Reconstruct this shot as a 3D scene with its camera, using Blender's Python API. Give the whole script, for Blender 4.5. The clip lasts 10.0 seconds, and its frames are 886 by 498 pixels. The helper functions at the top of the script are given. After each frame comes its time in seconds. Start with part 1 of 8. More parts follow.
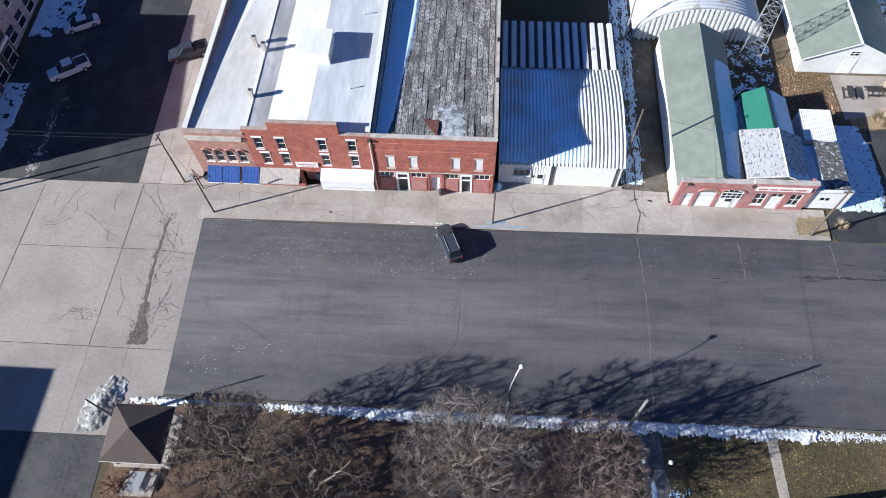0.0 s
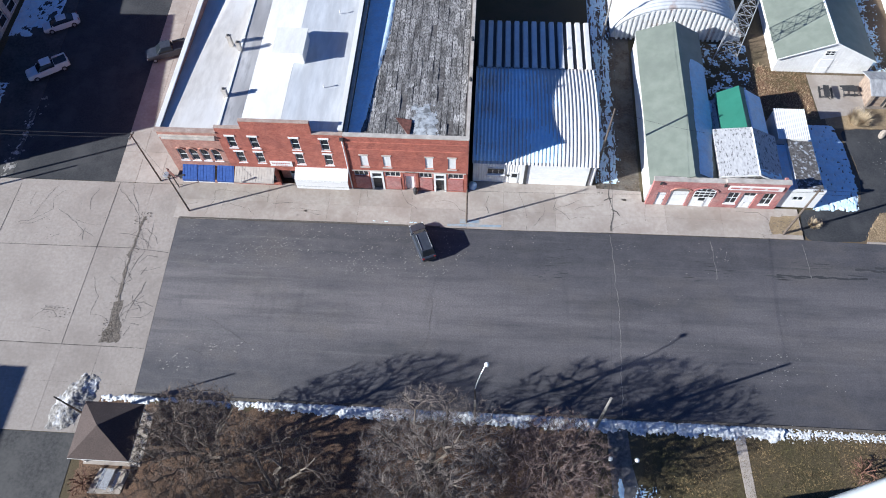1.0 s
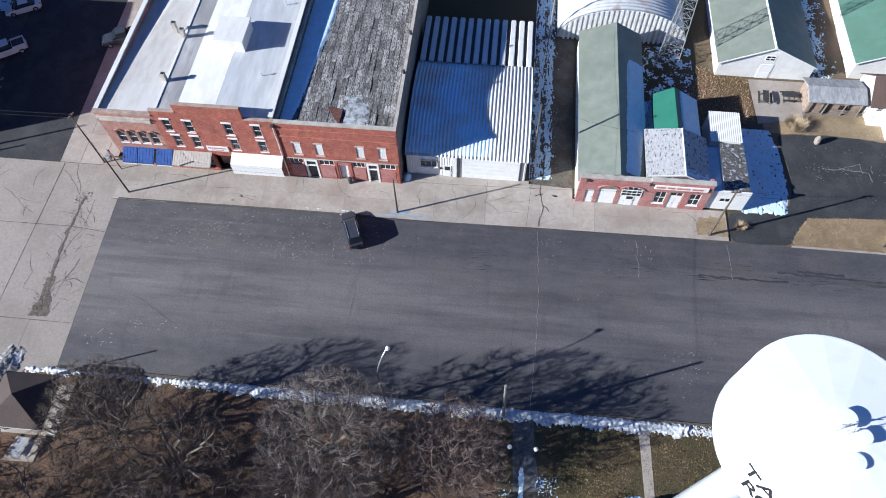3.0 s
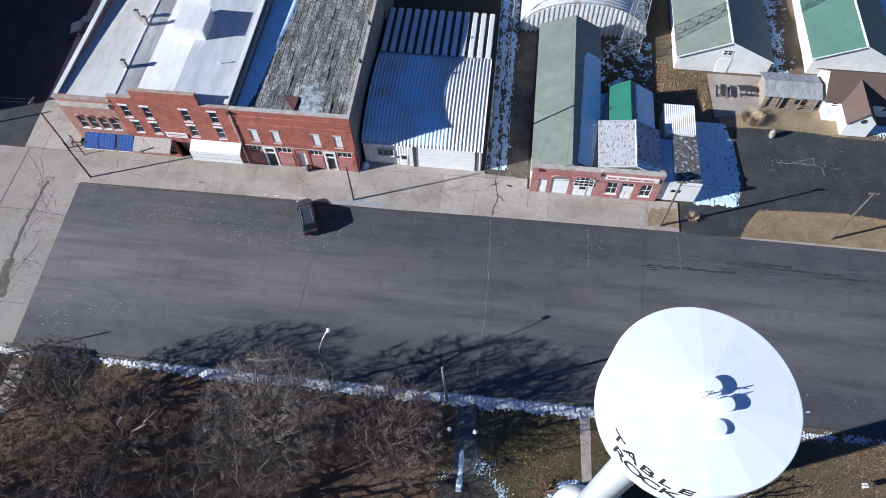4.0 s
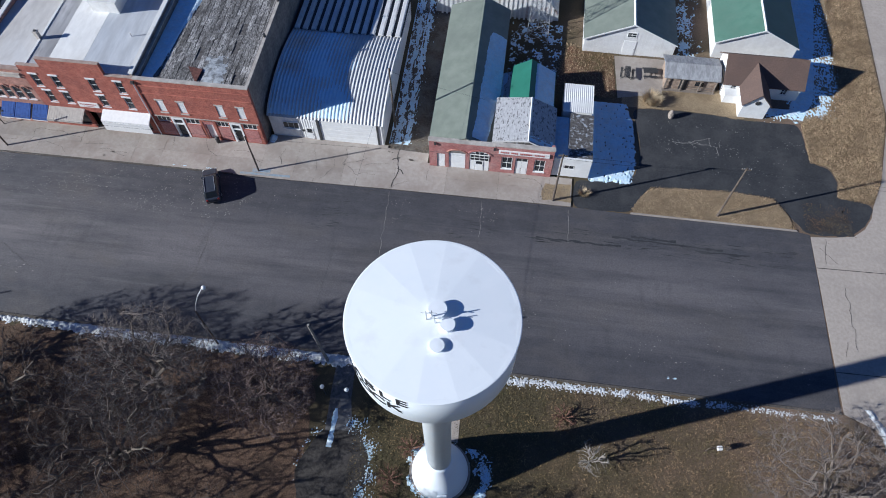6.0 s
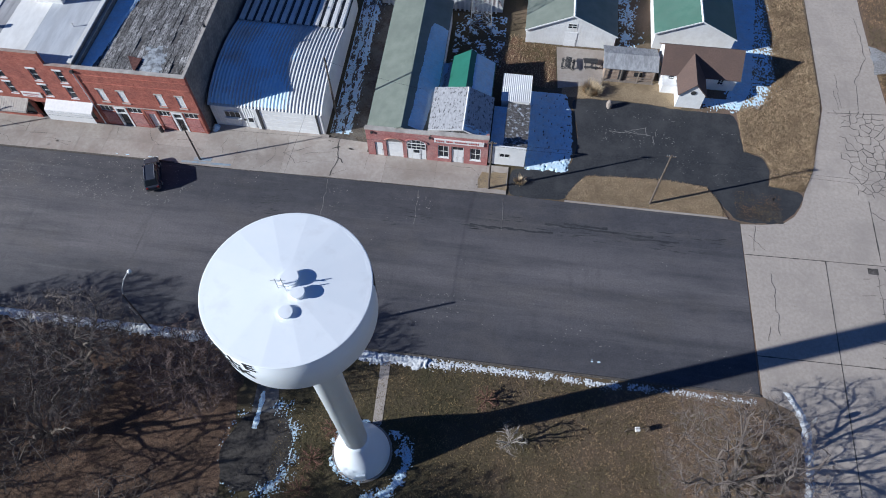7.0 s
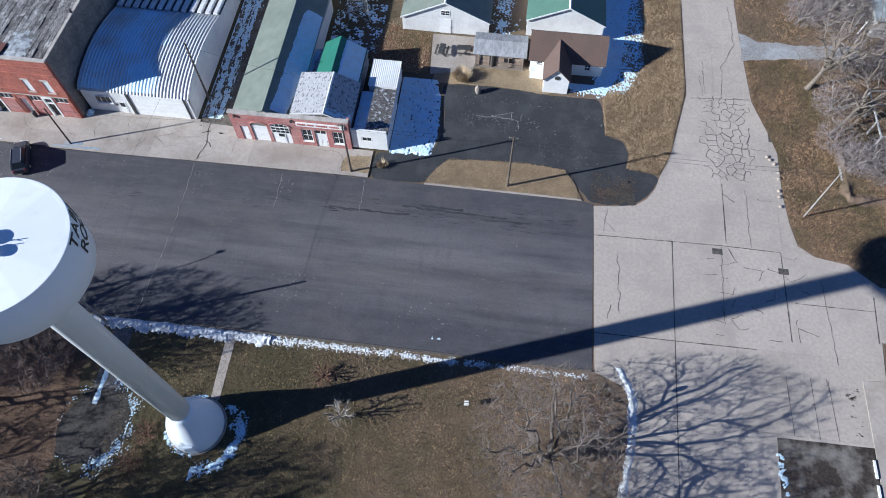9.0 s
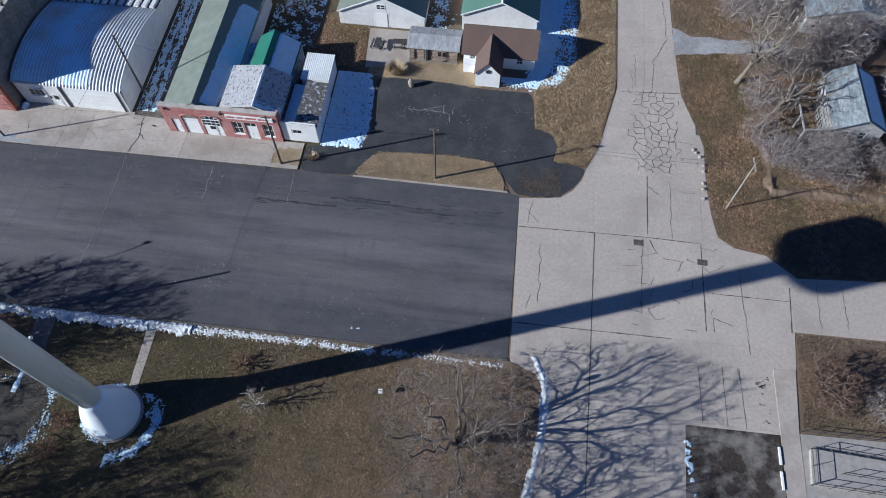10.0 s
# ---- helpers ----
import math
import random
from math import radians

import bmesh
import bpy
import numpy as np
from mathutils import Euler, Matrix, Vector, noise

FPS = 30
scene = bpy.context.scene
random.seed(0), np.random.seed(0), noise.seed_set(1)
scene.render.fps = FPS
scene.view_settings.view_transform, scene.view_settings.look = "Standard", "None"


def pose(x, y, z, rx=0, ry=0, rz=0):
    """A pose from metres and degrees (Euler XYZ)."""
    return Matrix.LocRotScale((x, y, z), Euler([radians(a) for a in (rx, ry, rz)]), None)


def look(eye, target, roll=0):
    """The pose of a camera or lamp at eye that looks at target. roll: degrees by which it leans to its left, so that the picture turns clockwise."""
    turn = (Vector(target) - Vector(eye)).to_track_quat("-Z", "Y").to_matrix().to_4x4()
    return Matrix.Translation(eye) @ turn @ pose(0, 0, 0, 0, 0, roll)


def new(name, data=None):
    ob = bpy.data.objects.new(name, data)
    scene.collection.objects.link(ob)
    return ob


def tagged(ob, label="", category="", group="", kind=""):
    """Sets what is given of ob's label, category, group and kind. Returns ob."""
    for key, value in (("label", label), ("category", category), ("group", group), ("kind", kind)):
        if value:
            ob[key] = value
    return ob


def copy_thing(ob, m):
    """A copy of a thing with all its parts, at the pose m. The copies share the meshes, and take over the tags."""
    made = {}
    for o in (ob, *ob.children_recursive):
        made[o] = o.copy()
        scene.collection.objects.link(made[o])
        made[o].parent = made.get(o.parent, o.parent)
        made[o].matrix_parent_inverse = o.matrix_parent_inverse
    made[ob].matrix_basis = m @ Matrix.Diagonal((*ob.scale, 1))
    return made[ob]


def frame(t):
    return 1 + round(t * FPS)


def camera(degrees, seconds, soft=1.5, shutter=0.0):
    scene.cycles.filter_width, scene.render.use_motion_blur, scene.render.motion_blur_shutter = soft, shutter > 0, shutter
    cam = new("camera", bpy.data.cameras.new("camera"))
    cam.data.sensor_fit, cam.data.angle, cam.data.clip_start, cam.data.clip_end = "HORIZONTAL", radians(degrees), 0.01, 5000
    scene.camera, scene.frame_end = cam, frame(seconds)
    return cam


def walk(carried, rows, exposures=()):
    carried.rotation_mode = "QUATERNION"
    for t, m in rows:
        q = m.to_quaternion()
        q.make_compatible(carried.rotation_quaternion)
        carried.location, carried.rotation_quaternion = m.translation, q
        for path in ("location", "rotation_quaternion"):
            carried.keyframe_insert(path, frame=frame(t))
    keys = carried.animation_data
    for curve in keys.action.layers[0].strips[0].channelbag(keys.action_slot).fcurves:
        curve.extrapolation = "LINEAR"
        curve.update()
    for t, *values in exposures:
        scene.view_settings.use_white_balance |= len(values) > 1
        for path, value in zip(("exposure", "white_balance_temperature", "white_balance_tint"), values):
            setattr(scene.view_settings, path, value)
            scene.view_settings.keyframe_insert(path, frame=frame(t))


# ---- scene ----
from mathutils.geometry import delaunay_2d_cdt

cam = camera(66.9, 10.0, soft=1.0)
PATH = [
    (0, (30.727, -19.115, 64.531), (30.642, -18.131, 62.792), -1.9),
    (0.5, (32.069, -19.176, 64.513), (31.982, -18.191, 62.774), -2.0),
    (1, (33.785, -19.235, 64.537), (33.697, -18.249, 62.799), -2.0),
    (1.5, (35.849, -19.351, 64.578), (35.76, -18.363, 62.841), -2.0),
    (2, (38.171, -19.59, 64.604), (38.079, -18.601, 62.869), -2.0),
    (3.5, (46.037, -20.912, 64.671), (45.904, -19.919, 62.939), -1.5),
    (4, (48.958, -21.481, 64.716), (48.826, -20.49, 62.984), -1.4),
    (4.5, (51.933, -22.118, 64.774), (51.783, -21.129, 63.042), -1.3),
    (5, (55.055, -22.776, 64.81), (54.904, -21.787, 63.078), -1.3),
    (6.5, (65.439, -24.477, 64.913), (65.294, -23.488, 63.181), -1.0),
    (7, (69.295, -24.815, 64.972), (69.15, -23.826, 63.239), -1.0),
    (7.5, (73.273, -25.048, 64.995), (73.129, -24.06, 63.262), -1.0),
    (8, (77.329, -25.174, 65.007), (77.186, -24.187, 63.274), -0.9),
    (8.5, (81.425, -25.203, 65.026), (81.284, -24.216, 63.292), -0.8),
    (9, (85.36, -25.201, 65.147), (85.227, -24.215, 63.412), -0.5),
    (9.5, (89.423, -25.201, 65.27), (89.298, -24.216, 63.534), -0.1),
    (10, (93.591, -25.317, 65.395), (93.468, -24.333, 63.658), -0.0),
]
walk(cam, [(t, look(eye, target, roll)) for t, eye, target, roll in PATH],
     exposures=[(0.0, 1.02, 5920, 7), (2.0, 0.98, 5900, 7), (3.5, 0.82, 5840, 7), (5.0, 0.57, 5800, 7), (6.5, 0.39, 5760, 7), (8.5, 0.69, 5720, 6), (9.0, 0.80, 5690, 6), (9.5, 0.91, 5670, 6), (10.0, 0.52, 5670, 6)])

# ---- world, sun, exposure ----
SUN_AZ, SUN_EL = radians(20.3), radians(22.9)
world = bpy.data.worlds.new("sky")
scene.world = world
world.use_nodes = True
wn = world.node_tree.nodes
sky = wn.new("ShaderNodeTexSky")
sky.sky_type = 'NISHITA'
sky.sun_disc = False
sky.ozone_density, sky.dust_density = 3.0, 0.0
sky.sun_elevation = SUN_EL
sky.sun_rotation = radians(249.7)
deep = wn.new("ShaderNodeHueSaturation")
deep.inputs["Saturation"].default_value = 1.2
deep.inputs["Hue"].default_value = 0.52
world.node_tree.links.new(sky.outputs[0], deep.inputs["Color"])
world.node_tree.links.new(deep.outputs[0], wn["Background"].inputs[0])
wn["Background"].inputs[1].default_value = 0.05
sun_data = bpy.data.lights.new("sun", 'SUN')
sun_data.energy, sun_data.angle, sun_data.color = 5.0, radians(0.55), (1.0, 0.952, 0.895)
sun = new("sun", sun_data)
sun.matrix_world = look((0, 0, 90), (math.cos(SUN_AZ) * math.cos(SUN_EL), math.sin(SUN_AZ) * math.cos(SUN_EL), 90 - math.sin(SUN_EL)))


# ---- materials ----
def surf(name, c1, c2, scale=3.0, rough=0.85, c3=None, scale3=0.25, amt3=0.5, bump=0.15, bscale=30.0, metal=0.0,
         vary=0.0, island=0.0, stretch=None, detail=8.0, lo=0.35, hi=0.65, coords="pos", lo3=0.45, hi3=0.62, stretch3=None):
    """A rough surface: fine noise between c1 and c2, broad stains of c3, fine relief."""
    m = bpy.data.materials.new(name)
    m.use_nodes = True
    t = m.node_tree
    n, l = t.nodes, t.links
    b = n["Principled BSDF"]
    b.inputs["Roughness"].default_value, b.inputs["Metallic"].default_value = rough, metal
    if coords == "pos":
        vec = n.new("ShaderNodeNewGeometry").outputs["Position"]
    else:
        vec = n.new("ShaderNodeTexCoord").outputs["Object"]
    if stretch:
        mp = n.new("ShaderNodeMapping")
        mp.inputs["Scale"].default_value = stretch
        l.new(vec, mp.inputs[0])
        vec = mp.outputs[0]

    def noise_of(s, d, lo_, hi_, vec=vec):
        a = n.new("ShaderNodeTexNoise")
        a.inputs["Scale"].default_value, a.inputs["Detail"].default_value, a.inputs["Roughness"].default_value = s, d, 0.62
        l.new(vec, a.inputs["Vector"])
        r = n.new("ShaderNodeMapRange")
        r.inputs[1].default_value, r.inputs[2].default_value = lo_, hi_
        l.new(a.outputs[0], r.inputs[0])
        return r.outputs[0]

    def mix(fac, a, c, blend='MIX'):
        x = n.new("ShaderNodeMix")
        x.data_type, x.blend_type = 'RGBA', blend
        for sock, val in ((x.inputs[0], fac), (x.inputs[6], a), (x.inputs[7], c)):
            if isinstance(val, (int, float)):
                sock.default_value = val
            elif isinstance(val, tuple):
                sock.default_value = (*val, 1)
            else:
                l.new(val, sock)
        return x.outputs[2]

    col = mix(noise_of(scale, detail, lo, hi), c1, c2)
    if c3:
        v3 = vec
        if stretch3:
            mp3 = n.new("ShaderNodeMapping")
            mp3.inputs["Scale"].default_value = stretch3
            l.new(n.new("ShaderNodeNewGeometry").outputs["Position"], mp3.inputs[0])
            v3 = mp3.outputs[0]
        f = noise_of(scale3, 6.0, lo3, hi3, v3)
        k = n.new("ShaderNodeMath")
        k.operation = 'MULTIPLY'
        k.inputs[1].default_value = amt3
        l.new(f, k.inputs[0])
        col = mix(k.outputs[0], col, c3)
    for amount, node, out in ((vary, "ShaderNodeObjectInfo", "Random"), (island, "ShaderNodeNewGeometry", "Random Per Island")):
        if amount:
            r = n.new("ShaderNodeMapRange")
            r.inputs[3].default_value, r.inputs[4].default_value = 1 - amount, 1 + amount
            l.new(n.new(node).outputs[out], r.inputs[0])
            hs = n.new("ShaderNodeHueSaturation")
            l.new(r.outputs[0], hs.inputs["Value"])
            l.new(col, hs.inputs["Color"])
            col = hs.outputs[0]
    l.new(col, b.inputs["Base Color"])
    if bump:
        bn = n.new("ShaderNodeTexNoise")
        bn.inputs["Scale"].default_value, bn.inputs["Detail"].default_value = bscale, 5.0
        l.new(vec, bn.inputs["Vector"])
        bp = n.new("ShaderNodeBump")
        bp.inputs["Strength"].default_value, bp.inputs["Distance"].default_value = bump, 0.05
        l.new(bn.outputs[0], bp.inputs["Height"])
        l.new(bp.outputs[0], b.inputs["Normal"])
    return m


def brick_mat(name, c1, c2, mortar, stain):
    """Brickwork in the object's own x and z, with soot and washed-out patches."""
    m = surf(name, c1, c2, 1.2, 0.9, stain, 0.45, 0.5, 0.2, 60, coords="obj")
    t = m.node_tree
    n, l = t.nodes, t.links
    b = n["Principled BSDF"]
    base = b.inputs["Base Color"].links[0].from_socket
    tc = n.new("ShaderNodeTexCoord")
    sx, cx = n.new("ShaderNodeSeparateXYZ"), n.new("ShaderNodeCombineXYZ")
    add = n.new("ShaderNodeMath")
    l.new(tc.outputs["Object"], sx.inputs[0])
    l.new(sx.outputs[0], add.inputs[0])
    l.new(sx.outputs[1], add.inputs[1])
    l.new(add.outputs[0], cx.inputs[0])
    l.new(sx.outputs[2], cx.inputs[1])
    br = n.new("ShaderNodeTexBrick")
    l.new(cx.outputs[0], br.inputs["Vector"])
    br.inputs["Scale"].default_value = 1.0
    br.inputs["Brick Width"].default_value, br.inputs["Row Height"].default_value = 0.21, 0.075
    br.inputs["Mortar Size"].default_value = 0.006
    br.inputs["Color1"].default_value, br.inputs["Color2"].default_value = (0.72, 0.72, 0.72, 1), (1.15, 1.12, 1.1, 1)
    br.inputs["Mortar"].default_value = (*mortar, 1)
    x = n.new("ShaderNodeMix")
    x.data_type, x.blend_type = 'RGBA', 'MULTIPLY'
    x.inputs[0].default_value = 1.0
    l.new(base, x.inputs[6])
    l.new(br.outputs[0], x.inputs[7])
    l.new(x.outputs[2], b.inputs["Base Color"])
    return m


def street_mat():
    """Worn street asphalt: lengthwise traffic polish, patched stains, fine pale aggregate."""
    m = bpy.data.materials.new("asphalt")
    m.use_nodes = True
    n, l = m.node_tree.nodes, m.node_tree.links
    b = n["Principled BSDF"]
    b.inputs["Roughness"].default_value = 0.88
    pos = n.new("ShaderNodeNewGeometry").outputs["Position"]

    def tex(stretch, scale, detail, lo, hi, to0=0.0, to1=1.0, rough=0.6):
        mp, a, r = n.new("ShaderNodeMapping"), n.new("ShaderNodeTexNoise"), n.new("ShaderNodeMapRange")
        mp.inputs["Scale"].default_value = stretch
        l.new(pos, mp.inputs[0])
        l.new(mp.outputs[0], a.inputs["Vector"])
        a.inputs["Scale"].default_value, a.inputs["Detail"].default_value, a.inputs["Roughness"].default_value = scale, detail, rough
        for i, v in enumerate((lo, hi, to0, to1)):
            r.inputs[i + 1].default_value = v
        l.new(a.outputs[0], r.inputs[0])
        return r.outputs[0]

    def mix(fac, a, c, blend='MIX'):
        x = n.new("ShaderNodeMix")
        x.data_type, x.blend_type = 'RGBA', blend
        for sock, val in ((x.inputs[0], fac), (x.inputs[6], a), (x.inputs[7], c)):
            if isinstance(val, (int, float)):
                sock.default_value = val
            elif isinstance(val, tuple):
                sock.default_value = (*val, 1)
            else:
                l.new(val, sock)
        return x.outputs[2]

    def math_(op, a, c):
        x = n.new("ShaderNodeMath")
        x.operation = op
        for sock, val in ((x.inputs[0], a), (x.inputs[1], c)):
            if isinstance(val, (int, float)):
                sock.default_value = val
            else:
                l.new(val, sock)
        return x.outputs[0]
    sep = n.new("ShaderNodeSeparateXYZ")
    l.new(pos, sep.inputs[0])
    # the polished lanes lie in the middle third of the street
    off = math_('SUBTRACT', sep.outputs[1], 9.6)
    lane = math_('SUBTRACT', 1.0, math_('MULTIPLY', math_('MULTIPLY', off, off), 1 / 46.0))
    lane = math_('MAXIMUM', lane, 0.0)
    wear = math_('MULTIPLY', lane, tex((0.045, 0.3, 1), 1.0, 4, 0.3, 0.6))
    col = mix(tex((0.5, 0.9, 1), 0.8, 9, 0.35, 0.65, rough=0.7), (0.063, 0.063, 0.073), (0.092, 0.091, 0.1))
    col = mix(math_('MULTIPLY', wear, 0.85), col, (0.175, 0.164, 0.168))
    col = mix(math_('MULTIPLY', tex((0.06, 0.7, 1), 0.9, 5, 0.5, 0.66), 0.5), col, (0.055, 0.056, 0.062))
    col = mix(math_('MULTIPLY', tex((0.035, 1.1, 1), 1.1, 5, 0.55, 0.72), 0.25), col, (0.2, 0.195, 0.19))
    col = mix(math_('MULTIPLY', tex((0.9, 0.16, 1), 0.9, 6, 0.56, 0.7), 0.28), col, (0.055, 0.055, 0.06))
    col = mix(math_('MULTIPLY', tex((0.12, 0.2, 1), 1.0, 5, 0.5, 0.66), 0.35), col, (0.135, 0.122, 0.112))
    col = mix(tex((1, 1, 1), 7.0, 6, 0.3, 0.7, 0.0, 0.6), mix(1.0, col, (0.8, 0.8, 0.8), 'MULTIPLY'), mix(1.0, col, (1.6, 1.6, 1.58), 'MULTIPLY'))
    # paler to the west, darker eastwards: exposure drift and tree shade in the colour
    light_fade = n.new("ShaderNodeMapRange")
    for i, v in enumerate((6.0, 38.0, 1.0, 0.0)):
        light_fade.inputs[i + 1].default_value = v
    l.new(sep.outputs[0], light_fade.inputs[0])
    col = mix(light_fade.outputs[0], mix(1.0, col, (0.82, 0.81, 0.825), 'MULTIPLY'), mix(1.0, col, (1.2, 1.17, 1.13), 'MULTIPLY'))
    l.new(col, b.inputs["Base Color"])
    bn, bp = n.new("ShaderNodeTexNoise"), n.new("ShaderNodeBump")
    bn.inputs["Scale"].default_value, bn.inputs["Detail"].default_value = 24.0, 5.0
    l.new(pos, bn.inputs["Vector"])
    bp.inputs["Strength"].default_value, bp.inputs["Distance"].default_value = 0.25, 0.05
    l.new(bn.outputs[0], bp.inputs["Height"])
    l.new(bp.outputs[0], b.inputs["Normal"])
    return m


M = {}
M["grass"] = surf("dry_grass", (0.042, 0.034, 0.017), (0.14, 0.106, 0.057), 12.0, 0.95, (0.055, 0.049, 0.02), 0.16, 0.6, 0.5, 30, lo=0.3, hi=0.7)


def tan_east(m, tint):
    """Grass bleached tan towards the dry eastern end."""
    n, l = m.node_tree.nodes, m.node_tree.links
    base = n["Principled BSDF"].inputs["Base Color"]
    src = base.links[0].from_socket
    g, sp, r, a = n.new("ShaderNodeNewGeometry"), n.new("ShaderNodeSeparateXYZ"), n.new("ShaderNodeMapRange"), n.new("ShaderNodeTexNoise")
    l.new(g.outputs["Position"], sp.inputs[0])
    l.new(g.outputs["Position"], a.inputs["Vector"])
    a.inputs["Scale"].default_value, a.inputs["Detail"].default_value = 0.22, 6.0
    ad = n.new("ShaderNodeMath")
    ad.operation = 'MULTIPLY_ADD'
    ad.inputs[1].default_value = 40.0
    l.new(a.outputs[0], ad.inputs[0])
    l.new(sp.outputs[0], ad.inputs[2])
    r.inputs[1].default_value, r.inputs[2].default_value = 84.0, 118.0
    l.new(ad.outputs[0], r.inputs[0])
    x = n.new("ShaderNodeMix")
    x.data_type, x.blend_type = 'RGBA', 'MULTIPLY'
    l.new(r.outputs[0], x.inputs[0])
    l.new(src, x.inputs[6])
    x.inputs[7].default_value = (*tint, 1)
    l.new(x.outputs[2], base)


tan_east(M["grass"], (2.1, 1.85, 2.5))
M["leaf_litter"] = surf("leaf_litter", (0.055, 0.033, 0.022), (0.245, 0.15, 0.093), 8.0, 0.95, (0.085, 0.055, 0.034), 0.22, 0.45, 0.7, 20)
M["russet_litter"] = surf("russet_litter", (0.06, 0.033, 0.018), (0.26, 0.15, 0.09), 9.0, 0.95, (0.09, 0.085, 0.03), 0.4, 0.6, 1.0, 14)
M["straw"] = surf("straw_grass", (0.17, 0.123, 0.073), (0.42, 0.322, 0.2), 14.0, 0.95, (0.15, 0.105, 0.06), 0.5, 0.5, 0.5, 30)
M["soil"] = surf("bare_soil", (0.05, 0.04, 0.032), (0.15, 0.12, 0.09), 6.0, 0.95, (0.2, 0.19, 0.17), 0.6, 0.5, 0.6, 14)
M["asphalt"] = street_mat()
M["wet_soil"] = surf("wet_soil", (0.02, 0.014, 0.01), (0.06, 0.045, 0.034), 5.0, 0.7, (0.26, 0.238, 0.212), 0.4, 0.8, 0.7, 12, lo3=0.47, hi3=0.66)
M["bed_soil"] = surf("bed_soil", (0.02, 0.017, 0.015), (0.055, 0.048, 0.043), 4.0, 0.9, (0.085, 0.075, 0.067), 0.5, 0.6, 0.6, 12)
M["asphalt_new"] = surf("sealed_asphalt", (0.022, 0.024, 0.028), (0.042, 0.044, 0.049), 5.0, 0.9, (0.07, 0.07, 0.072), 0.3, 0.5, 0.2, 40)
M["asphalt_old"] = surf("old_asphalt", (0.036, 0.036, 0.038), (0.075, 0.074, 0.073), 3.0, 0.9, (0.1, 0.098, 0.093), 0.3, 0.6, 0.2, 40)
M["concrete"] = surf("road_concrete", (0.39, 0.337, 0.289), (0.479, 0.42, 0.363), 2.8, 0.9, (0.325, 0.283, 0.248), 0.16, 0.6, 0.25, 26, vary=0.05, lo3=0.46, hi3=0.66, detail=12.0, lo=0.34, hi=0.66)
M["concrete_west"] = surf("old_road_concrete", (0.3, 0.262, 0.23), (0.385, 0.342, 0.304), 3.0, 0.9, (0.235, 0.202, 0.176), 0.16, 0.6, 0.2, 26, vary=0.06, lo3=0.46, hi3=0.66, detail=12.0, lo=0.32, hi=0.68)
M["pale_concrete"] = surf("pale_concrete", (0.28, 0.257, 0.235), (0.39, 0.362, 0.335), 2.0, 0.85, (0.29, 0.27, 0.25), 0.5, 0.5, 0.1, 26)
M["pavement"] = surf("pavement_concrete", (0.345, 0.302, 0.264), (0.43, 0.383, 0.34), 2.6, 0.9, (0.275, 0.228, 0.192), 0.28, 0.6, 0.2, 26, vary=0.08, lo3=0.46, hi3=0.62, detail=12.0, lo=0.3, hi=0.7)
M["walk_concrete"] = surf("dark_walk_concrete", (0.075, 0.072, 0.07), (0.16, 0.154, 0.15), 3.0, 0.9, (0.22, 0.213, 0.205), 0.3, 0.6, 0.2, 30)
M["gravel"] = surf("pale_gravel", (0.2, 0.195, 0.19), (0.36, 0.35, 0.34), 5.0, 0.9, (0.42, 0.43, 0.45), 0.4, 0.6, 0.4, 20)
M["joint"] = surf("joint_dirt", (0.06, 0.052, 0.045), (0.13, 0.115, 0.1), 6.0, 0.95, bump=0.3)
M["crack"] = surf("tar_crack", (0.05, 0.044, 0.04), (0.13, 0.116, 0.105), 5.0, 0.95, bump=0.2)
M["crack_light"] = surf("pale_crack", (0.2, 0.19, 0.18), (0.32, 0.3, 0.28), 5.0, 0.95, bump=0.2)
M["kerb_snow"] = surf("ploughed_snow", (0.56, 0.585, 0.6), (0.76, 0.78, 0.795), 5.0, 0.7, (0.4, 0.37, 0.335), 1.6, 0.45, 0.8, 9)
# the blue of shade is mixed into this snow; sunlit kerb banks stay neutral
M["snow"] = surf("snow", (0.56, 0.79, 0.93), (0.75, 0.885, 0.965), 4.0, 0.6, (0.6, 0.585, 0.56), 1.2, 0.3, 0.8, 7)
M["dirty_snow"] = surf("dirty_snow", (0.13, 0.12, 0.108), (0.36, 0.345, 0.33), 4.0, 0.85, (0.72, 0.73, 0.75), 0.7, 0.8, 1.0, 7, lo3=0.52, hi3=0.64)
M["brick"] = brick_mat("red_brick", (0.30, 0.085, 0.06), (0.43, 0.14, 0.10), (1.3, 1.5, 1.5), (0.23, 0.075, 0.06))
M["brick_tan"] = brick_mat("pink_brick", (0.36, 0.17, 0.13), (0.46, 0.25, 0.2), (1.15, 1.2, 1.2), (0.27, 0.16, 0.13))
M["brick_fire"] = brick_mat("rose_brick", (0.34, 0.125, 0.115), (0.44, 0.195, 0.18), (1.2, 1.3, 1.3), (0.42, 0.27, 0.25))
# near-black brick: the shade of the street wall is in the colour
M["brick_shade"] = surf("shade_darkened_brick", (0.035, 0.03, 0.03), (0.075, 0.066, 0.064), 3.0, 0.95, (0.1, 0.09, 0.085), 0.6, 0.4, 0.3, 30)
M["brick_side"] = surf("sooty_side_brick", (0.17, 0.15, 0.14), (0.28, 0.25, 0.23), 3.0, 0.95, (0.1, 0.095, 0.095), 0.6, 0.6, 0.3, 30)
M["stone_cap"] = surf("stone_coping", (0.42, 0.38, 0.34), (0.58, 0.54, 0.49), 4.0, 0.9, (0.3, 0.26, 0.23), 1.0, 0.6, 0.2, 30)
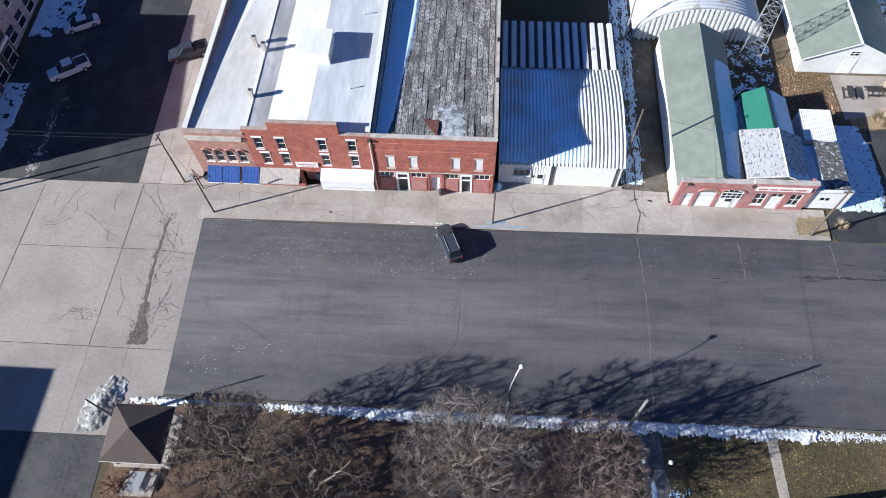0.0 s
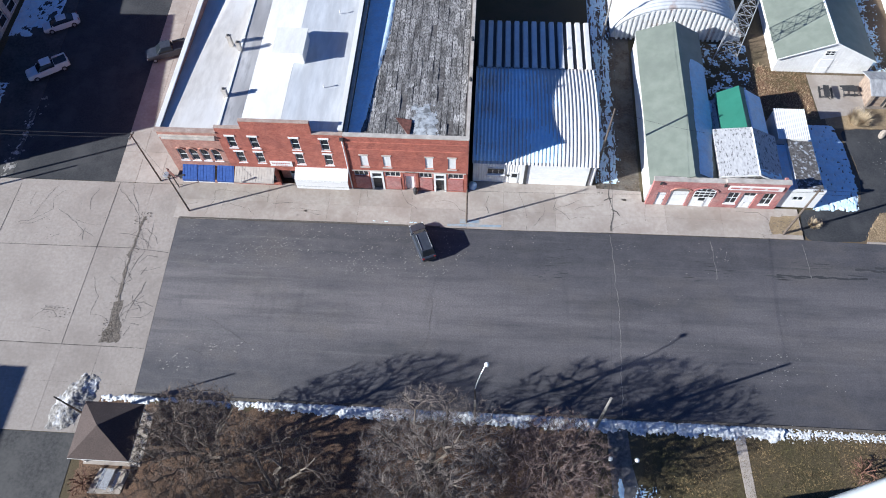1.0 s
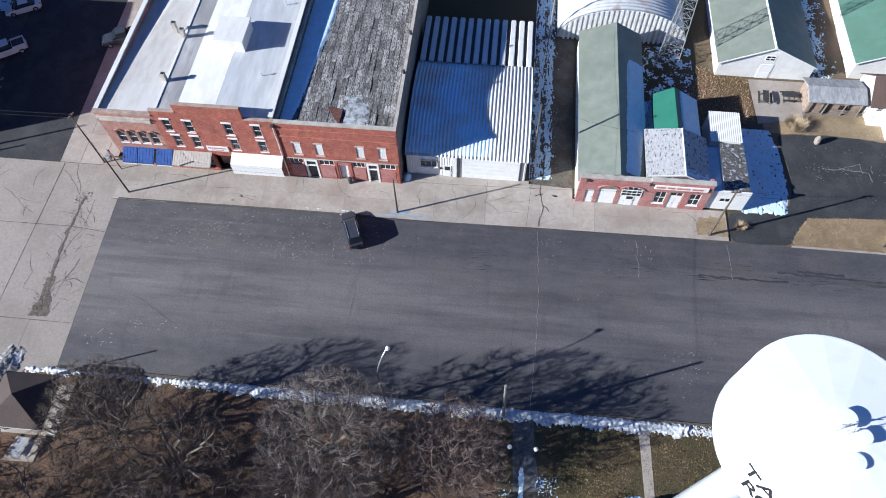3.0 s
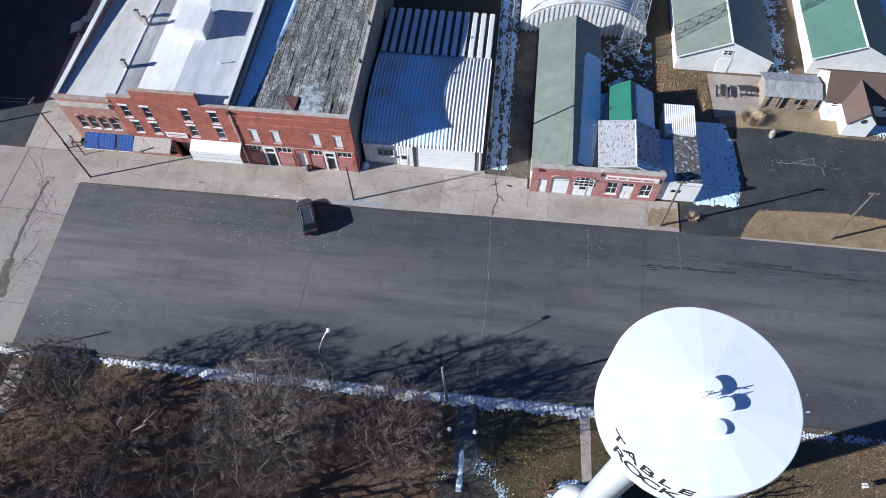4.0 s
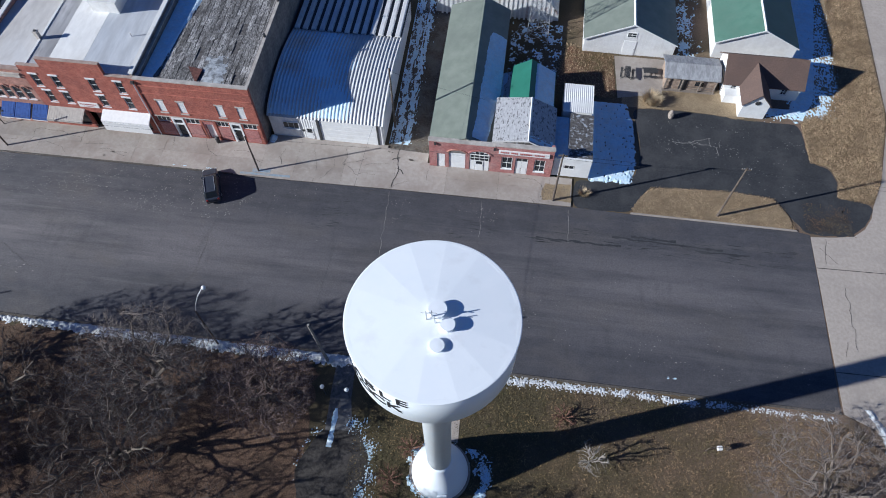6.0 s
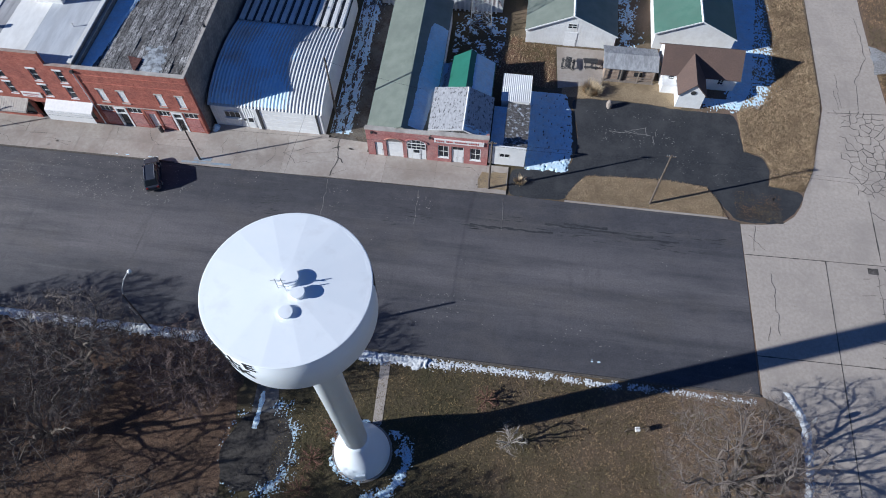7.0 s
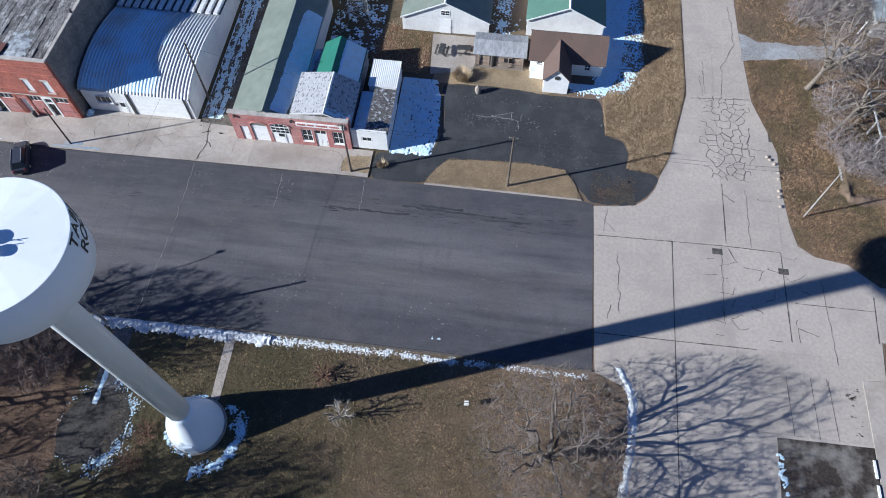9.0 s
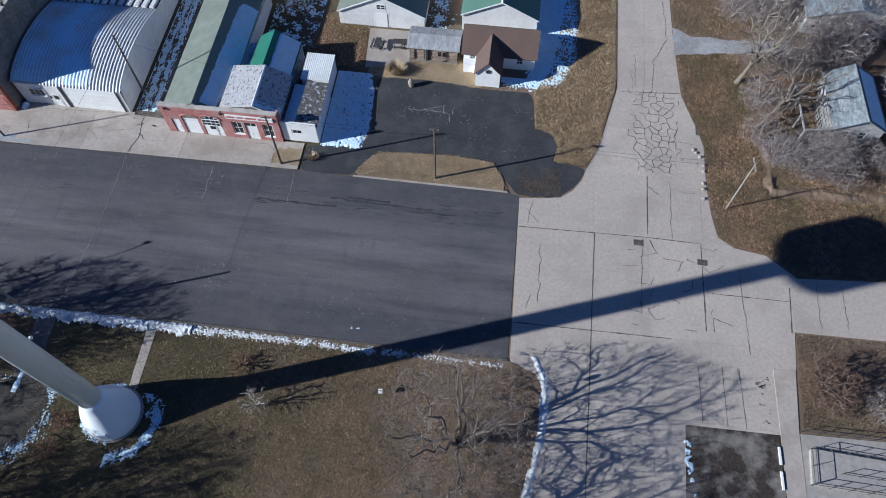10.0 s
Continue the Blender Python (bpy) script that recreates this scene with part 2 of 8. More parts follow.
M["coping_tan"] = surf("tan_coping", (0.34, 0.25, 0.205), (0.5, 0.4, 0.34), 4.0, 0.9, (0.26, 0.17, 0.14), 1.0, 0.6, 0.2, 30)
M["membrane"] = surf("white_roof_membrane", (0.7, 0.69, 0.665), (0.8, 0.79, 0.765), 1.4, 0.7, (0.56, 0.535, 0.5), 0.5, 0.65, 0.08, 12, stretch=(1, 0.35, 1), lo3=0.5, hi3=0.7)
M["membrane_cream"] = surf("aged_cream_membrane", (0.53, 0.5, 0.465), (0.65, 0.62, 0.58), 1.6, 0.75, (0.74, 0.73, 0.715), 0.3, 0.6, 0.08, 12, stretch=(1, 0.3, 1))
M["membrane_grey"] = surf("grey_roof_membrane", (0.55, 0.575, 0.6), (0.68, 0.7, 0.72), 1.6, 0.7, (0.42, 0.43, 0.44), 0.5, 0.5, 0.06, 12, stretch=(1, 0.2, 1))
M["roof_stained"] = surf("stained_roof_strip", (0.36, 0.35, 0.345), (0.66, 0.65, 0.64), 1.6, 0.85, (0.27, 0.25, 0.24), 0.8, 0.6, 0.1, 15, stretch=(1, 0.2, 1))
M["roofboard"] = surf("weathered_roofing", (0.05, 0.047, 0.046), (0.43, 0.418, 0.41), 2.4, 0.95, (0.055, 0.051, 0.05), 0.28, 0.75, 0.5, 20, vary=0.38, stretch=(4.0, 1.1, 1), lo=0.38, hi=0.62, lo3=0.44, hi3=0.64)
M["tar"] = surf("roof_tar", (0.05, 0.045, 0.045), (0.16, 0.15, 0.145), 3.0, 0.95, bump=0.3)
M["patch_pale"] = surf("pale_roof_patch", (0.26, 0.28, 0.3), (0.5, 0.53, 0.56), 1.6, 0.9, (0.08, 0.078, 0.08), 1.3, 0.7, 0.3, 16, lo3=0.5, hi3=0.6)
M["rust_sheet"] = surf("rusted_sheet", (0.07, 0.025, 0.02), (0.17, 0.07, 0.055), 2.5, 0.9, bump=0.3)
M["white_metal"] = surf("white_ribbed_metal", (0.72, 0.72, 0.71), (0.8, 0.8, 0.79), 1.6, 0.5, (0.6, 0.58, 0.56), 0.5, 0.4, 0.05, 20)
# frost colour carries the blue of the shaded roof
M["frost"] = surf("shade_blue_frost", (0.54, 0.77, 0.93), (0.68, 0.85, 0.95), 3.0, 0.7, bump=0.3, bscale=9)
M["roof_metal"] = surf("chalky_white_roof_metal", (0.54, 0.54, 0.535), (0.64, 0.64, 0.63), 1.6, 0.55, (0.46, 0.45, 0.44), 0.4, 0.5, 0.05, 20)
M["blue_paint"] = surf("faded_blue_paint", (0.2, 0.27, 0.34), (0.33, 0.4, 0.46), 2.5, 0.9, (0.36, 0.33, 0.29), 1.2, 0.7, 0.1, 30)
M["galv"] = surf("galvanised_metal", (0.52, 0.54, 0.55), (0.66, 0.67, 0.68), 1.4, 0.5, (0.32, 0.17, 0.11), 0.5, 0.55, 0.1, 16, metal=0.2, lo3=0.55, hi3=0.66)
M["sage"] = surf("sage_green_metal_roof", (0.165, 0.19, 0.158), (0.21, 0.235, 0.198), 0.8, 0.5, (0.15, 0.17, 0.145), 0.3, 0.5, 0.04, 20)
M["green"] = surf("green_metal_roof", (0.02, 0.13, 0.09), (0.03, 0.17, 0.12), 0.8, 0.55, (0.02, 0.11, 0.075), 0.4, 0.4, 0.04, 20)
M["green_dull"] = surf("dull_green_metal_roof", (0.085, 0.175, 0.13), (0.115, 0.215, 0.165), 0.8, 0.55, (0.085, 0.15, 0.115), 0.4, 0.4, 0.04, 20)
M["shingle_grey"] = surf("peeling_grey_shingle", (0.4, 0.4, 0.41), (0.54, 0.54, 0.55), 2.5, 0.9, (0.08, 0.078, 0.08), 2.6, 0.85, 0.3, 20, stretch=(2.0, 0.8, 1), lo3=0.54, hi3=0.62)
M["shingle_dark"] = surf("dark_mossy_shingle", (0.05, 0.046, 0.046), (0.15, 0.14, 0.135), 3.0, 0.95, (0.5, 0.53, 0.58), 2.4, 0.8, 0.4, 20, lo3=0.54, hi3=0.62)
M["shingle_brown"] = surf("brown_shingle", (0.105, 0.068, 0.055), (0.15, 0.10, 0.082), 8.0, 0.95, (0.1, 0.07, 0.06), 0.5, 0.5, 0.3, 40)
M["shelter_roof"] = surf("dark_brown_shingle", (0.062, 0.045, 0.04), (0.1, 0.074, 0.066), 8.0, 0.95, (0.06, 0.045, 0.04), 0.5, 0.5, 0.3, 40)
M["old_roof"] = surf("weathered_blue_grey_roof", (0.13, 0.155, 0.17), (0.28, 0.315, 0.335), 2.6, 0.85, (0.09, 0.095, 0.1), 0.9, 0.6, 0.2, 20, stretch=(2, 0.5, 1))
M["shed_roof"] = surf("grey_shed_roof", (0.27, 0.275, 0.285), (0.42, 0.425, 0.435), 2.5, 0.85, (0.2, 0.2, 0.205), 1.0, 0.6, 0.2, 20, stretch=(2, 0.6, 1))
M["white_paint"] = surf("white_painted_siding", (0.76, 0.76, 0.75), (0.83, 0.83, 0.82), 3.0, 0.6, (0.68, 0.67, 0.65), 0.7, 0.4, 0.05, 30)
M["old_siding"] = surf("peeling_grey_siding", (0.3, 0.3, 0.3), (0.46, 0.46, 0.455), 4.0, 0.85, (0.2, 0.185, 0.17), 1.2, 0.6, 0.15, 30)
M["white_trim"] = surf("white_trim", (0.74, 0.74, 0.73), (0.82, 0.82, 0.81), 5.0, 0.5, bump=0.03)
M["tank_white"] = surf("white_tank_paint", (0.83, 0.9, 0.95), (0.86, 0.92, 0.96), 0.6, 0.4, (0.84, 0.84, 0.84), 0.35, 0.35, 0.02, 6)
M["tank_roof"] = surf("stained_tank_roof", (0.87, 0.91, 0.935), (0.9, 0.93, 0.95), 0.6, 0.45, (0.72, 0.73, 0.74), 0.5, 0.4, 0.02, 6, lo3=0.56, hi3=0.7)
M["black_paint"] = surf("black_lettering", (0.015, 0.015, 0.017), (0.03, 0.03, 0.033), 4.0, 0.6, bump=0)
M["sign_red"] = surf("faded_red_lettering", (0.42, 0.1, 0.09), (0.5, 0.14, 0.12), 4.0, 0.7, bump=0)
M["sign_white"] = surf("white_sign_board", (0.74, 0.73, 0.71), (0.82, 0.81, 0.79), 3.0, 0.6, bump=0.02)
M["blue_cloth"] = surf("blue_awning_cloth", (0.015, 0.055, 0.22), (0.03, 0.09, 0.32), 3.0, 0.85, bump=0.2, bscale=20)
M["beige_metal"] = surf("beige_awning_metal", (0.4, 0.36, 0.32), (0.5, 0.46, 0.41), 2.0, 0.7, (0.36, 0.31, 0.27), 0.9, 0.4, 0.05, 20)
M["wood"] = surf("grey_weathered_wood", (0.17, 0.14, 0.115), (0.32, 0.27, 0.225), 2.0, 0.9, (0.12, 0.1, 0.085), 1.0, 0.4, 0.3, 12, stretch=(6, 6, 0.6))
M["pole_wood"] = surf("creosoted_pole", (0.07, 0.055, 0.045), (0.16, 0.125, 0.1), 3.0, 0.9, bump=0.3)
M["pale_pole"] = surf("pale_pole", (0.2, 0.185, 0.165), (0.33, 0.31, 0.285), 3.0, 0.85, bump=0.2)
M["log"] = surf("log_siding", (0.22, 0.16, 0.12), (0.36, 0.28, 0.22), 2.0, 0.9, bump=0.3)
M["steel"] = surf("galvanised_steel", (0.42, 0.43, 0.44), (0.56, 0.57, 0.58), 6.0, 0.45, bump=0.02, metal=0.6)
M["dark_metal"] = surf("dark_metal", (0.03, 0.03, 0.032), (0.06, 0.06, 0.062), 6.0, 0.6, bump=0.05)
M["bark"] = surf("grey_bark", (0.105, 0.085, 0.07), (0.2, 0.165, 0.14), 5.0, 0.95, bump=0.4, bscale=20)
M["twig"] = surf("twigs", (0.072, 0.054, 0.043), (0.17, 0.134, 0.11), 1.2, 0.95, bump=0)
M["bark_pale"] = surf("pale_bark", (0.24, 0.21, 0.18), (0.4, 0.36, 0.315), 3.0, 0.95, bump=0.2)
M["twig_grey"] = surf("mauve_grey_twigs", (0.095, 0.076, 0.068), (0.21, 0.178, 0.16), 1.2, 0.95, bump=0)
M["twig_mauve"] = surf("reddish_grey_twigs", (0.1, 0.07, 0.06), (0.22, 0.16, 0.14), 1.2, 0.95, bump=0)
M["twig_red"] = surf("russet_twigs", (0.12, 0.06, 0.04), (0.24, 0.13, 0.09), 3.0, 0.95, bump=0)
M["twig_brown"] = surf("brown_twigs", (0.085, 0.052, 0.036), (0.19, 0.122, 0.088), 1.2, 0.95, bump=0)
M["bark_tan"] = surf("tan_bark", (0.12, 0.096, 0.077), (0.23, 0.193, 0.158), 3.0, 0.95, bump=0.3)
M["twig_scrub"] = surf("mauve_scrub_twigs", (0.17, 0.143, 0.14), (0.33, 0.285, 0.275), 1.2, 0.95, bump=0)
M["twig_tan"] = surf("tan_twigs", (0.11, 0.088, 0.072), (0.22, 0.183, 0.152), 1.2, 0.95, bump=0)
M["black_car"] = surf("dark_slate_car_paint", (0.04, 0.046, 0.06), (0.055, 0.062, 0.08), 2.0, 0.22, bump=0)
M["white_car"] = surf("white_car_paint", (0.62, 0.64, 0.66), (0.7, 0.72, 0.74), 2.0, 0.3, bump=0)
M["tyre"] = surf("tyre_rubber", (0.015, 0.015, 0.015), (0.03, 0.03, 0.03), 8.0, 0.9, bump=0.2)
M["lamp_glass"] = surf("opal_lamp_glass", (0.8, 0.8, 0.78), (0.86, 0.86, 0.84), 3.0, 0.3, bump=0)
M["red_lens"] = surf("red_lens", (0.3, 0.02, 0.02), (0.4, 0.03, 0.03), 3.0, 0.3, bump=0)
M["stone"] = surf("pale_boulder", (0.24, 0.2, 0.165), (0.42, 0.36, 0.305), 4.0, 0.9, bump=0.5)
glass = bpy.data.materials.new("window_glass")
glass.use_nodes = True
gb = glass.node_tree.nodes["Principled BSDF"]
gb.inputs["Base Color"].default_value = (0.02, 0.025, 0.032, 1)
gb.inputs["Roughness"].default_value, gb.inputs["IOR"].default_value = 0.06, 1.5
M["glass"] = glass


# ---- building helpers ----
def G(y):
    """Height of the ground: flat to the far side of the street, then rising gently."""
    return 0.05 * min(max(y - 25.0, 0.0), 60.0)


def part(name, bm, material, parent=None, label="", smooth=False):
    """Links a bmesh (or a (verts, faces) pair) as one mesh object under a thing or a part."""
    me = bpy.data.meshes.new(name)
    if isinstance(bm, tuple):
        me.from_pydata(*[bm[0], [], bm[1]])
    else:
        bm.normal_update()
        bm.to_mesh(me)
        bm.free()
    me.materials.append(M[material] if isinstance(material, str) else material)
    if smooth:
        me.polygons.foreach_set("use_smooth", [True] * len(me.polygons))
    me.update()
    ob = new(name, me)
    if parent is not None:
        ob.parent = parent
    if label:
        ob["label"] = label
    return ob


def thing(name, x, y, z, rz=0.0, label="", category="", group="", kind=""):
    ob = new(name)
    ob.empty_display_size = 0.2
    ob.matrix_world = pose(x, y, z, 0, 0, rz)
    ob.matrix_basis = pose(x, y, z, 0, 0, rz)
    return tagged(ob, label, category, group, kind)


def B():
    return bmesh.new()


def box(bm, x0, y0, z0, x1, y1, z1, bev=0.0):
    v = [bm.verts.new(p) for p in ((x0, y0, z0), (x1, y0, z0), (x1, y1, z0), (x0, y1, z0), (x0, y0, z1), (x1, y0, z1), (x1, y1, z1), (x0, y1, z1))]
    fs = [bm.faces.new([v[i] for i in f]) for f in ((0, 3, 2, 1), (4, 5, 6, 7), (0, 1, 5, 4), (1, 2, 6, 5), (2, 3, 7, 6), (3, 0, 4, 7))]
    if bev:
        es = list({e for f in fs for e in f.edges})
        bmesh.ops.bevel(bm, geom=es, offset=bev, segments=2, affect='EDGES', profile=0.6)
    return bm


def boxes(*specs, bev=0.0):
    bm = B()
    for s in specs:
        box(bm, *s, bev=bev)
    return bm


def hull(bm, pts_a, pts_b):
    """A solid between two rings of equally many points."""
    a = [bm.verts.new(p) for p in pts_a]
    b = [bm.verts.new(p) for p in pts_b]
    k = len(a)
    bm.faces.new(a[::-1])
    bm.faces.new(b)
    for i in range(k):
        bm.faces.new((a[i], a[(i + 1) % k], b[(i + 1) % k], b[i]))
    return bm


def tube(bm, p0, p1, r0, r1=None, k=8):
    p0, p1 = Vector(p0), Vector(p1)
    r1 = r0 if r1 is None else r1
    d = (p1 - p0).normalized()
    u = d.orthogonal().normalized()
    w = d.cross(u)
    ring = lambda p, r: [p + u * r * math.cos(2 * math.pi * i / k) + w * r * math.sin(2 * math.pi * i / k) for i in range(k)]
    return hull(bm, ring(p0, r0), ring(p1, r1))


def lathe(profile, k=48):
    """(verts, faces) of a turned body from (radius, height) pairs."""
    vs, fs = [], []
    for r, z in profile:
        vs += [(r * math.cos(2 * math.pi * i / k), r * math.sin(2 * math.pi * i / k), z) for i in range(k)]
    for j in range(len(profile) - 1):
        for i in range(k):
            fs.append((j * k + i, j * k + (i + 1) % k, (j + 1) * k + (i + 1) % k, (j + 1) * k + i))
    fs.append(tuple(range(k))[::-1])
    fs.append(tuple((len(profile) - 1) * k + i for i in range(k)))
    return vs, fs


def slab_bm(poly, h, depth=0.3):
    """A flat body on the ground's slope: top h above it."""
    bm = B()
    f = bm.faces.new([bm.verts.new((x, y, 0)) for x, y in poly])
    if f.calc_area() == 0:
        return bm
    f.normal_update()
    if f.normal.z < 0:
        f.normal_flip()
    bmesh.ops.triangulate(bm, faces=[f])
    for yk in (25.0, 85.0):
        bmesh.ops.bisect_plane(bm, geom=bm.verts[:] + bm.edges[:] + bm.faces[:], plane_co=(0, yk, 0), plane_no=(0, 1, 0), dist=1e-4)
    top = bm.faces[:]
    ext = bmesh.ops.extrude_face_region(bm, geom=top)
    up = {g for g in ext["geom"] if isinstance(g, bmesh.types.BMVert)}
    for v in bm.verts:
        v.co.z = G(v.co.y) + (h if v in up else h - depth)
    bmesh.ops.recalc_face_normals(bm, faces=bm.faces[:])
    return bm


def slab(name, poly, h, material, depth=0.3, parent=None, label="", category="", kind="structure"):
    ob = part(name, slab_bm(poly, h, depth), material, parent)
    return tagged(ob, label, category, "", kind if parent is None else "")


def clip(poly, x0, y0, x1, y1):
    """The part of a polygon inside a rectangle."""
    for ax, lim, sgn in ((0, x0, 1), (0, x1, -1), (1, y0, 1), (1, y1, -1)):
        out = []
        for i, p in enumerate(poly):
            q = poly[(i + 1) % len(poly)]
            a, b = sgn * (p[ax] - lim), sgn * (q[ax] - lim)
            if a >= 0:
                out.append(p)
            if a * b < 0:
                k = a / (a - b)
                out.append((p[0] + (q[0] - p[0]) * k, p[1] + (q[1] - p[1]) * k))
        poly = out
        if len(poly) < 3:
            return []
    return poly


def rounded(poly, r=1.2, k=4):
    """A polygon with its corners eased."""
    out = []
    m = len(poly)
    for i in range(m):
        a, p, b = Vector(poly[i - 1]), Vector(poly[i]), Vector(poly[(i + 1) % m])
        da, db = min(r, (a - p).length * 0.4), min(r, (b - p).length * 0.4)
        q, s = p + (a - p).normalized() * da, p + (b - p).normalized() * db
        for j in range(k + 1):
            t = j / k
            v = q * (1 - t) ** 2 + p * (2 * t * (1 - t)) + s * t * t
            out.append((v.x, v.y))
    return out


def ragged(poly, amp=0.18, step=0.5, seed=0.0):
    """A polygon whose edge wanders a little, as grass and old asphalt do."""
    out = []
    for i, p in enumerate(poly):
        q = poly[(i + 1) % len(poly)]
        n_ = max(1, int(math.hypot(q[0] - p[0], q[1] - p[1]) / step))
        for j in range(n_):
            x, y = p[0] + (q[0] - p[0]) * j / n_, p[1] + (q[1] - p[1]) * j / n_
            out.append((x + amp * noise.noise((x * 1.1, y * 1.1, seed)), y + amp * noise.noise((x * 1.1, y * 1.1, seed + 5.0))))
    return out


def area(poly):
    return abs(sum(p[0] * q[1] - q[0] * p[1] for p, q in zip(poly, poly[1:] + poly[:1]))) / 2


def panels(owner, poly, xs, ys, h, material, name="panel", gap=0.03):
    """Cast panels with open joints, cell by cell over a polygon."""
    for x0, x1 in zip(xs, xs[1:]):
        for y0, y1 in zip(ys, ys[1:]):
            c = clip(poly, x0 + gap / 2, y0 + gap / 2, x1 - gap / 2, y1 - gap / 2)
            if c and area(c) > 0.3:
                part(name, slab_bm(c, h + random.uniform(-0.006, 0.006), 0.16), material, owner)


def snow_field(name, x0, x1, y0, y1, thick, step=0.14, base=None, material="snow", label="", seed=0.0, parent=None, kind="stuff"):
    """A sheet of snow whose edge is where thick(x, y) runs out."""
    base = base or (lambda x, y: G(y))
    nx, ny = max(2, int((x1 - x0) / step)), max(2, int((y1 - y0) / step))
    vs, idx, fs = [], {}, []
    th = {}
    for i in range(nx + 1):
        for j in range(ny + 1):
            x, y = x0 + (x1 - x0) * i / nx, y0 + (y1 - y0) * j / ny
            n1 = noise.noise((x * 0.9 + seed, y * 0.9, 3.1)) * 0.6 + noise.noise((x * 2.7, y * 2.7 + seed, 1.7)) * 0.45 + noise.noise((x * 6.5, y * 6.5, seed)) * 0.35
            th[i, j] = (x, y, thick(x, y, n1))

    def vert(i, j):
        if (i, j) not in idx:
            x, y, t = th[i, j]
            idx[i, j] = len(vs)
            vs.append((x, y, base(x, y) + max(t, -0.05)))
        return idx[i, j]
    for i in range(nx):
        for j in range(ny):
            if max(th[a, b][2] for a, b in ((i, j), (i + 1, j), (i, j + 1), (i + 1, j + 1))) > 0:
                fs.append((vert(i, j), vert(i + 1, j), vert(i + 1, j + 1), vert(i, j + 1)))
    if not fs:
        return None
    ob = part(name, (vs, fs), material, parent, smooth=True)
    return tagged(ob, label, "snow" if label else "", "", kind if parent is None else "")


def facade(bm, w, h, d, holes):
    """A wall in x-z, front at y = 0, thickness d, with openings right through it."""
    xs = sorted({0.0, w, *[a for q in holes for a in (q[0], q[2])]})
    zs = sorted({0.0, h, *[a for q in holes for a in (q[1], q[3])]})
    inside = lambda x, z: any(q[0] < x < q[2] and q[1] < z < q[3] for q in holes)
    quad = lambda *p: bm.faces.new([bm.verts.new(c) for c in p])
    for x0, x1 in zip(xs, xs[1:]):
        for z0, z1 in zip(zs, zs[1:]):
            if not inside((x0 + x1) / 2, (z0 + z1) / 2):
                quad((x0, 0, z0), (x1, 0, z0), (x1, 0, z1), (x0, 0, z1))
                quad((x0, d, z0), (x0, d, z1), (x1, d, z1), (x1, d, z0))
    for x0, z0, x1, z1 in holes:
        quad((x0, 0, z0), (x0, 0, z1), (x0, d, z1), (x0, d, z0))
        quad((x1, 0, z0), (x1, d, z0), (x1, d, z1), (x1, 0, z1))
        quad((x0, 0, z1), (x1, 0, z1), (x1, d, z1), (x0, d, z1))
        quad((x0, 0, z0), (x0, d, z0), (x1, d, z0), (x1, 0, z0))
    quad((0, 0, h), (w, 0, h), (w, d, h), (0, d, h))
    quad((0, 0, 0), (0, 0, h), (0, d, h), (0, d, 0))
    quad((w, 0, 0), (w, d, 0), (w, d, h), (w, 0, h))
    bmesh.ops.remove_doubles(bm, verts=bm.verts, dist=1e-4)
    return bm


def window(owner, x0, z0, x1, z1, y=0.0, bars=(1, 2), sill=True, inset=0.1, t=0.07, frame_mat="white_trim", pane_mat="glass", label=""):
    """A window in an x-z wall: frame with glazing bars, panes, sill."""
    bm = boxes((x0, y + inset - 0.03, z0, x0 + t, y + inset + 0.05, z1), (x1 - t, y + inset - 0.03, z0, x1, y + inset + 0.05, z1),
               (x0 + t, y + inset - 0.03, z1 - t, x1 - t, y + inset + 0.05, z1), (x0 + t, y + inset - 0.03, z0, x1 - t, y + inset + 0.05, z0 + t))
    w = part("window", bm, frame_mat, owner, label)
    for i in range(1, bars[0]):
        x = x0 + (x1 - x0) * i / bars[0]
        part("glazing_bar", boxes((x - 0.025, y + inset - 0.02, z0 + t, x + 0.025, y + inset + 0.04, z1 - t)), frame_mat, w)
    for i in range(1, bars[1]):
        z = z0 + (z1 - z0) * i / bars[1]
        part("glazing_bar", boxes((x0 + t, y + inset - 0.025, z - 0.03, x1 - t, y + inset + 0.045, z + 0.03)), frame_mat, w)
    part("pane", boxes((x0 + t * 0.6, y + inset + 0.005, z0 + t * 0.6, x1 - t * 0.6, y + inset + 0.02, z1 - t * 0.6)), pane_mat, w)
    if sill:
        part("sill", boxes((x0 - 0.08, y - 0.09, z0 - 0.1, x1 + 0.08, y + inset - 0.031, z0 - 0.004), bev=0.012), "stone_cap" if frame_mat != "white_trim" else "white_trim", w)
    return w


def door(owner, x0, z0, x1, z1, y=0.0, inset=0.14, material="white_trim", glazed=0.0, label="", leaves=1):
    d = None
    for i in range(leaves):
        a, b = x0 + (x1 - x0) * i / leaves + 0.01, x0 + (x1 - x0) * (i + 1) / leaves - 0.01
        d = part("door", boxes((a, y + inset, z0, b, y + inset + 0.05, z1), (a + 0.12, y + inset - 0.015, z0 + 0.2, b - 0.12, y + inset, z0 + (z1 - z0) * 0.42)), material, owner, label)
        if glazed:
            part("pane", boxes((a + 0.13, y + inset - 0.012, z0 + (z1 - z0) * (1 - glazed), b - 0.13, y + inset - 0.003, z1 - 0.13)), "glass", d)
        part("handle", boxes((b - 0.12, y + inset - 0.06, z0 + 1.0, b - 0.06, y + inset - 0.001, z0 + 1.06)), "dark_metal", d, "small dark door handle")
    return d


def each(name, specs, material, parent, label="", bev=0.0):
    for s in specs:
        part(name, boxes(s, bev=bev), material, parent, label)


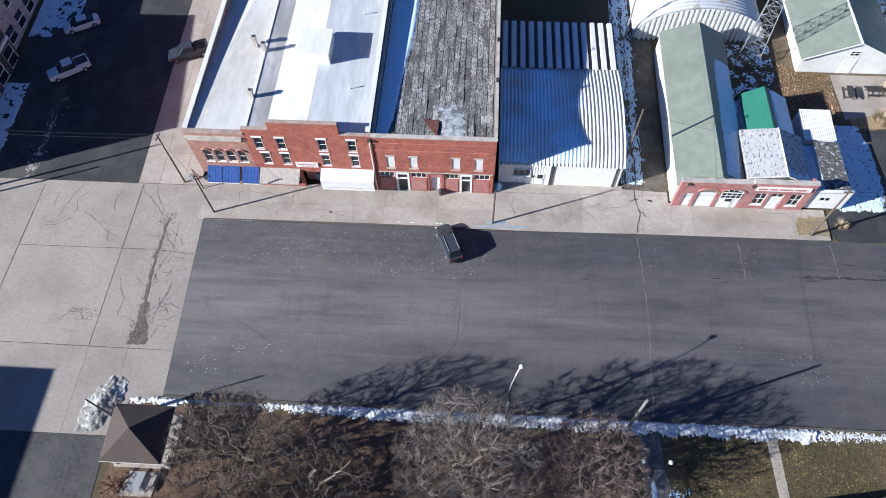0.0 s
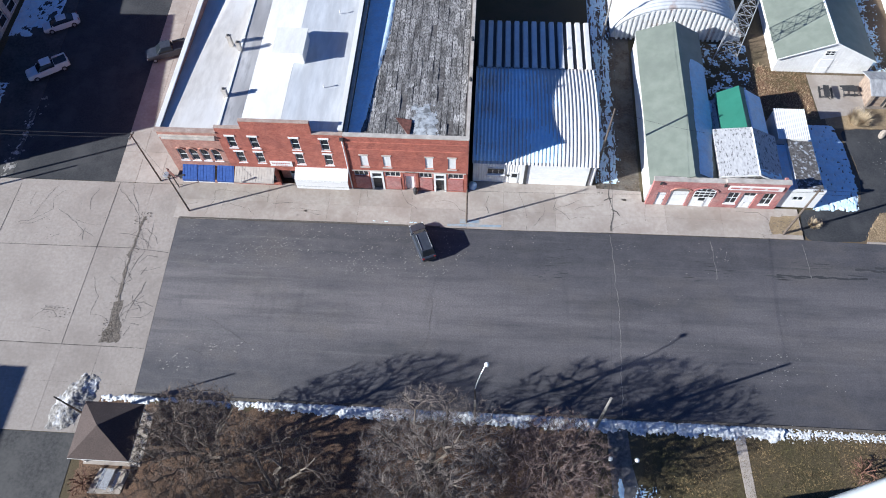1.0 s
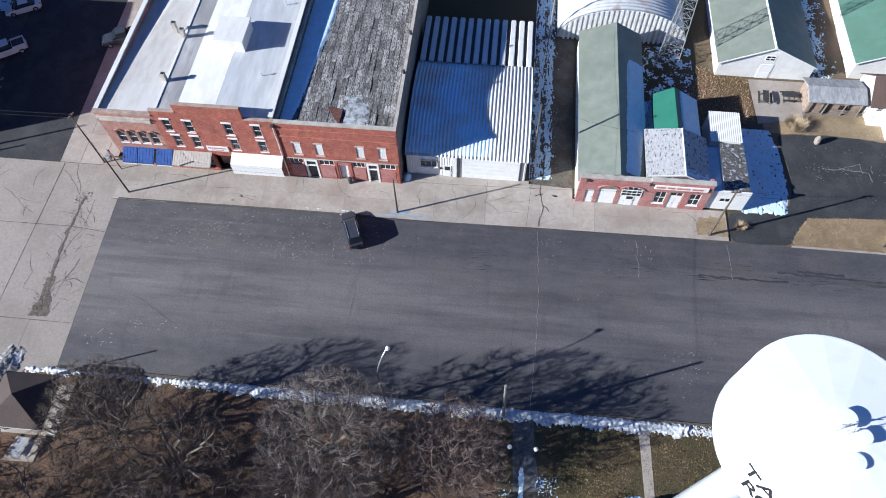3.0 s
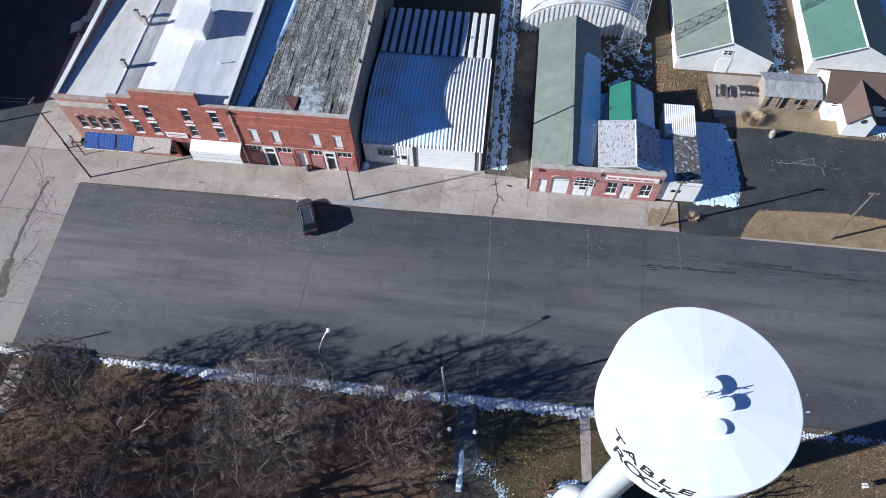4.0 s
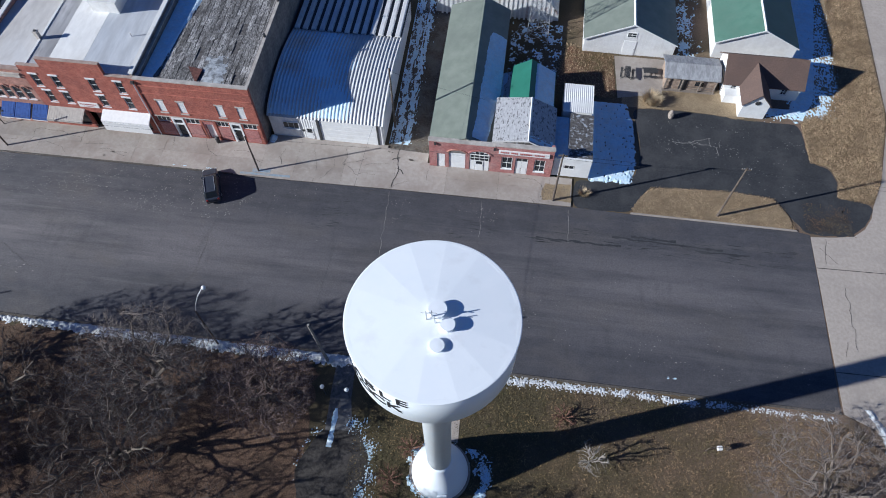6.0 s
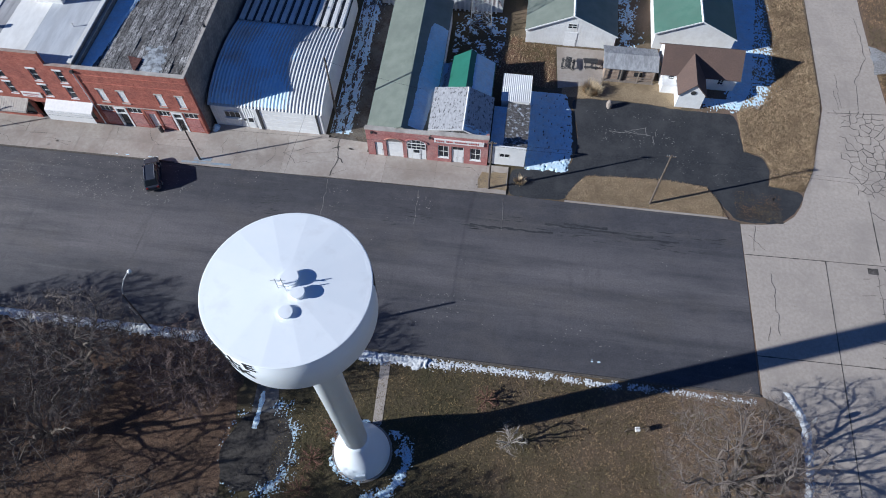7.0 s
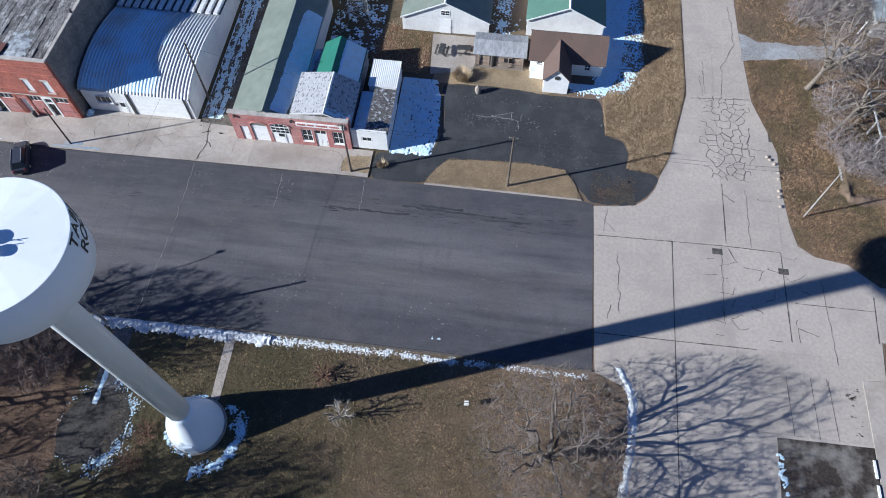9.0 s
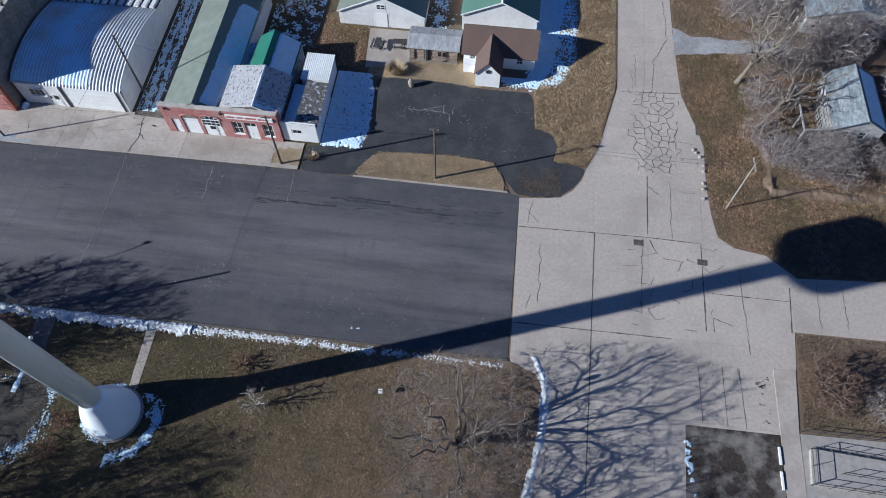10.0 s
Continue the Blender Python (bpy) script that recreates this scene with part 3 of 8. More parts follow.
def corrugated(x0, x1, pitch, amp, path, k=6, square=False):
    """(verts, faces) of ribbed sheet: ribs across x, swept along path, a list of (y, z)."""
    vs, fs = [], []
    cnt = int(round((x1 - x0) / pitch)) * k
    rows = len(path)
    for j, (y, z) in enumerate(path):
        a, b = path[max(j - 1, 0)], path[min(j + 1, rows - 1)]
        ty, tz = b[0] - a[0], b[1] - a[1]
        ln = math.hypot(ty, tz) or 1.0
        ny, nz = -tz / ln, ty / ln
        for i in range(cnt + 1):
            ph = math.cos(2 * math.pi * i / k)
            o = amp * (max(-0.6, min(0.6, ph * 2)) / 0.6 if square else ph)
            vs.append((x0 + (x1 - x0) * i / cnt, y + ny * o, z + nz * o))
    w = cnt + 1
    for j in range(rows - 1):
        for i in range(cnt):
            fs.append((j * w + i, j * w + i + 1, (j + 1) * w + i + 1, (j + 1) * w + i))
    return vs, fs


# ---- ground and roads ----
def ground_sheet():
    bm = B()
    xs = [-900, -60, 0, 60, 140, 1000]
    ys = [-900, -30, 0, 25, 85, 200, 1000]
    grid = [[bm.verts.new((x, y, G(y))) for y in ys] for x in xs]
    for i in range(len(xs) - 1):
        for j in range(len(ys) - 1):
            bm.faces.new((grid[i][j], grid[i + 1][j], grid[i + 1][j + 1], grid[i][j + 1]))
    return tagged(part("ground", bm, "grass"), "dry brown winter grass with bare earth", "ground", "", "structure")


ground_sheet()
STREET = [(0.0, 19.93), (0.83, -0.55), (97.15, -0.35), (96.95, 19.95), (95.6, 20.2), (77.0, 20.28), (70.25, 20.4), (50, 20.27), (37, 20.08), (18.5, 20.08)]
slab("road", STREET, 0.03, "asphalt", 0.4, label="wide worn grey asphalt street with pale tracks", category="road")
W_X = [(-70, 24.6), (-0.03, 24.6), (-0.03, 19.8), (0.8, -0.55), (0.6, -1.1), (-2.4, -1.2), (-3.4, -4.8), (-70, -4.8)]
west = slab("road", W_X, 0.005, "joint", 0.4, label="cracked concrete crossing with dark joints", category="road")
slab("road", [(-21.6, 24.65), (-8.9, 24.65), (-9.9, 130), (-24, 130)], 0.028, "asphalt_new", 0.4, label="dark sealed asphalt side street", category="road")
slab("parking", [(-29.5, 24.65), (-21.65, 24.65), (-24.05, 130), (-31, 130)], 0.02, "asphalt_old", 0.4, label="old asphalt parking strip with snow", category="parking")
apron = slab("pavement", [(-8.87, 24.65), (-0.6, 24.65), (-0.6, 130), (-9.87, 130)], 0.01, "joint", 0.4, label="wide concrete pavement beside the corner shop", category="pavement")
slab("road", [(-70, -4.85), (-3.45, -4.85), (-2.6, -60), (-70, -60)], 0.025, "asphalt_old", 0.4, label="weathered asphalt side street", category="road")
SIDE = [(-0.6, 24.6), (-0.6, 19.95), (18.5, 20.1), (37.0, 20.1), (50, 20.3), (70.2, 20.45), (70.2, 24.4), (52.9, 24.6), (52.9, 26.0), (47.8, 26.2), (47.8, 26.6), (33.0, 26.6), (33.0, 25.3), (-0.6, 25.3)]
side = slab("pavement", SIDE, 0.10, "joint", 0.4, label="broad pinkish concrete pavement along the shops", category="pavement")
E_X = [(97.0, 19.7), (99.6, 19.95), (101.8, 20.35), (103.2, 21.5), (104.2, 23.1), (104.75, 24.9), (106.15, 28.3), (108.35, 37.9), (108.25, 56), (107.6, 130), (114.9, 130), (115.4, 54.4), (115.65, 48.0), (115.9, 44.0), (116.4, 37.5), (118.3, 31.9), (118.85, 29.8), (118.88, 24.0),
       (119.15, 20.1), (119.7, 17.1), (121.45, 15.85), (124.8, 15.3), (127.9, 12.8), (137, 13.5), (200, 17), (200, 9.6), (136, 6.45), (126.8, 6.3), (126.4, 2.1), (124.3, 1.9), (124.0, -4.85), (115.0, -4.95),
       (113.6, -40), (98.6, -40), (99.8, -13.7), (100.7, -9.4), (101.5, -4.2), (100.2, -1.7), (97.4, -0.5)]
east = slab("road", E_X, 0.005, "joint", 0.4, label="cracked pale concrete crossing with tarred joints", category="road")
slab("parking", ragged(rounded([(70.3, 20.4), (77.0, 20.4), (79.2, 24.35), (93.6, 24.5), (95.5, 21.4), (96.9, 20.0), (101.4, 20.2), (103.7, 22.4), (104.8, 24.9), (102.3, 25.5), (100.6, 25.3), (101.1, 27.7), (100.2, 29.7),
                 (98.2, 30.0), (97.6, 35.7), (91.5, 35.6), (84.5, 36.2), (77.2, 36.0), (78.3, 30.5), (78.0, 26.5), (76.5, 24.6), (70.4, 24.4)])), 0.018, "asphalt_new", 0.35, label="dark sealed asphalt lot behind a grass island", category="parking")
slab("grass_verge", ragged(rounded([(77.05, 20.5), (95.45, 20.42), (94.6, 22.6), (93.4, 24.4), (88, 24.75), (79.4, 24.25), (77.9, 22.2)])), 0.10, "straw", 0.4, label="straw-coloured dry grass island beside the lot", category="grass")
slab("kerb", [(77.0, 20.3), (95.6, 20.22), (95.45, 20.4), (77.05, 20.48)], 0.14, "pavement", 0.4, label="low weathered concrete kerb along the grass island", category="kerb")
slab("grass_verge", ragged(rounded([(97.8, 36.0), (98.3, 30.2), (100.4, 29.9), (101.3, 27.7), (100.8, 25.5), (102.3, 25.7), (104.6, 25.1), (106.1, 28.4), (108.2, 38.0), (108.1, 60), (102, 60), (99.8, 40)])), 0.06, "straw", 0.4, label="tall straw-coloured grass beside the concrete road", category="grass")
slab("driveway", ragged([(115.75, 44.4), (119.0, 44.9), (124.0, 45.6), (131, 46.2), (131, 48.5), (124.0, 47.9), (118.0, 48.0), (115.6, 49.2)], 0.4), 0.03, "gravel", 0.3, label="pale gravel driveway", category="driveway")
slab("yard", ragged([(-2.6, -1.25), (45.4, -2.1), (46.6, -14), (45.0, -27), (40, -36), (22, -41), (6, -38), (-2.4, -40)], 0.7), 0.015, "leaf_litter", 0.3, label="brown leaf litter under bare park trees", category="ground")
slab("walkway", [(47.3, -0.8), (49.2, -0.8), (49.5, -5.0), (50.2, -8.2), (47.6, -8.4), (47.4, -5.0)], 0.03, "walk_concrete", 0.3, label="narrow dark concrete walk into the park", category="path")
slab("garden_bed", ragged(rounded([(47.4, -8.0), (50.6, -7.6), (52.4, -10.4), (52.5, -13.2), (49.8, -16.0), (46.4, -15.6), (45.5, -12.4)], 1.6), 0.3), 0.028, "bed_soil", 0.3, label="round dark earth bed edged with stones and snow", category="soil")
slab("walkway", [(59.3, -1.5), (60.3, -1.5), (60.5, -8.0), (59.6, -8.0)], 0.035, "concrete", 0.3, label="narrow concrete walk to the water tower", category="path")
slab("garden_bed", [(114.9, -4.98), (123.9, -4.88), (123.4, -30), (113.8, -30)], 0.07, "wet_soil", 0.4, label="dark wet earth plot edged with snow", category="soil")
slab("pavement", [(124.05, 1.85), (126.3, 2.05), (125.8, -4.4), (125.4, -30), (123.45, -30), (124.0, -4.85)], 0.08, "pavement", 0.4, label="narrow concrete pavement beside a railed ramp", category="pavement")
slab("pavement", [(80.9, 38.6), (75.4, 37.4), (74.9, 44.4), (82.0, 44.4)], 0.03, "pavement", 0.3, label="pale concrete patio before the white shed", category="pavement")
slab("yard", ragged(rounded([(75.9, 36.1), (84.4, 36.3), (91.4, 35.7), (91.4, 40), (76.0, 40)])), 0.012, "straw", 0.3, label="patchy straw grass round the log shed", category="ground")
slab("yard", ragged([(67.2, 37.6), (75.2, 37.2), (74.8, 44.5), (69.0, 45.5)], 0.3), 0.014, "russet_litter", 0.3, label="russet leaves and grass beside the patio", category="ground")
slab("alley", [(47.9, 26.3), (52.8, 26.1), (53.0, 60), (47.9, 60)], 0.02, "soil", 0.3, label="muddy gravel alley with a strip of snow", category="alley")

slab("dirt_patch", ragged([(66.7, 21.0), (70.1, 21.0), (70.1, 23.5), (67.0, 23.3)], 0.3), 0.135, "straw", 0.2, label="patch of bare dirt and straw in the pavement", category="dirt")
slab("kerb", [(0.1, 19.96), (18.5, 20.09), (30.0, 20.09), (30.0, 20.27), (18.5, 20.27), (0.1, 20.14)], 0.135, "joint", 0.3, label="dark broken kerb edge before the shops", category="kerb")
# park edge kerb
bmk = slab_bm([(0.9, -0.58), (97.1, -0.40), (97.2, -0.62), (0.9, -0.80)], 0.13, 0.4)
tagged(part("kerb", bmk, "joint"), "grimy concrete kerb along the park", "kerb", "", "structure")


# ---- buildings ----
def corner_block():
    """Corner building: two red-brick fronts with a shared white roof."""
    y0, x0, dep = 25.0, -0.4, 45.0
    z0 = 0.1
    th = thing("shop_building", x0, y0, z0, 0, "two-storey red-brick corner shop with white membrane roof", "building")
    xa, xb = 6.5, 20.05
    win_b = [(7.4, 6.9, 8.3, 8.8), (7.7, 4.3, 8.6, 6.2), (9.85, 6.9, 10.75, 8.8), (9.85, 4.3, 10.75, 6.2), (14.3, 6.9, 15.2, 8.8), (14.3, 4.3, 15.2, 6.2), (17.5, 6.9, 18.4, 8.8), (17.5, 4.3, 18.4, 6.2)]
    win_a = [(1.15 + i * 1.28, 4.35, 2.05 + i * 1.28, 6.35) for i in range(4)]
    part("wall", facade(B(), xa, 9.3, 0.35, win_a + [(0.6, 0.3, 6.0, 2.7)]), "brick_tan", th, "pinkish brick front with arched windows")
    # taller neighbour: moved by its own offset
    off = Matrix.Translation((xa, 0, 0))
    bm = facade(B(), xb - xa, 9.6, 0.35, [(a - xa, b, c - xa, d) for a, b, c, d in win_b] + [(5.05, 0.0, 7.15, 3.0), (0.4, 0.5, 4.7, 2.8), (7.5, 0.5, 12.6, 2.9)])
    box(bm, 2.9, 0.0, 9.6, 10.3, 0.35, 11.3)
    box(bm, 0.0, 0.0, 9.6, 2.9, 0.35, 10.1)
    bm.transform(off)
    part("wall", bm, "brick", th, "red brick front with stepped parapet")
    each("side_wall", [(0.0, 0.36, 0, 0.35, dep, 9.3), (0.36, dep - 0.35, 0, xb, dep, 9.3)], "brick_tan", th)
    part("party_wall", boxes((xb - 0.38, 0.36, 0, xb, dep, 9.85)), "brick_side", th)
    # copings
    each("coping", [(-0.1, -0.12, 9.3, xa, 0.42, 9.46), (xa, -0.05, 10.1, xa + 2.9, 0.36, 10.18), (xa + 2.9, -0.05, 11.3, xa + 10.3, 0.36, 11.38), (xa + 10.3, -0.05, 9.6, xb, 0.36, 9.68)], "coping_tan", th, "pale stone coping")
    each("coping", [(-0.08, 0.43, 9.3, 0.45, dep, 9.44), (xb - 0.5, 0.43, 9.85, xb + 0.02, dep, 9.98)], "membrane", th, "white roof edging")
    each("cornice", [(0.1, -0.22, 8.55, 6.2, -0.004, 8.75), (0.25, -0.16, 8.1, 6.1, -0.004, 8.3)], "stone_cap", th, "worn stone cornice")
    # roof: two shallow falls with a stained valley
    zr = 8.75
    quad = lambda bm, p: bm.faces.new([bm.verts.new(c) for c in p])

    def sheet(name, pts, mat, label=""):
        bm = B()
        hull(bm, [(x, y, z - 0.12) for x, y, z in pts], pts)
        bmesh.ops.recalc_face_normals(bm, faces=bm.faces[:])
        part(name, bm, mat, th, label)
    sheet("roof", [(0.36, 0.36, zr + 0.38), (6.6, 0.36, zr + 0.3), (6.6, dep - 0.36, zr - 0.9), (0.36, dep - 0.36, zr - 1.5)], "membrane_cream", "aged cream roof membrane")
    sheet("roof_strip", [(6.62, 0.36, zr + 0.26), (8.6, 0.36, zr + 0.06), (8.6, dep - 0.36, zr + 0.06), (6.62, dep - 0.36, zr + 0.26)], "roof_stained", "stained grey roof strip")
    sheet("roof", [(8.62, 0.36, zr + 0.06), (13.0, 0.36, zr + 0.3), (13.0, dep - 0.36, zr + 0.3), (8.62, dep - 0.36, zr + 0.06)], "membrane", "white roof membrane")
    sheet("roof", [(13.02, 0.36, zr + 0.3), (xb - 0.4, 0.36, zr - 0.05), (xb - 0.4, dep - 0.36, zr - 0.05), (13.02, dep - 0.36, zr + 0.3)], "membrane_grey", "greyish roof membrane with seams")
    part("divider", boxes((6.35, 0.36, zr + 0.0, 6.62, dep - 0.36, zr + 0.33)), "membrane", th, "low white roof divider")
    # roof house and vents
    hz = zr + 0.25
    part("roof_hatch", boxes((10.9, 10.6, hz - 0.2, 14.3, 14.4, hz + 1.5), (10.8, 10.5, hz + 1.5, 14.4, 14.5, hz + 1.64), bev=0.02), "membrane", th, "boxy white roof house")
    for vx, vy, hh in ((6.4, 5.4, 0.9), (6.5, 12.4, 1.0), (5.2, 13.4, 1.0), (6.6, 22.3, 1.0), (11.5, 23.5, 1.0)):
        v = part("chimney", boxes((vx - 0.22, vy - 0.22, zr, vx + 0.22, vy + 0.22, zr + hh + 0.35), (vx - 0.28, vy - 0.28, zr + hh + 0.35, vx + 0.28, vy + 0.28, zr + hh + 0.47), bev=0.015), "stone_cap", th, "short weathered chimney")
        part("flue", boxes((vx - 0.12, vy - 0.12, zr + hh + 0.471, vx + 0.12, vy + 0.12, zr + hh + 0.6)), "dark_metal", v)
    for vx, vy in ((17.0, 7.2), (17.2, 19.0)):
        bm = tube(B(), (vx, vy, zr), (vx, vy, zr + 0.55), 0.05)
        tube(bm, (vx, vy, zr + 0.55), (vx, vy, zr + 0.65), 0.1)
        part("vent_pipe", bm, "white_metal", th)
    for a, b, c, d in win_a:
        window(th, a, b, c, d, bars=(1, 2))
        # round-headed hood
        bm = B()
        cxm, rr = (a + c) / 2, (c - a) / 2 + 0.12
        for i in range(10):
            t0, t1 = math.pi * i / 10, math.pi * (i + 1) / 10
            p = lambda r, t: (cxm + r * math.cos(t), d - 0.12 + r * 0.75 * math.sin(t))
            ring = [p(rr - 0.16, t0), p(rr, t0), p(rr, t1), p(rr - 0.16, t1)]
            hull(bm, [(x, -0.15, z) for x, z in ring], [(x, -0.004, z) for x, z in ring])
        bmesh.ops.recalc_face_normals(bm, faces=bm.faces[:])
        part("window_hood", bm, "brick_tan", th, "arched brick hood")
    for a, b, c, d in win_b:
        window(th, a, b, c, d, bars=(1, 2))
        part("lintel", boxes((a - 0.12, -0.08, d + 0.004, c + 0.12, -0.004, d + 0.24), bev=0.015), "white_trim", th)
    # shop fronts behind the awnings
    part("shop_glass", boxes((0.62, 0.2, 0.32, 5.98, 0.23, 2.68)), "glass", th)
    part("shop_glass", boxes((xa + 0.42, 0.2, 0.52, xa + 4.68, 0.23, 2.78)), "glass", th)
    part("shop_glass", boxes((xa + 7.52, 0.2, 0.52, xa + 12.58, 0.23, 2.88)), "glass", th)
    part("entry_wall", boxes((xa + 5.05, 1.1, 0.0, xa + 7.15, 1.15, 3.0)), "brick_tan", th, "recessed entry wall")
    door(th, xa + 6.1, 0.0, xa + 7.0, 2.2, y=0.9, inset=0.1, material="blue_paint", glazed=0.5, label="blue-grey glazed entry door")
    # awnings
    def awning(x_a, x_b, zt, zb, out, mat, label, ribs=0):
        bm = B()
        ring = [(0.0, zt), (-out, zb), (-out, zb - 0.22), (-out + 0.05, zb - 0.22), (0.0, zt - 0.08)]
        hull(bm, [(x_a, y - 0.004, z) for y, z in ring], [(x_b, y - 0.004, z) for y, z in ring])
        rib = []
        for i in range(ribs):
            x = x_a + (x_b - x_a) * (i + 0.5) / ribs
            pts = [(-0.01, zt + 0.014), (-out - 0.01, zb + 0.014), (-out - 0.01, zb), (-0.01, zt)]
            rb = hull(B(), [(x - 0.03, y - 0.004, z) for y, z in pts], [(x + 0.03, y - 0.004, z) for y, z in pts])
            bmesh.ops.recalc_face_normals(rb, faces=rb.faces[:])
            rib.append(rb)
        bmesh.ops.recalc_face_normals(bm, faces=bm.faces[:])
        aw = part("awning", bm, mat, th, label)
        if mat == "blue_cloth":
            part("valance", boxes((x_a + 0.02, -out - 0.02, zb - 0.34, x_b - 0.02, -out + 0.02, zb - 0.224)), "sign_white", aw, "white awning valance")
        for rb in rib:
            part("awning_rib", rb, mat, aw)
    for a, b in ((0.9, 2.6), (2.7, 4.6), (4.9, 6.8)):
        awning(a, b, 3.5, 2.55, 1.5, "blue_cloth", "faded blue cloth awning", 5)
    awning(6.95, 11.45, 3.45, 2.75, 1.6, "beige_metal", "beige ribbed metal awning", 14)
    awning(13.9, 19.9, 3.75, 3.2, 1.3, "sign_white", "plain white shop canopy")
    part("canopy_face", boxes((13.9, -1.34, 1.5, 19.9, -1.31, 2.97)), "sign_white", th, "white canopy front")
    # sign over the entrance
    s = part("sign_board", boxes((11.2, -0.12, 3.95, 13.7, -0.02, 4.75), bev=0.01), "sign_white", th, "white shop sign board")
    part("lettering", boxes(*[(11.4 + i * 0.21, -0.135, 4.38, 11.4 + i * 0.21 + 0.14, -0.121, 4.55) for i in range(10)], *[(11.8 + i * 0.2, -0.135, 4.1, 11.8 + i * 0.2 + 0.13, -0.121, 4.2) for i in range(7)]), "sign_red", s)["kind"] = "stuff"
    # drain pipe at the party wall
    bm = tube(B(), (xb - 0.12, -0.12, 9.0), (xb - 0.12, -0.12, 0.1), 0.07)
    part("drain_pipe", bm, "white_trim", th, "white drain pipe")
    box_head = boxes((xb - 0.32, -0.26, 8.9, xb + 0.06, -0.01, 9.25))
    part("drain_head", box_head, "dark_metal", th)


corner_block()


def brick_shop():
    """The neighbour with boarded upper windows and a ragged roof."""
    x0, y0, w, dep, h = 19.72, 25.0, 13.2, 45.0, 9.55
    th = thing("shop_building", x0, y0, 0.1, 0, "two-storey red-brick shop with weathered patched roof", "building")
    ups = [(1.35, 4.35, 2.2, 6.3), (3.85, 4.35, 4.7, 6.3), (8.5, 4.35, 9.35, 6.3), (11.0, 4.35, 11.85, 6.3)]
    shop = [(0.35, 2.55, 2.0, 3.45), (2.15, 0.0, 3.65, 3.45), (3.85, 2.55, 5.6, 3.45), (5.9, 0.0, 7.3, 3.2), (7.75, 2.55, 9.2, 3.45), (9.35, 0.0, 10.75, 3.45), (10.95, 2.55, 12.7, 3.45)]
    part("wall", facade(B(), w, h, 0.4, ups + shop), "brick", th, "red brick front")
    each("side_wall", [(w - 0.4, 0.41, -0.3, w, dep, h), (0.05, dep - 0.4, -0.3, w - 0.41, dep, h), (0.05, 0.41, 0, 0.3, dep, h - 0.15)], "brick_side", th, "sooty side wall")
    part("coping", boxes((-0.03, -0.1, h, w + 0.06, 0.36, h + 0.16)), "stone_cap", th, "pale stone coping")
    each("coping", [(w - 0.3, 0.37, h, w + 0.05, dep, h + 0.1), (0.0, 0.51, h - 0.15, 0.34, dep, h - 0.05)], "stone_cap", th)
    each("brick_band", [(0.1, -0.07, 7.3, w - 0.1, -0.004, 7.42), (0.1, -0.07, 8.5, w - 0.1, -0.004, 8.62)], "brick", th)
    for a, b, c, d in ups:
        part("shutter", boxes((a, 0.09, b, c, 0.14, d), *[(a + (c - a) * i / 4 + 0.02, 0.06, b + 0.05, a + (c - a) * (i + 1) / 4 - 0.02, 0.09, d - 0.05) for i in range(4)]), "white_trim", th, "white boarded-up window")
        each("sill", [(a - 0.1, -0.1, b - 0.14, c + 0.1, 0.06, b - 0.004), (a - 0.1, -0.06, d + 0.004, c + 0.1, -0.004, d + 0.2)], "stone_cap", th)
    for a, b, c, d in shop:
        if d - b < 1.5:
            window(th, a, b, c, d, bars=(3, 1), sill=False)
            part("panel", boxes((a + 0.02, -0.05, 0.25, c - 0.02, -0.004, 2.45)), "brick_fire", th, "painted pink panel")
        elif c - a < 1.45 and a < 7:
            door(th, a + 0.2, 0.0, c - 0.2, 2.7, inset=0.3, material="white_trim", label="white-painted door in a recess")
            each("door_frame", [(a, 0.05, 0, a + 0.2, 0.35, d), (c - 0.2, 0.05, 0, c, 0.35, d), (a + 0.2, 0.05, 2.7, c - 0.2, 0.35, d)], "brick_fire", th)
        else:
            door(th, a + 0.22, 0.0, c - 0.22, 2.3, inset=0.2, material="dark_metal", glazed=0.55, label="dark glazed shop door")
            each("door_frame", [(a, -0.04, 0, a + 0.22, 0.25, d), (c - 0.22, -0.04, 0, c, 0.25, d), (a + 0.22, -0.04, 3.15, c - 0.22, 0.25, d), (a + 0.22, -0.04, 2.3, c - 0.22, 0.25, 2.42)], "white_trim", th, "white door surround")
            part("pane", boxes((a + 0.22, 0.1, 2.42, c - 0.22, 0.12, 3.15)), "glass", th)
    each("pilaster", [(0.0, -0.05, 0.0, 0.3, -0.004, 3.5), (w - 0.45, -0.05, 0.0, w - 0.1, -0.004, 3.5), (7.3, -0.05, 0, 7.6, -0.004, 3.5)], "brick", th)
    for vy in (8.2, 14.4):
        part("vent_stub", tube(B(), (w - 0.14, vy, h + 0.1), (w - 0.14, vy, h + 0.55), 0.16, k=12), "dark_metal", th, "short dark vent stub")
    part("signboard_band", boxes((0.2, -0.06, 3.52, w - 0.2, -0.004, 3.66)), "stone_cap", th)
    part("rail", tube(B(), (6.2, -0.35, 3.95), (7.5, -0.3, 3.8), 0.025), "dark_metal", th)
    # deck under the roofing
    zr = h - 0.7
    bm = B()
    hull(bm, [(0.3, 0.42, zr - 0.3), (w - 0.41, 0.42, zr - 0.3), (w - 0.41, dep - 0.4, zr - 1.0), (0.3, dep - 0.4, zr - 1.0)],
         [(0.3, 0.42, zr - 0.02), (w - 0.41, 0.42, zr - 0.02), (w - 0.41, dep - 0.4, zr - 0.72), (0.3, dep - 0.4, zr - 0.72)])
    deck = part("roof", bm, "tar", th, "tarred flat roof")
    return th, deck, w, dep, zr


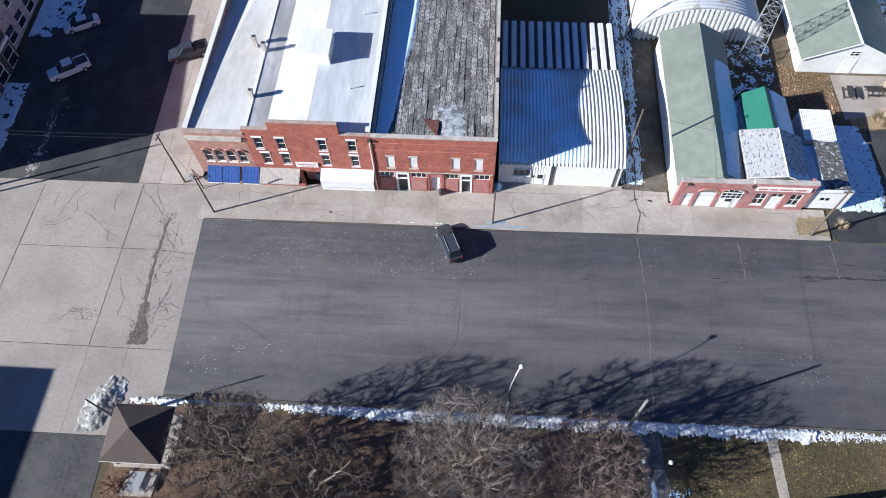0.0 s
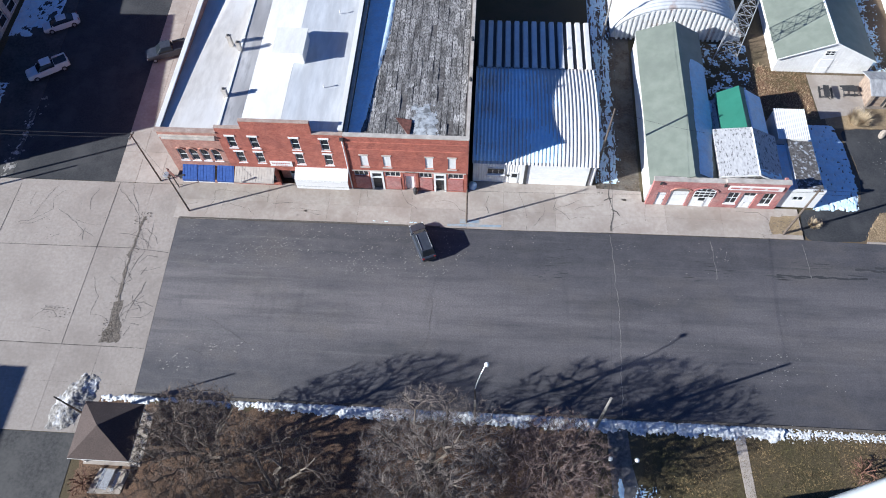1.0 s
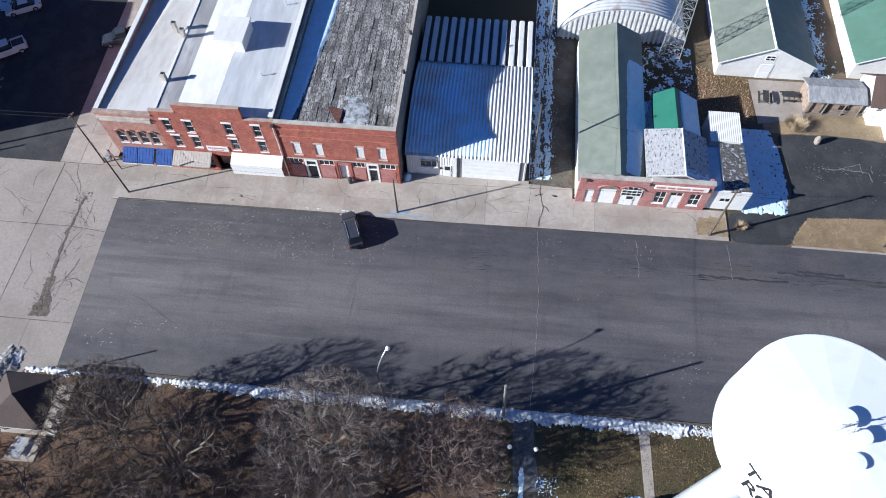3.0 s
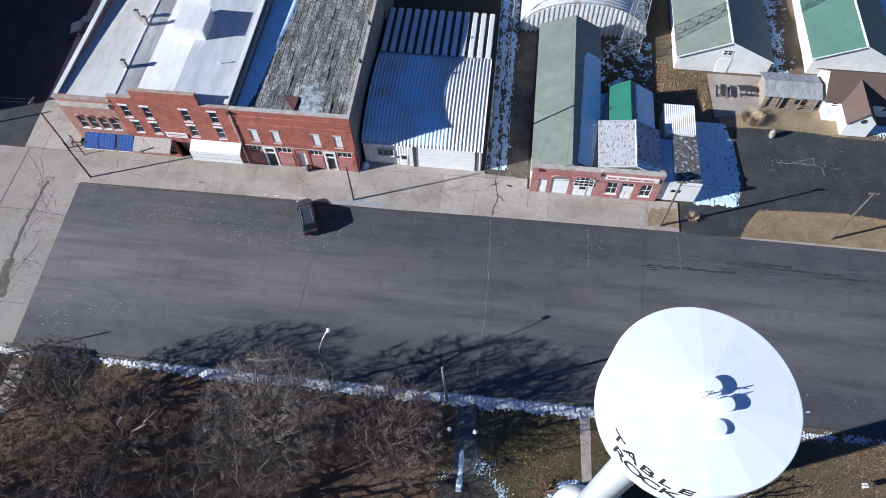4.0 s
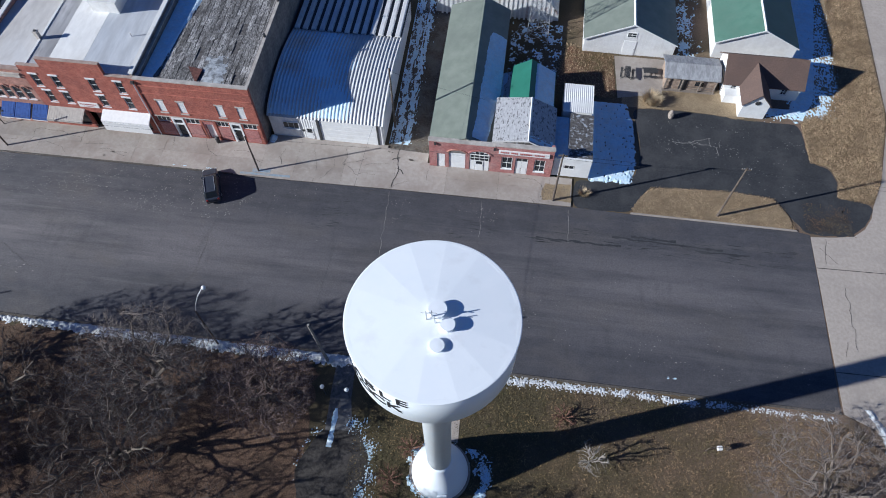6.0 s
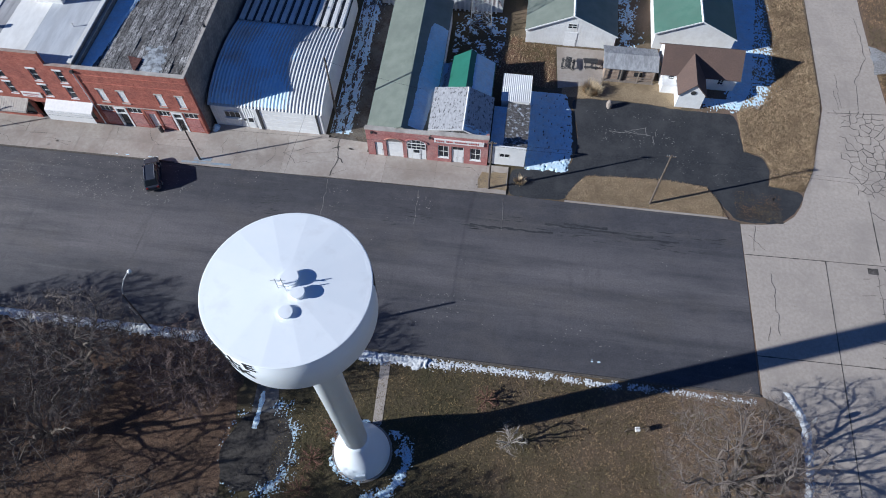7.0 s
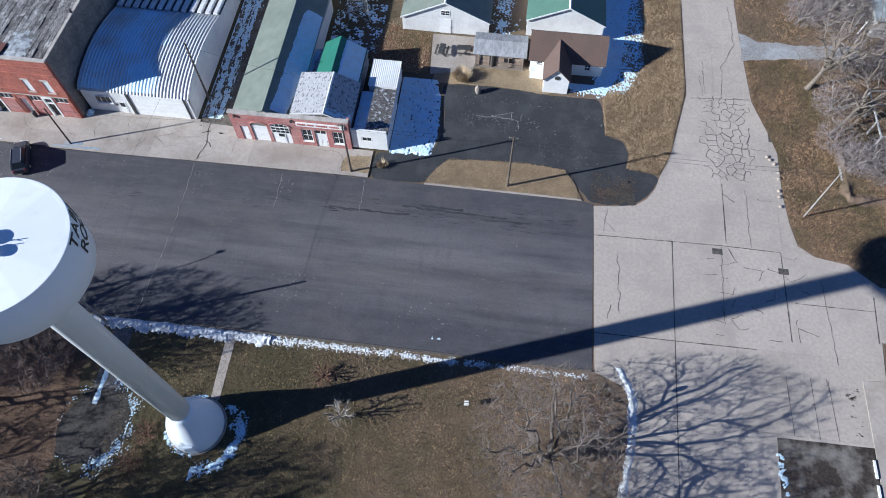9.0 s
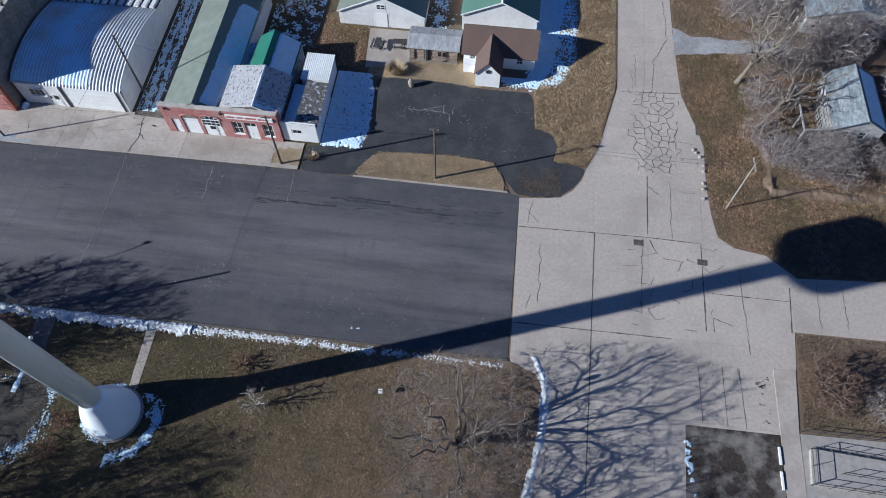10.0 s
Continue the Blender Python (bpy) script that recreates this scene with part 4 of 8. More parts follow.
shop_two, shop_deck, shop_w, shop_dep, shop_zr = brick_shop()


def barrel_garage():
    """White ribbed-metal garage: barrel roof with its ridge along the street, flat ribbed roof behind."""
    x0, x1, y0 = 33.45, 47.3, 26.6
    th = thing("garage_building", x0, y0, 0.05, 0, "white ribbed-metal garage with barrel roof, partly snowed", "garage")
    w = x1 - x0
    # arch in (y, z)
    arch = [(-0.15, 3.75), (0.35, 4.12), (1.0, 4.45), (2.0, 4.8), (3.4, 5.12), (5.2, 5.38), (7.0, 5.46), (8.8, 5.4), (10.6, 5.2), (12.2, 4.92), (14.2, 4.45), (15.6, 3.9)]
    fine = []
    for a, b in zip(arch, arch[1:]):
        for i in range(3):
            fine.append((a[0] + (b[0] - a[0]) * i / 3, a[1] + (b[1] - a[1]) * i / 3))
    fine.append(arch[-1])
    part("roof", corrugated(-0.1, w + 0.12, 0.43, 0.06, fine, 6), "roof_metal", th, "white ribbed barrel roof", smooth=True)
    rear = part("rear_roof", hull(B(), [(-0.1, 13.9, 4.5), (w + 0.12, 13.9, 4.5), (w + 0.12, 21.8, 4.2), (-0.1, 21.8, 4.2)], [(-0.1, 13.9, 4.62), (w + 0.12, 13.9, 4.62), (w + 0.12, 21.8, 4.32), (-0.1, 21.8, 4.32)]), "dark_metal", th, "dark sheet roof between white ribs")
    for i in range(13):
        xr = 0.05 + i * 1.09
        bm = hull(B(), [(xr - 0.03, 13.8, 4.63), (xr + 0.67, 13.8, 4.63), (xr + 0.57, 13.8, 4.9), (xr + 0.07, 13.8, 4.9)], [(xr - 0.03, 21.9, 4.325), (xr + 0.67, 21.9, 4.325), (xr + 0.57, 21.9, 4.6), (xr + 0.07, 21.9, 4.6)])
        bmesh.ops.recalc_face_normals(bm, faces=bm.faces[:])
        part("roof_rib", bm, "white_metal", rear)
    # gable walls follow the arch
    for xx, t in ((0.0, 0.12), (w - 0.12, 0.12)):
        ring = [(-0.0, -0.4)] + [(y, z - 0.06) for y, z in arch[1:-1]] + [(21.6, 4.3), (21.6, -0.4)]
        bm = B()
        hull(bm, [(xx, y, z) for y, z in ring], [(xx + t, y, z) for y, z in ring])
        bmesh.ops.recalc_face_normals(bm, faces=bm.faces[:])
        part("end_wall", bm, "white_metal", th, "white metal end wall")
    part("rear_wall", boxes((0.13, 21.5, -0.4, w - 0.13, 21.6, 4.3)), "white_metal", th)
    # front: ribbed wall with window, door, wide garage door
    part("front_wall", corrugated(0.0, w, 0.3, 0.02, [(0.0, 3.8), (0.0, 2.0), (0.0, -0.1)], 4), "white_metal", th, "white ribbed front wall")
    gx = 6.2
    part("garage_door", boxes(*[(gx, -0.10, 0.05 + i * 0.72, w - 0.75, -0.03, 0.74 + i * 0.72) for i in range(5)], bev=0.01), "white_paint", th, "wide white panelled garage door")
    each("door_frame", [(gx - 0.35, -0.2, 0.0, gx - 0.02, 0.02, 3.75), (w - 0.74, -0.1, 0, w - 0.55, 0.0, 3.75)], "dark_metal", th)
    part("door_side", boxes((gx - 0.75, -0.16, 0.0, gx - 0.36, -0.03, 3.7)), "white_paint", th)
    window(th, 1.6, 1.8, 3.6, 2.9, y=-0.16, bars=(3, 1), sill=True, inset=0.08, label="three-light window")
    door(th, 4.3, 0.0, 5.2, 2.1, y=-0.16, inset=0.08, material="white_trim", glazed=0.4, label="white side door")
    bm = B()
    tube(bm, (4.0, -0.12, 1.55), (4.0, -0.04, 1.55), 0.16, k=12)
    part("meter", bm, "dark_metal", th)


barrel_garage()


def gable(th, x0, x1, y0, y1, zb, ze, zp, wall, roof_l, roof_r, xr=None, over=0.25, thick=0.14, zp2=None, ends=True, sides=True, ze_r=None, trim=None):
    """A gabled body with its ridge along y; eaves at ze, ridge at zp (zp2 at the far end)."""
    xr = (x0 + x1) / 2 if xr is None else xr
    zp2 = zp if zp2 is None else zp2
    ze_r = ze if ze_r is None else ze_r
    dz = zp2 - zp
    if ends:
        for ya, yb, k in ((y0, y0 + 0.2, 0.0), (y1 - 0.2, y1, dz)):
            bm = B()
            ring = [(x0, zb), (x1, zb), (x1, ze_r + k), (xr, zp + k), (x0, ze + k)]
            hull(bm, [(x, ya, z) for x, z in ring], [(x, yb, z) for x, z in ring])
            bmesh.ops.recalc_face_normals(bm, faces=bm.faces[:])
            part("gable_wall", bm, wall, th)
    if sides:
        part("side_wall", boxes((x0, y0 + 0.21, zb, x0 + 0.2, y1 - 0.21, ze)), wall, th)
        part("side_wall", boxes((x1 - 0.2, y0 + 0.21, zb, x1, y1 - 0.21, ze_r)), wall, th)
    out = []
    for xe, mat, zq in ((x0, roof_l, ze), (x1, roof_r, ze_r)):
        s = -1 if xe < xr else 1
        slope = (zp - zq) / (xr - xe)
        xo = xe + s * over
        zo = zq + slope * (xo - xe)
        bm = B()
        top = [(xo, y0 - over, zo + 0.03), (xr, y0 - over, zp + 0.03), (xr, y1 + over, zp + dz + 0.03), (xo, y1 + over, zo + dz + 0.03)]
        hull(bm, top, [(x, y, z + thick) for x, y, z in top])
        bmesh.ops.recalc_face_normals(bm, faces=bm.faces[:])
        out.append(part("roof_slope", bm, mat, th))
        if trim:
            bm = B()
            ring = [(xo, zo + 0.0), (xr, zp + 0.0), (xr, zp + 0.19), (xo, zo + 0.19)]
            hull(bm, [(x, y0 - over - 0.05, z) for x, z in ring], [(x, y0 - over - 0.004, z) for x, z in ring])
            bmesh.ops.recalc_face_normals(bm, faces=bm.faces[:])
            part("verge_board", bm, "white_trim", th, "white verge board")
    if trim:
        part("ridge_cap", hull(B(), [(xr - 0.16, y0 - over, zp + 0.1), (xr + 0.16, y0 - over, zp + 0.1), (xr, y0 - over, zp + 0.24)], [(xr - 0.16, y1 + over, zp2 + 0.1), (xr + 0.16, y1 + over, zp2 + 0.1), (xr, y1 + over, zp2 + 0.24)]), trim, th)
    return out


def long_shed():
    """The long green-roofed hall behind the rose-brick front."""
    th = thing("hall", 53.2, 24.9, 0.1, 0, "long white hall with sage-green metal roof", "building")
    gable(th, 0.0, 7.4, 0.0, 22.2, -0.2, 3.3, 5.0, "white_paint", "sage", "sage", xr=4.2, zp2=6.1, over=0.18)
    part("corner_board", boxes((-0.05, -0.02, 0, 0.16, 0.0, 3.2)), "white_trim", th)


long_shed()


def fire_front():
    """Rose-brick front with arches, sign and white windows."""
    x0, y0 = 53.2, 24.3
    th = thing("museum_building", x0, y0, 0.1, 0, "single-storey rose-brick front with white arches and sign", "building")
    w1, w2 = 7.6, 14.4
    holes = [(0.9, 0.0, 1.9, 2.5), (2.3, 0.0, 4.3, 2.9), (4.75, 0.0, 7.1, 3.0)]
    holes2 = [(8.5 - 7.6, 0.8, 9.8 - 7.6, 3.0), (10.1 - 7.6, 0.0, 11.6 - 7.6, 3.0), (12.3 - 7.6, 0.8, 13.6 - 7.6, 3.0)]
    part("wall", facade(B(), w1, 4.7, 0.35, holes), "brick_fire", th, "rose brick front with arches")
    bm = facade(B(), w2 - w1, 4.85, 0.35, holes2)
    bm.transform(Matrix.Translation((w1, 0, 0)))
    part("wall", bm, "brick_fire", th, "rose brick front")
    each("coping", [(-0.08, -0.08, 4.7, w1, 0.5, 4.84), (w1, -0.08, 4.85, w2 + 0.06, 0.5, 4.99)], "stone_cap", th, "pinkish coping")
    part("side_wall", boxes((w2 - 0.35, 0.36, 0, w2, 1.1, 4.6)), "brick_fire", th)

    def arch_trim(a, c, z, mat):
        bm = B()
        m, r = (a + c) / 2, (c - a) / 2
        for i in range(12):
            t0, t1 = math.pi * i / 12, math.pi * (i + 1) / 12
            p = lambda q, t: (m + q * math.cos(t), z + q * 0.55 * math.sin(t))
            ring = [p(r, t0), p(r + 0.22, t0), p(r + 0.22, t1), p(r, t1)]
            hull(bm, [(x, -0.1, zz) for x, zz in ring], [(x, -0.004, zz) for x, zz in ring])
        bmesh.ops.recalc_face_normals(bm, faces=bm.faces[:])
        part("arch", bm, mat, th, "brick arch")
        bm = B()
        ring = [(m + r * math.cos(math.pi * i / 12), z + r * 0.55 * math.sin(math.pi * i / 12)) for i in range(13)]
        hull(bm, [(x, -0.03, zz) for x, zz in ring], [(x, -0.006, zz) for x, zz in ring])
        bmesh.ops.recalc_face_normals(bm, faces=bm.faces[:])
        part("arch_infill", bm, "brick_side" if mat == "brick_tan" else "white_trim", th)
    arch_trim(2.3, 4.3, 2.9, "brick_tan")
    arch_trim(4.75, 7.1, 3.0, "brick_fire")
    door(th, 0.95, 0.0, 1.85, 2.45, inset=0.1, label="white door")
    part("garage_door", boxes(*[(2.34, 0.1, 0.02 + i * 0.72, 4.26, 0.16, 0.71 + i * 0.72) for i in range(4)], bev=0.01), "white_paint", th, "white panelled garage door")
    window(th, 4.8, 1.9, 7.05, 2.98, y=-0.14, bars=(4, 2), sill=False, label="white fan-topped window")
    for k, (xa, xb, zh) in enumerate(((5.0, 5.38, 0.2), (5.45, 5.88, 0.42), (5.97, 6.4, 0.42), (6.47, 6.85, 0.2))):
        part("pane", boxes((xa, -0.05, 3.05, xb, -0.035, 3.08 + zh)), "glass", th, "fanlight pane")
    door(th, 5.4, 0.0, 6.4, 1.88, y=-0.1, inset=0.1, glazed=0.35, label="white door under a fanlight")
    each("panel", [(4.8, 0.05, 0.0, 5.38, 0.1, 1.85), (6.42, 0.05, 0, 7.05, 0.1, 1.85)], "white_trim", th)
    window(th, 8.55, 0.85, 9.75, 2.95, bars=(2, 2))
    window(th, 12.35, 0.85, 13.55, 2.95, bars=(2, 2))
    door(th, 10.15, 0.0, 11.55, 2.3, inset=0.1, glazed=0.0, leaves=2, label="white double door")
    window(th, 10.15, 2.32, 11.55, 2.98, bars=(2, 1), sill=False)
    s = part("sign_board", boxes((8.1, -0.14, 3.65, 13.9, -0.02, 4.3), bev=0.012), "sign_white", th, "long white sign board")
    bars = []
    x = 8.3
    for k in (5, 4, 7, 6):
        for i in range(k):
            bars.append((x, -0.155, 3.85, x + 0.15, -0.141, 4.12))
            x += 0.2
        x += 0.22
    part("lettering", boxes(*bars), "sign_red", s)["kind"] = "stuff"
    for x in (0.75, 7.6):
        part("spout", boxes((x - 0.12, -0.2, 4.15, x + 0.12, -0.004, 4.5)), "dark_metal", th)


fire_front()


def museum_rear():
    """The peeling-shingle block and green-roofed block behind the rose front."""
    th = thing("outbuilding", 60.5, 25.4, 0.3, 0, "shingled block with peeling grey roof behind the brick front", "building")
    gable(th, 0.0, 7.0, 0.1, 6.3, -0.2, 4.0, 4.55, "shingle_dark", "shingle_grey", "shingle_grey", xr=4.0, over=0.12, ze_r=3.1, zp2=4.8, trim="white_trim")
    th = thing("outbuilding", 61.0, 31.9, 0.35, 0, "low block with green metal roof and snow on one slope", "building")
    gable(th, 0.9, 6.2, 0.0, 6.2, -0.2, 3.25, 4.6, "shingle_grey", "green", "green", xr=3.1, over=0.08, ze_r=2.75)
    lean = hull(B(), [(-1.2, 0.3, 2.3), (0.78, 0.3, 2.95), (0.78, 5.6, 2.95), (-0.6, 5.6, 2.3)], [(-1.2, 0.3, 2.42), (0.78, 0.3, 3.07), (0.78, 5.6, 3.07), (-0.6, 5.6, 2.42)])
    bmesh.ops.recalc_face_normals(lean, faces=lean.faces[:])
    part("lean_to_roof", lean, "shingle_grey", th, "peeling shingle lean-to roof")
    part("lean_to_wall", boxes((-0.5, 0.4, -0.3, 0.78, 5.5, 2.28)), "shingle_grey", th)
    th2 = thing("outbuilding", 67.7, 24.6, 0.25, 0, "white lean-to with mossy shingle roof", "building")
    bm = facade(B(), 4.3, 3.3, 0.2, [(1.2, 1.35, 2.5, 2.1)])
    part("wall", bm, "white_paint", th2, "plain white front wall")
    window(th2, 1.25, 1.38, 2.45, 2.08, bars=(2, 1), sill=False, inset=0.05, frame_mat="white_trim")
    each("side_wall", [(4.1, 0.21, -0.2, 4.3, 7.2, 2.61), (1.65, 7.0, -0.2, 4.09, 7.2, 2.61), (1.62, 0.21, -0.2, 1.8, 6.99, 2.7), (0.0, 7.0, -0.2, 1.6, 7.2, 1.99)], "white_paint", th2)
    bm = B()
    top = [(1.62, 0.21, 2.72), (4.4, 0.21, 2.62), (4.4, 7.3, 2.62), (1.62, 7.3, 2.72)]
    hull(bm, top, [(x, y, z + 0.12) for x, y, z in top])
    part("roof", bm, "shingle_dark", th2, "dark mossy shingles with snow")
    part("roof_strip", boxes((0.0, 0.21, 2.0, 1.6, 7.3, 2.12)), "tar", th2, "lower strip of roof beside the shingled block")
    th3 = thing("shed", 68.4, 32.1, 0.5, 0, "small shed with white ribbed metal roof", "shed")
    part("wall", boxes((0.1, 0.1, -0.3, 3.5, 4.2, 2.5)), "white_paint", th3)
    part("roof", corrugated(0.0, 3.6, 0.24, 0.02, [(0.0, 2.6), (2.2, 2.75), (4.3, 2.9)], 4), "white_metal", th3, "white ribbed roof")


museum_rear()


def rear_hut():
    """Rusty galvanised arch hut at the back."""
    x0, x1, y0, y1 = 50.6, 67.2, 49.5, 75.0
    cx, r = (x0 + x1) / 2, (x1 - x0) / 2
    th = thing("arch_hut", cx, y0, G(y0), 0, "rusty corrugated arch hut", "hut")
    k = 40
    path = [(-r * math.cos(math.pi * i / k), 0.3 + 4.9 * math.sin(math.pi * i / k)) for i in range(k + 1)]
    v, f = corrugated(0.0, y1 - y0, 0.6, 0.05, path, 6)
    v = [(b, a, c) for a, b, c in v]
    part("shell", (v, f), "galv", th, "rust-streaked galvanised shell", smooth=True)
    ring = [(x, z - 0.08) for x, z in path] 
    bm = B()
    hull(bm, [(x, 0.05, z) for x, z in ring], [(x, 0.15, z) for x, z in ring])
    bmesh.ops.recalc_face_normals(bm, faces=bm.faces[:])
    part("end_wall", bm, "galv", th)
    bars = []
    for i in range(-12, 13):
        x = i * 0.62
        z = 0.3 + 4.9 * math.sqrt(max(0, 1 - (x / r) ** 2)) - 0.15
        bars.append((x - 0.14, -0.02, 0.0, x + 0.14, 0.045, z))
    part("cladding", boxes(*bars), "white_metal", th, "pale ribbed end cladding")


rear_hut()


def white_shed_one():
    th = thing("storage_building", 70.7, 44.8, G(44.8), 0, "white ribbed-metal building with sage-green roof", "building")
    gable(th, 0.0, 11.6, 0.0, 22.0, -0.4, 2.2, 4.95, "white_metal", "sage", "sage", over=0.2, trim="white_trim")
    part("cladding", boxes(*[(i * 0.4 + 0.06, -0.014, 0.0, i * 0.4 + 0.09, -0.004, 2.3 + (2.35 * (1 - abs(i * 0.4 - 5.8) / 5.8))) for i in range(1, 29)]), "white_trim", th)
    window(th, 5.2, 2.9, 6.4, 3.7, y=-0.12, bars=(2, 2), sill=False)
    door(th, 5.0, 0.0, 6.6, 2.3, y=-0.16, inset=0.1, label="white door")


white_shed_one()


def white_shed_two():
    th = thing("storage_building", 87.3, 45.6, G(45.6), 0, "white building with dull green metal roof", "building")
    gable(th, 0.0, 10.0, 0.0, 14.0, -0.4, 2.6, 5.0, "white_metal", "green_dull", "green_dull", xr=5.2, over=0.2, trim="white_trim")


white_shed_two()


def log_shed():
    th = thing("log_shed", 80.9, 38.5, G(38.5), 0, "small log shed with grey roof and open porch", "shed")
    w, d = 6.6, 4.6
    for i in range(9):
        part("log", tube(B(), (0.2, 1.3, 0.12 + i * 0.24), (w - 0.2, 1.3, 0.12 + i * 0.24), 0.12, k=8), "log", th)
        part("log", tube(B(), (0.3, 1.2, 0.12 + i * 0.24), (0.3, d, 0.12 + i * 0.24), 0.12, k=8), "log", th)
        part("log", tube(B(), (w - 0.3, 1.2, 0.12 + i * 0.24), (w - 0.3, d, 0.12 + i * 0.24), 0.12, k=8), "log", th)
    door(th, 2.0, 0.0, 2.9, 1.9, y=1.15, inset=0.0, material="dark_metal", label="dark plank door")
    part("window", boxes((3.9, 1.13, 0.9, 4.9, 1.17, 1.6)), "glass", th)
    for x in (0.2, 2.2, 4.4, w - 0.3):
        part("post", boxes((x, 0.9, 0, x + 0.12, 1.02, 2.05)), "wood", th)
    part("porch_floor", boxes((0.0, 0.75, -0.2, w, 1.17, 0.1)), "wood", th)
    for zz in (0.5, 0.85):
        part("rail", boxes((3.0, 0.92, zz, w - 0.3, 0.98, zz + 0.08)), "wood", th)
    bm = B()
    top = [(-0.15, 0.85, 2.12), (w + 0.15, 0.85, 2.12), (w + 0.15, 2.9, 2.75), (-0.15, 2.9, 2.75)]
    hull(bm, top, [(x, y, z + 0.12) for x, y, z in top])
    top = [(-0.15, 2.92, 2.75), (w + 0.15, 2.92, 2.75), (w + 0.15, 5.0, 2.0), (-0.15, 5.0, 2.0)]
    hull(bm, top, [(x, y, z + 0.12) for x, y, z in top])
    bmesh.ops.recalc_face_normals(bm, faces=bm.faces[:])
    part("roof", bm, "shed_roof", th, "grey metal roof")


log_shed()


def brown_house():
    x0, y0 = 88.2, 39.4
    th = thing("house", x0, y0, G(y0), 0, "small white house with brown shingle roof", "house")
    w, d, ze, zp = 9.2, 5.0, 2.2, 4.4
    part("wall", facade(B(), w, ze + 0.1, 0.2, [(0.8, 1.0, 1.6, 1.9), (6.9, 0.9, 7.7, 1.9)]), "white_paint", th, "white clapboard wall")
    window(th, 0.82, 1.02, 1.58, 1.88, inset=0.06)
    window(th, 6.92, 0.92, 7.68, 1.88, inset=0.06, bars=(2, 2))
    each("wall", [(0, 0.21, -0.3, 0.2, d, ze), (w - 0.2, 0.21, -0.3, w, d, ze), (0.21, d - 0.2, -0.3, w - 0.21, d, ze)], "white_paint", th)
    for xx in (0.0, w - 0.2):
        bm = B()
        hull(bm, [(xx, 0, ze), (xx, d, ze), (xx, d / 2, zp)], [(xx + 0.2, 0, ze), (xx + 0.2, d, ze), (xx + 0.2, d / 2, zp)])
        bmesh.ops.recalc_face_normals(bm, faces=bm.faces[:])
        part("gable_wall", bm, "white_paint", th)
    for ya, za, yb, zb in ((-0.3, ze - 0.2, d / 2, zp), (d / 2, zp, d + 0.3, ze - 0.2)):
        bm = B()
        top = [(-0.3, ya, za + 0.05), (w + 0.3, ya, za + 0.05), (w + 0.3, yb, zb + 0.05), (-0.3, yb, zb + 0.05)]
        hull(bm, top, [(x, y, z + 0.13) for x, y, z in top])
        bmesh.ops.recalc_face_normals(bm, faces=bm.faces[:])
        part("roof_slope", bm, "shingle_brown", th)
    # front wing
    gable(th, 1.9, 5.0, -3.3, 1.6, -0.3, 2.2, 3.9, "white_paint", "shingle_brown", "shingle_brown", over=0.22)
    part("medallion", tube(B(), (3.45, -3.38, 2.5), (3.45, -3.31, 2.5), 0.32, k=14), "dark_metal", th, "round dark ornament")
    part("step_block", boxes((0.1, -1.2, -0.2, 1.85, -0.01, 1.3)), "white_paint", th, "low white porch box")


brown_house()


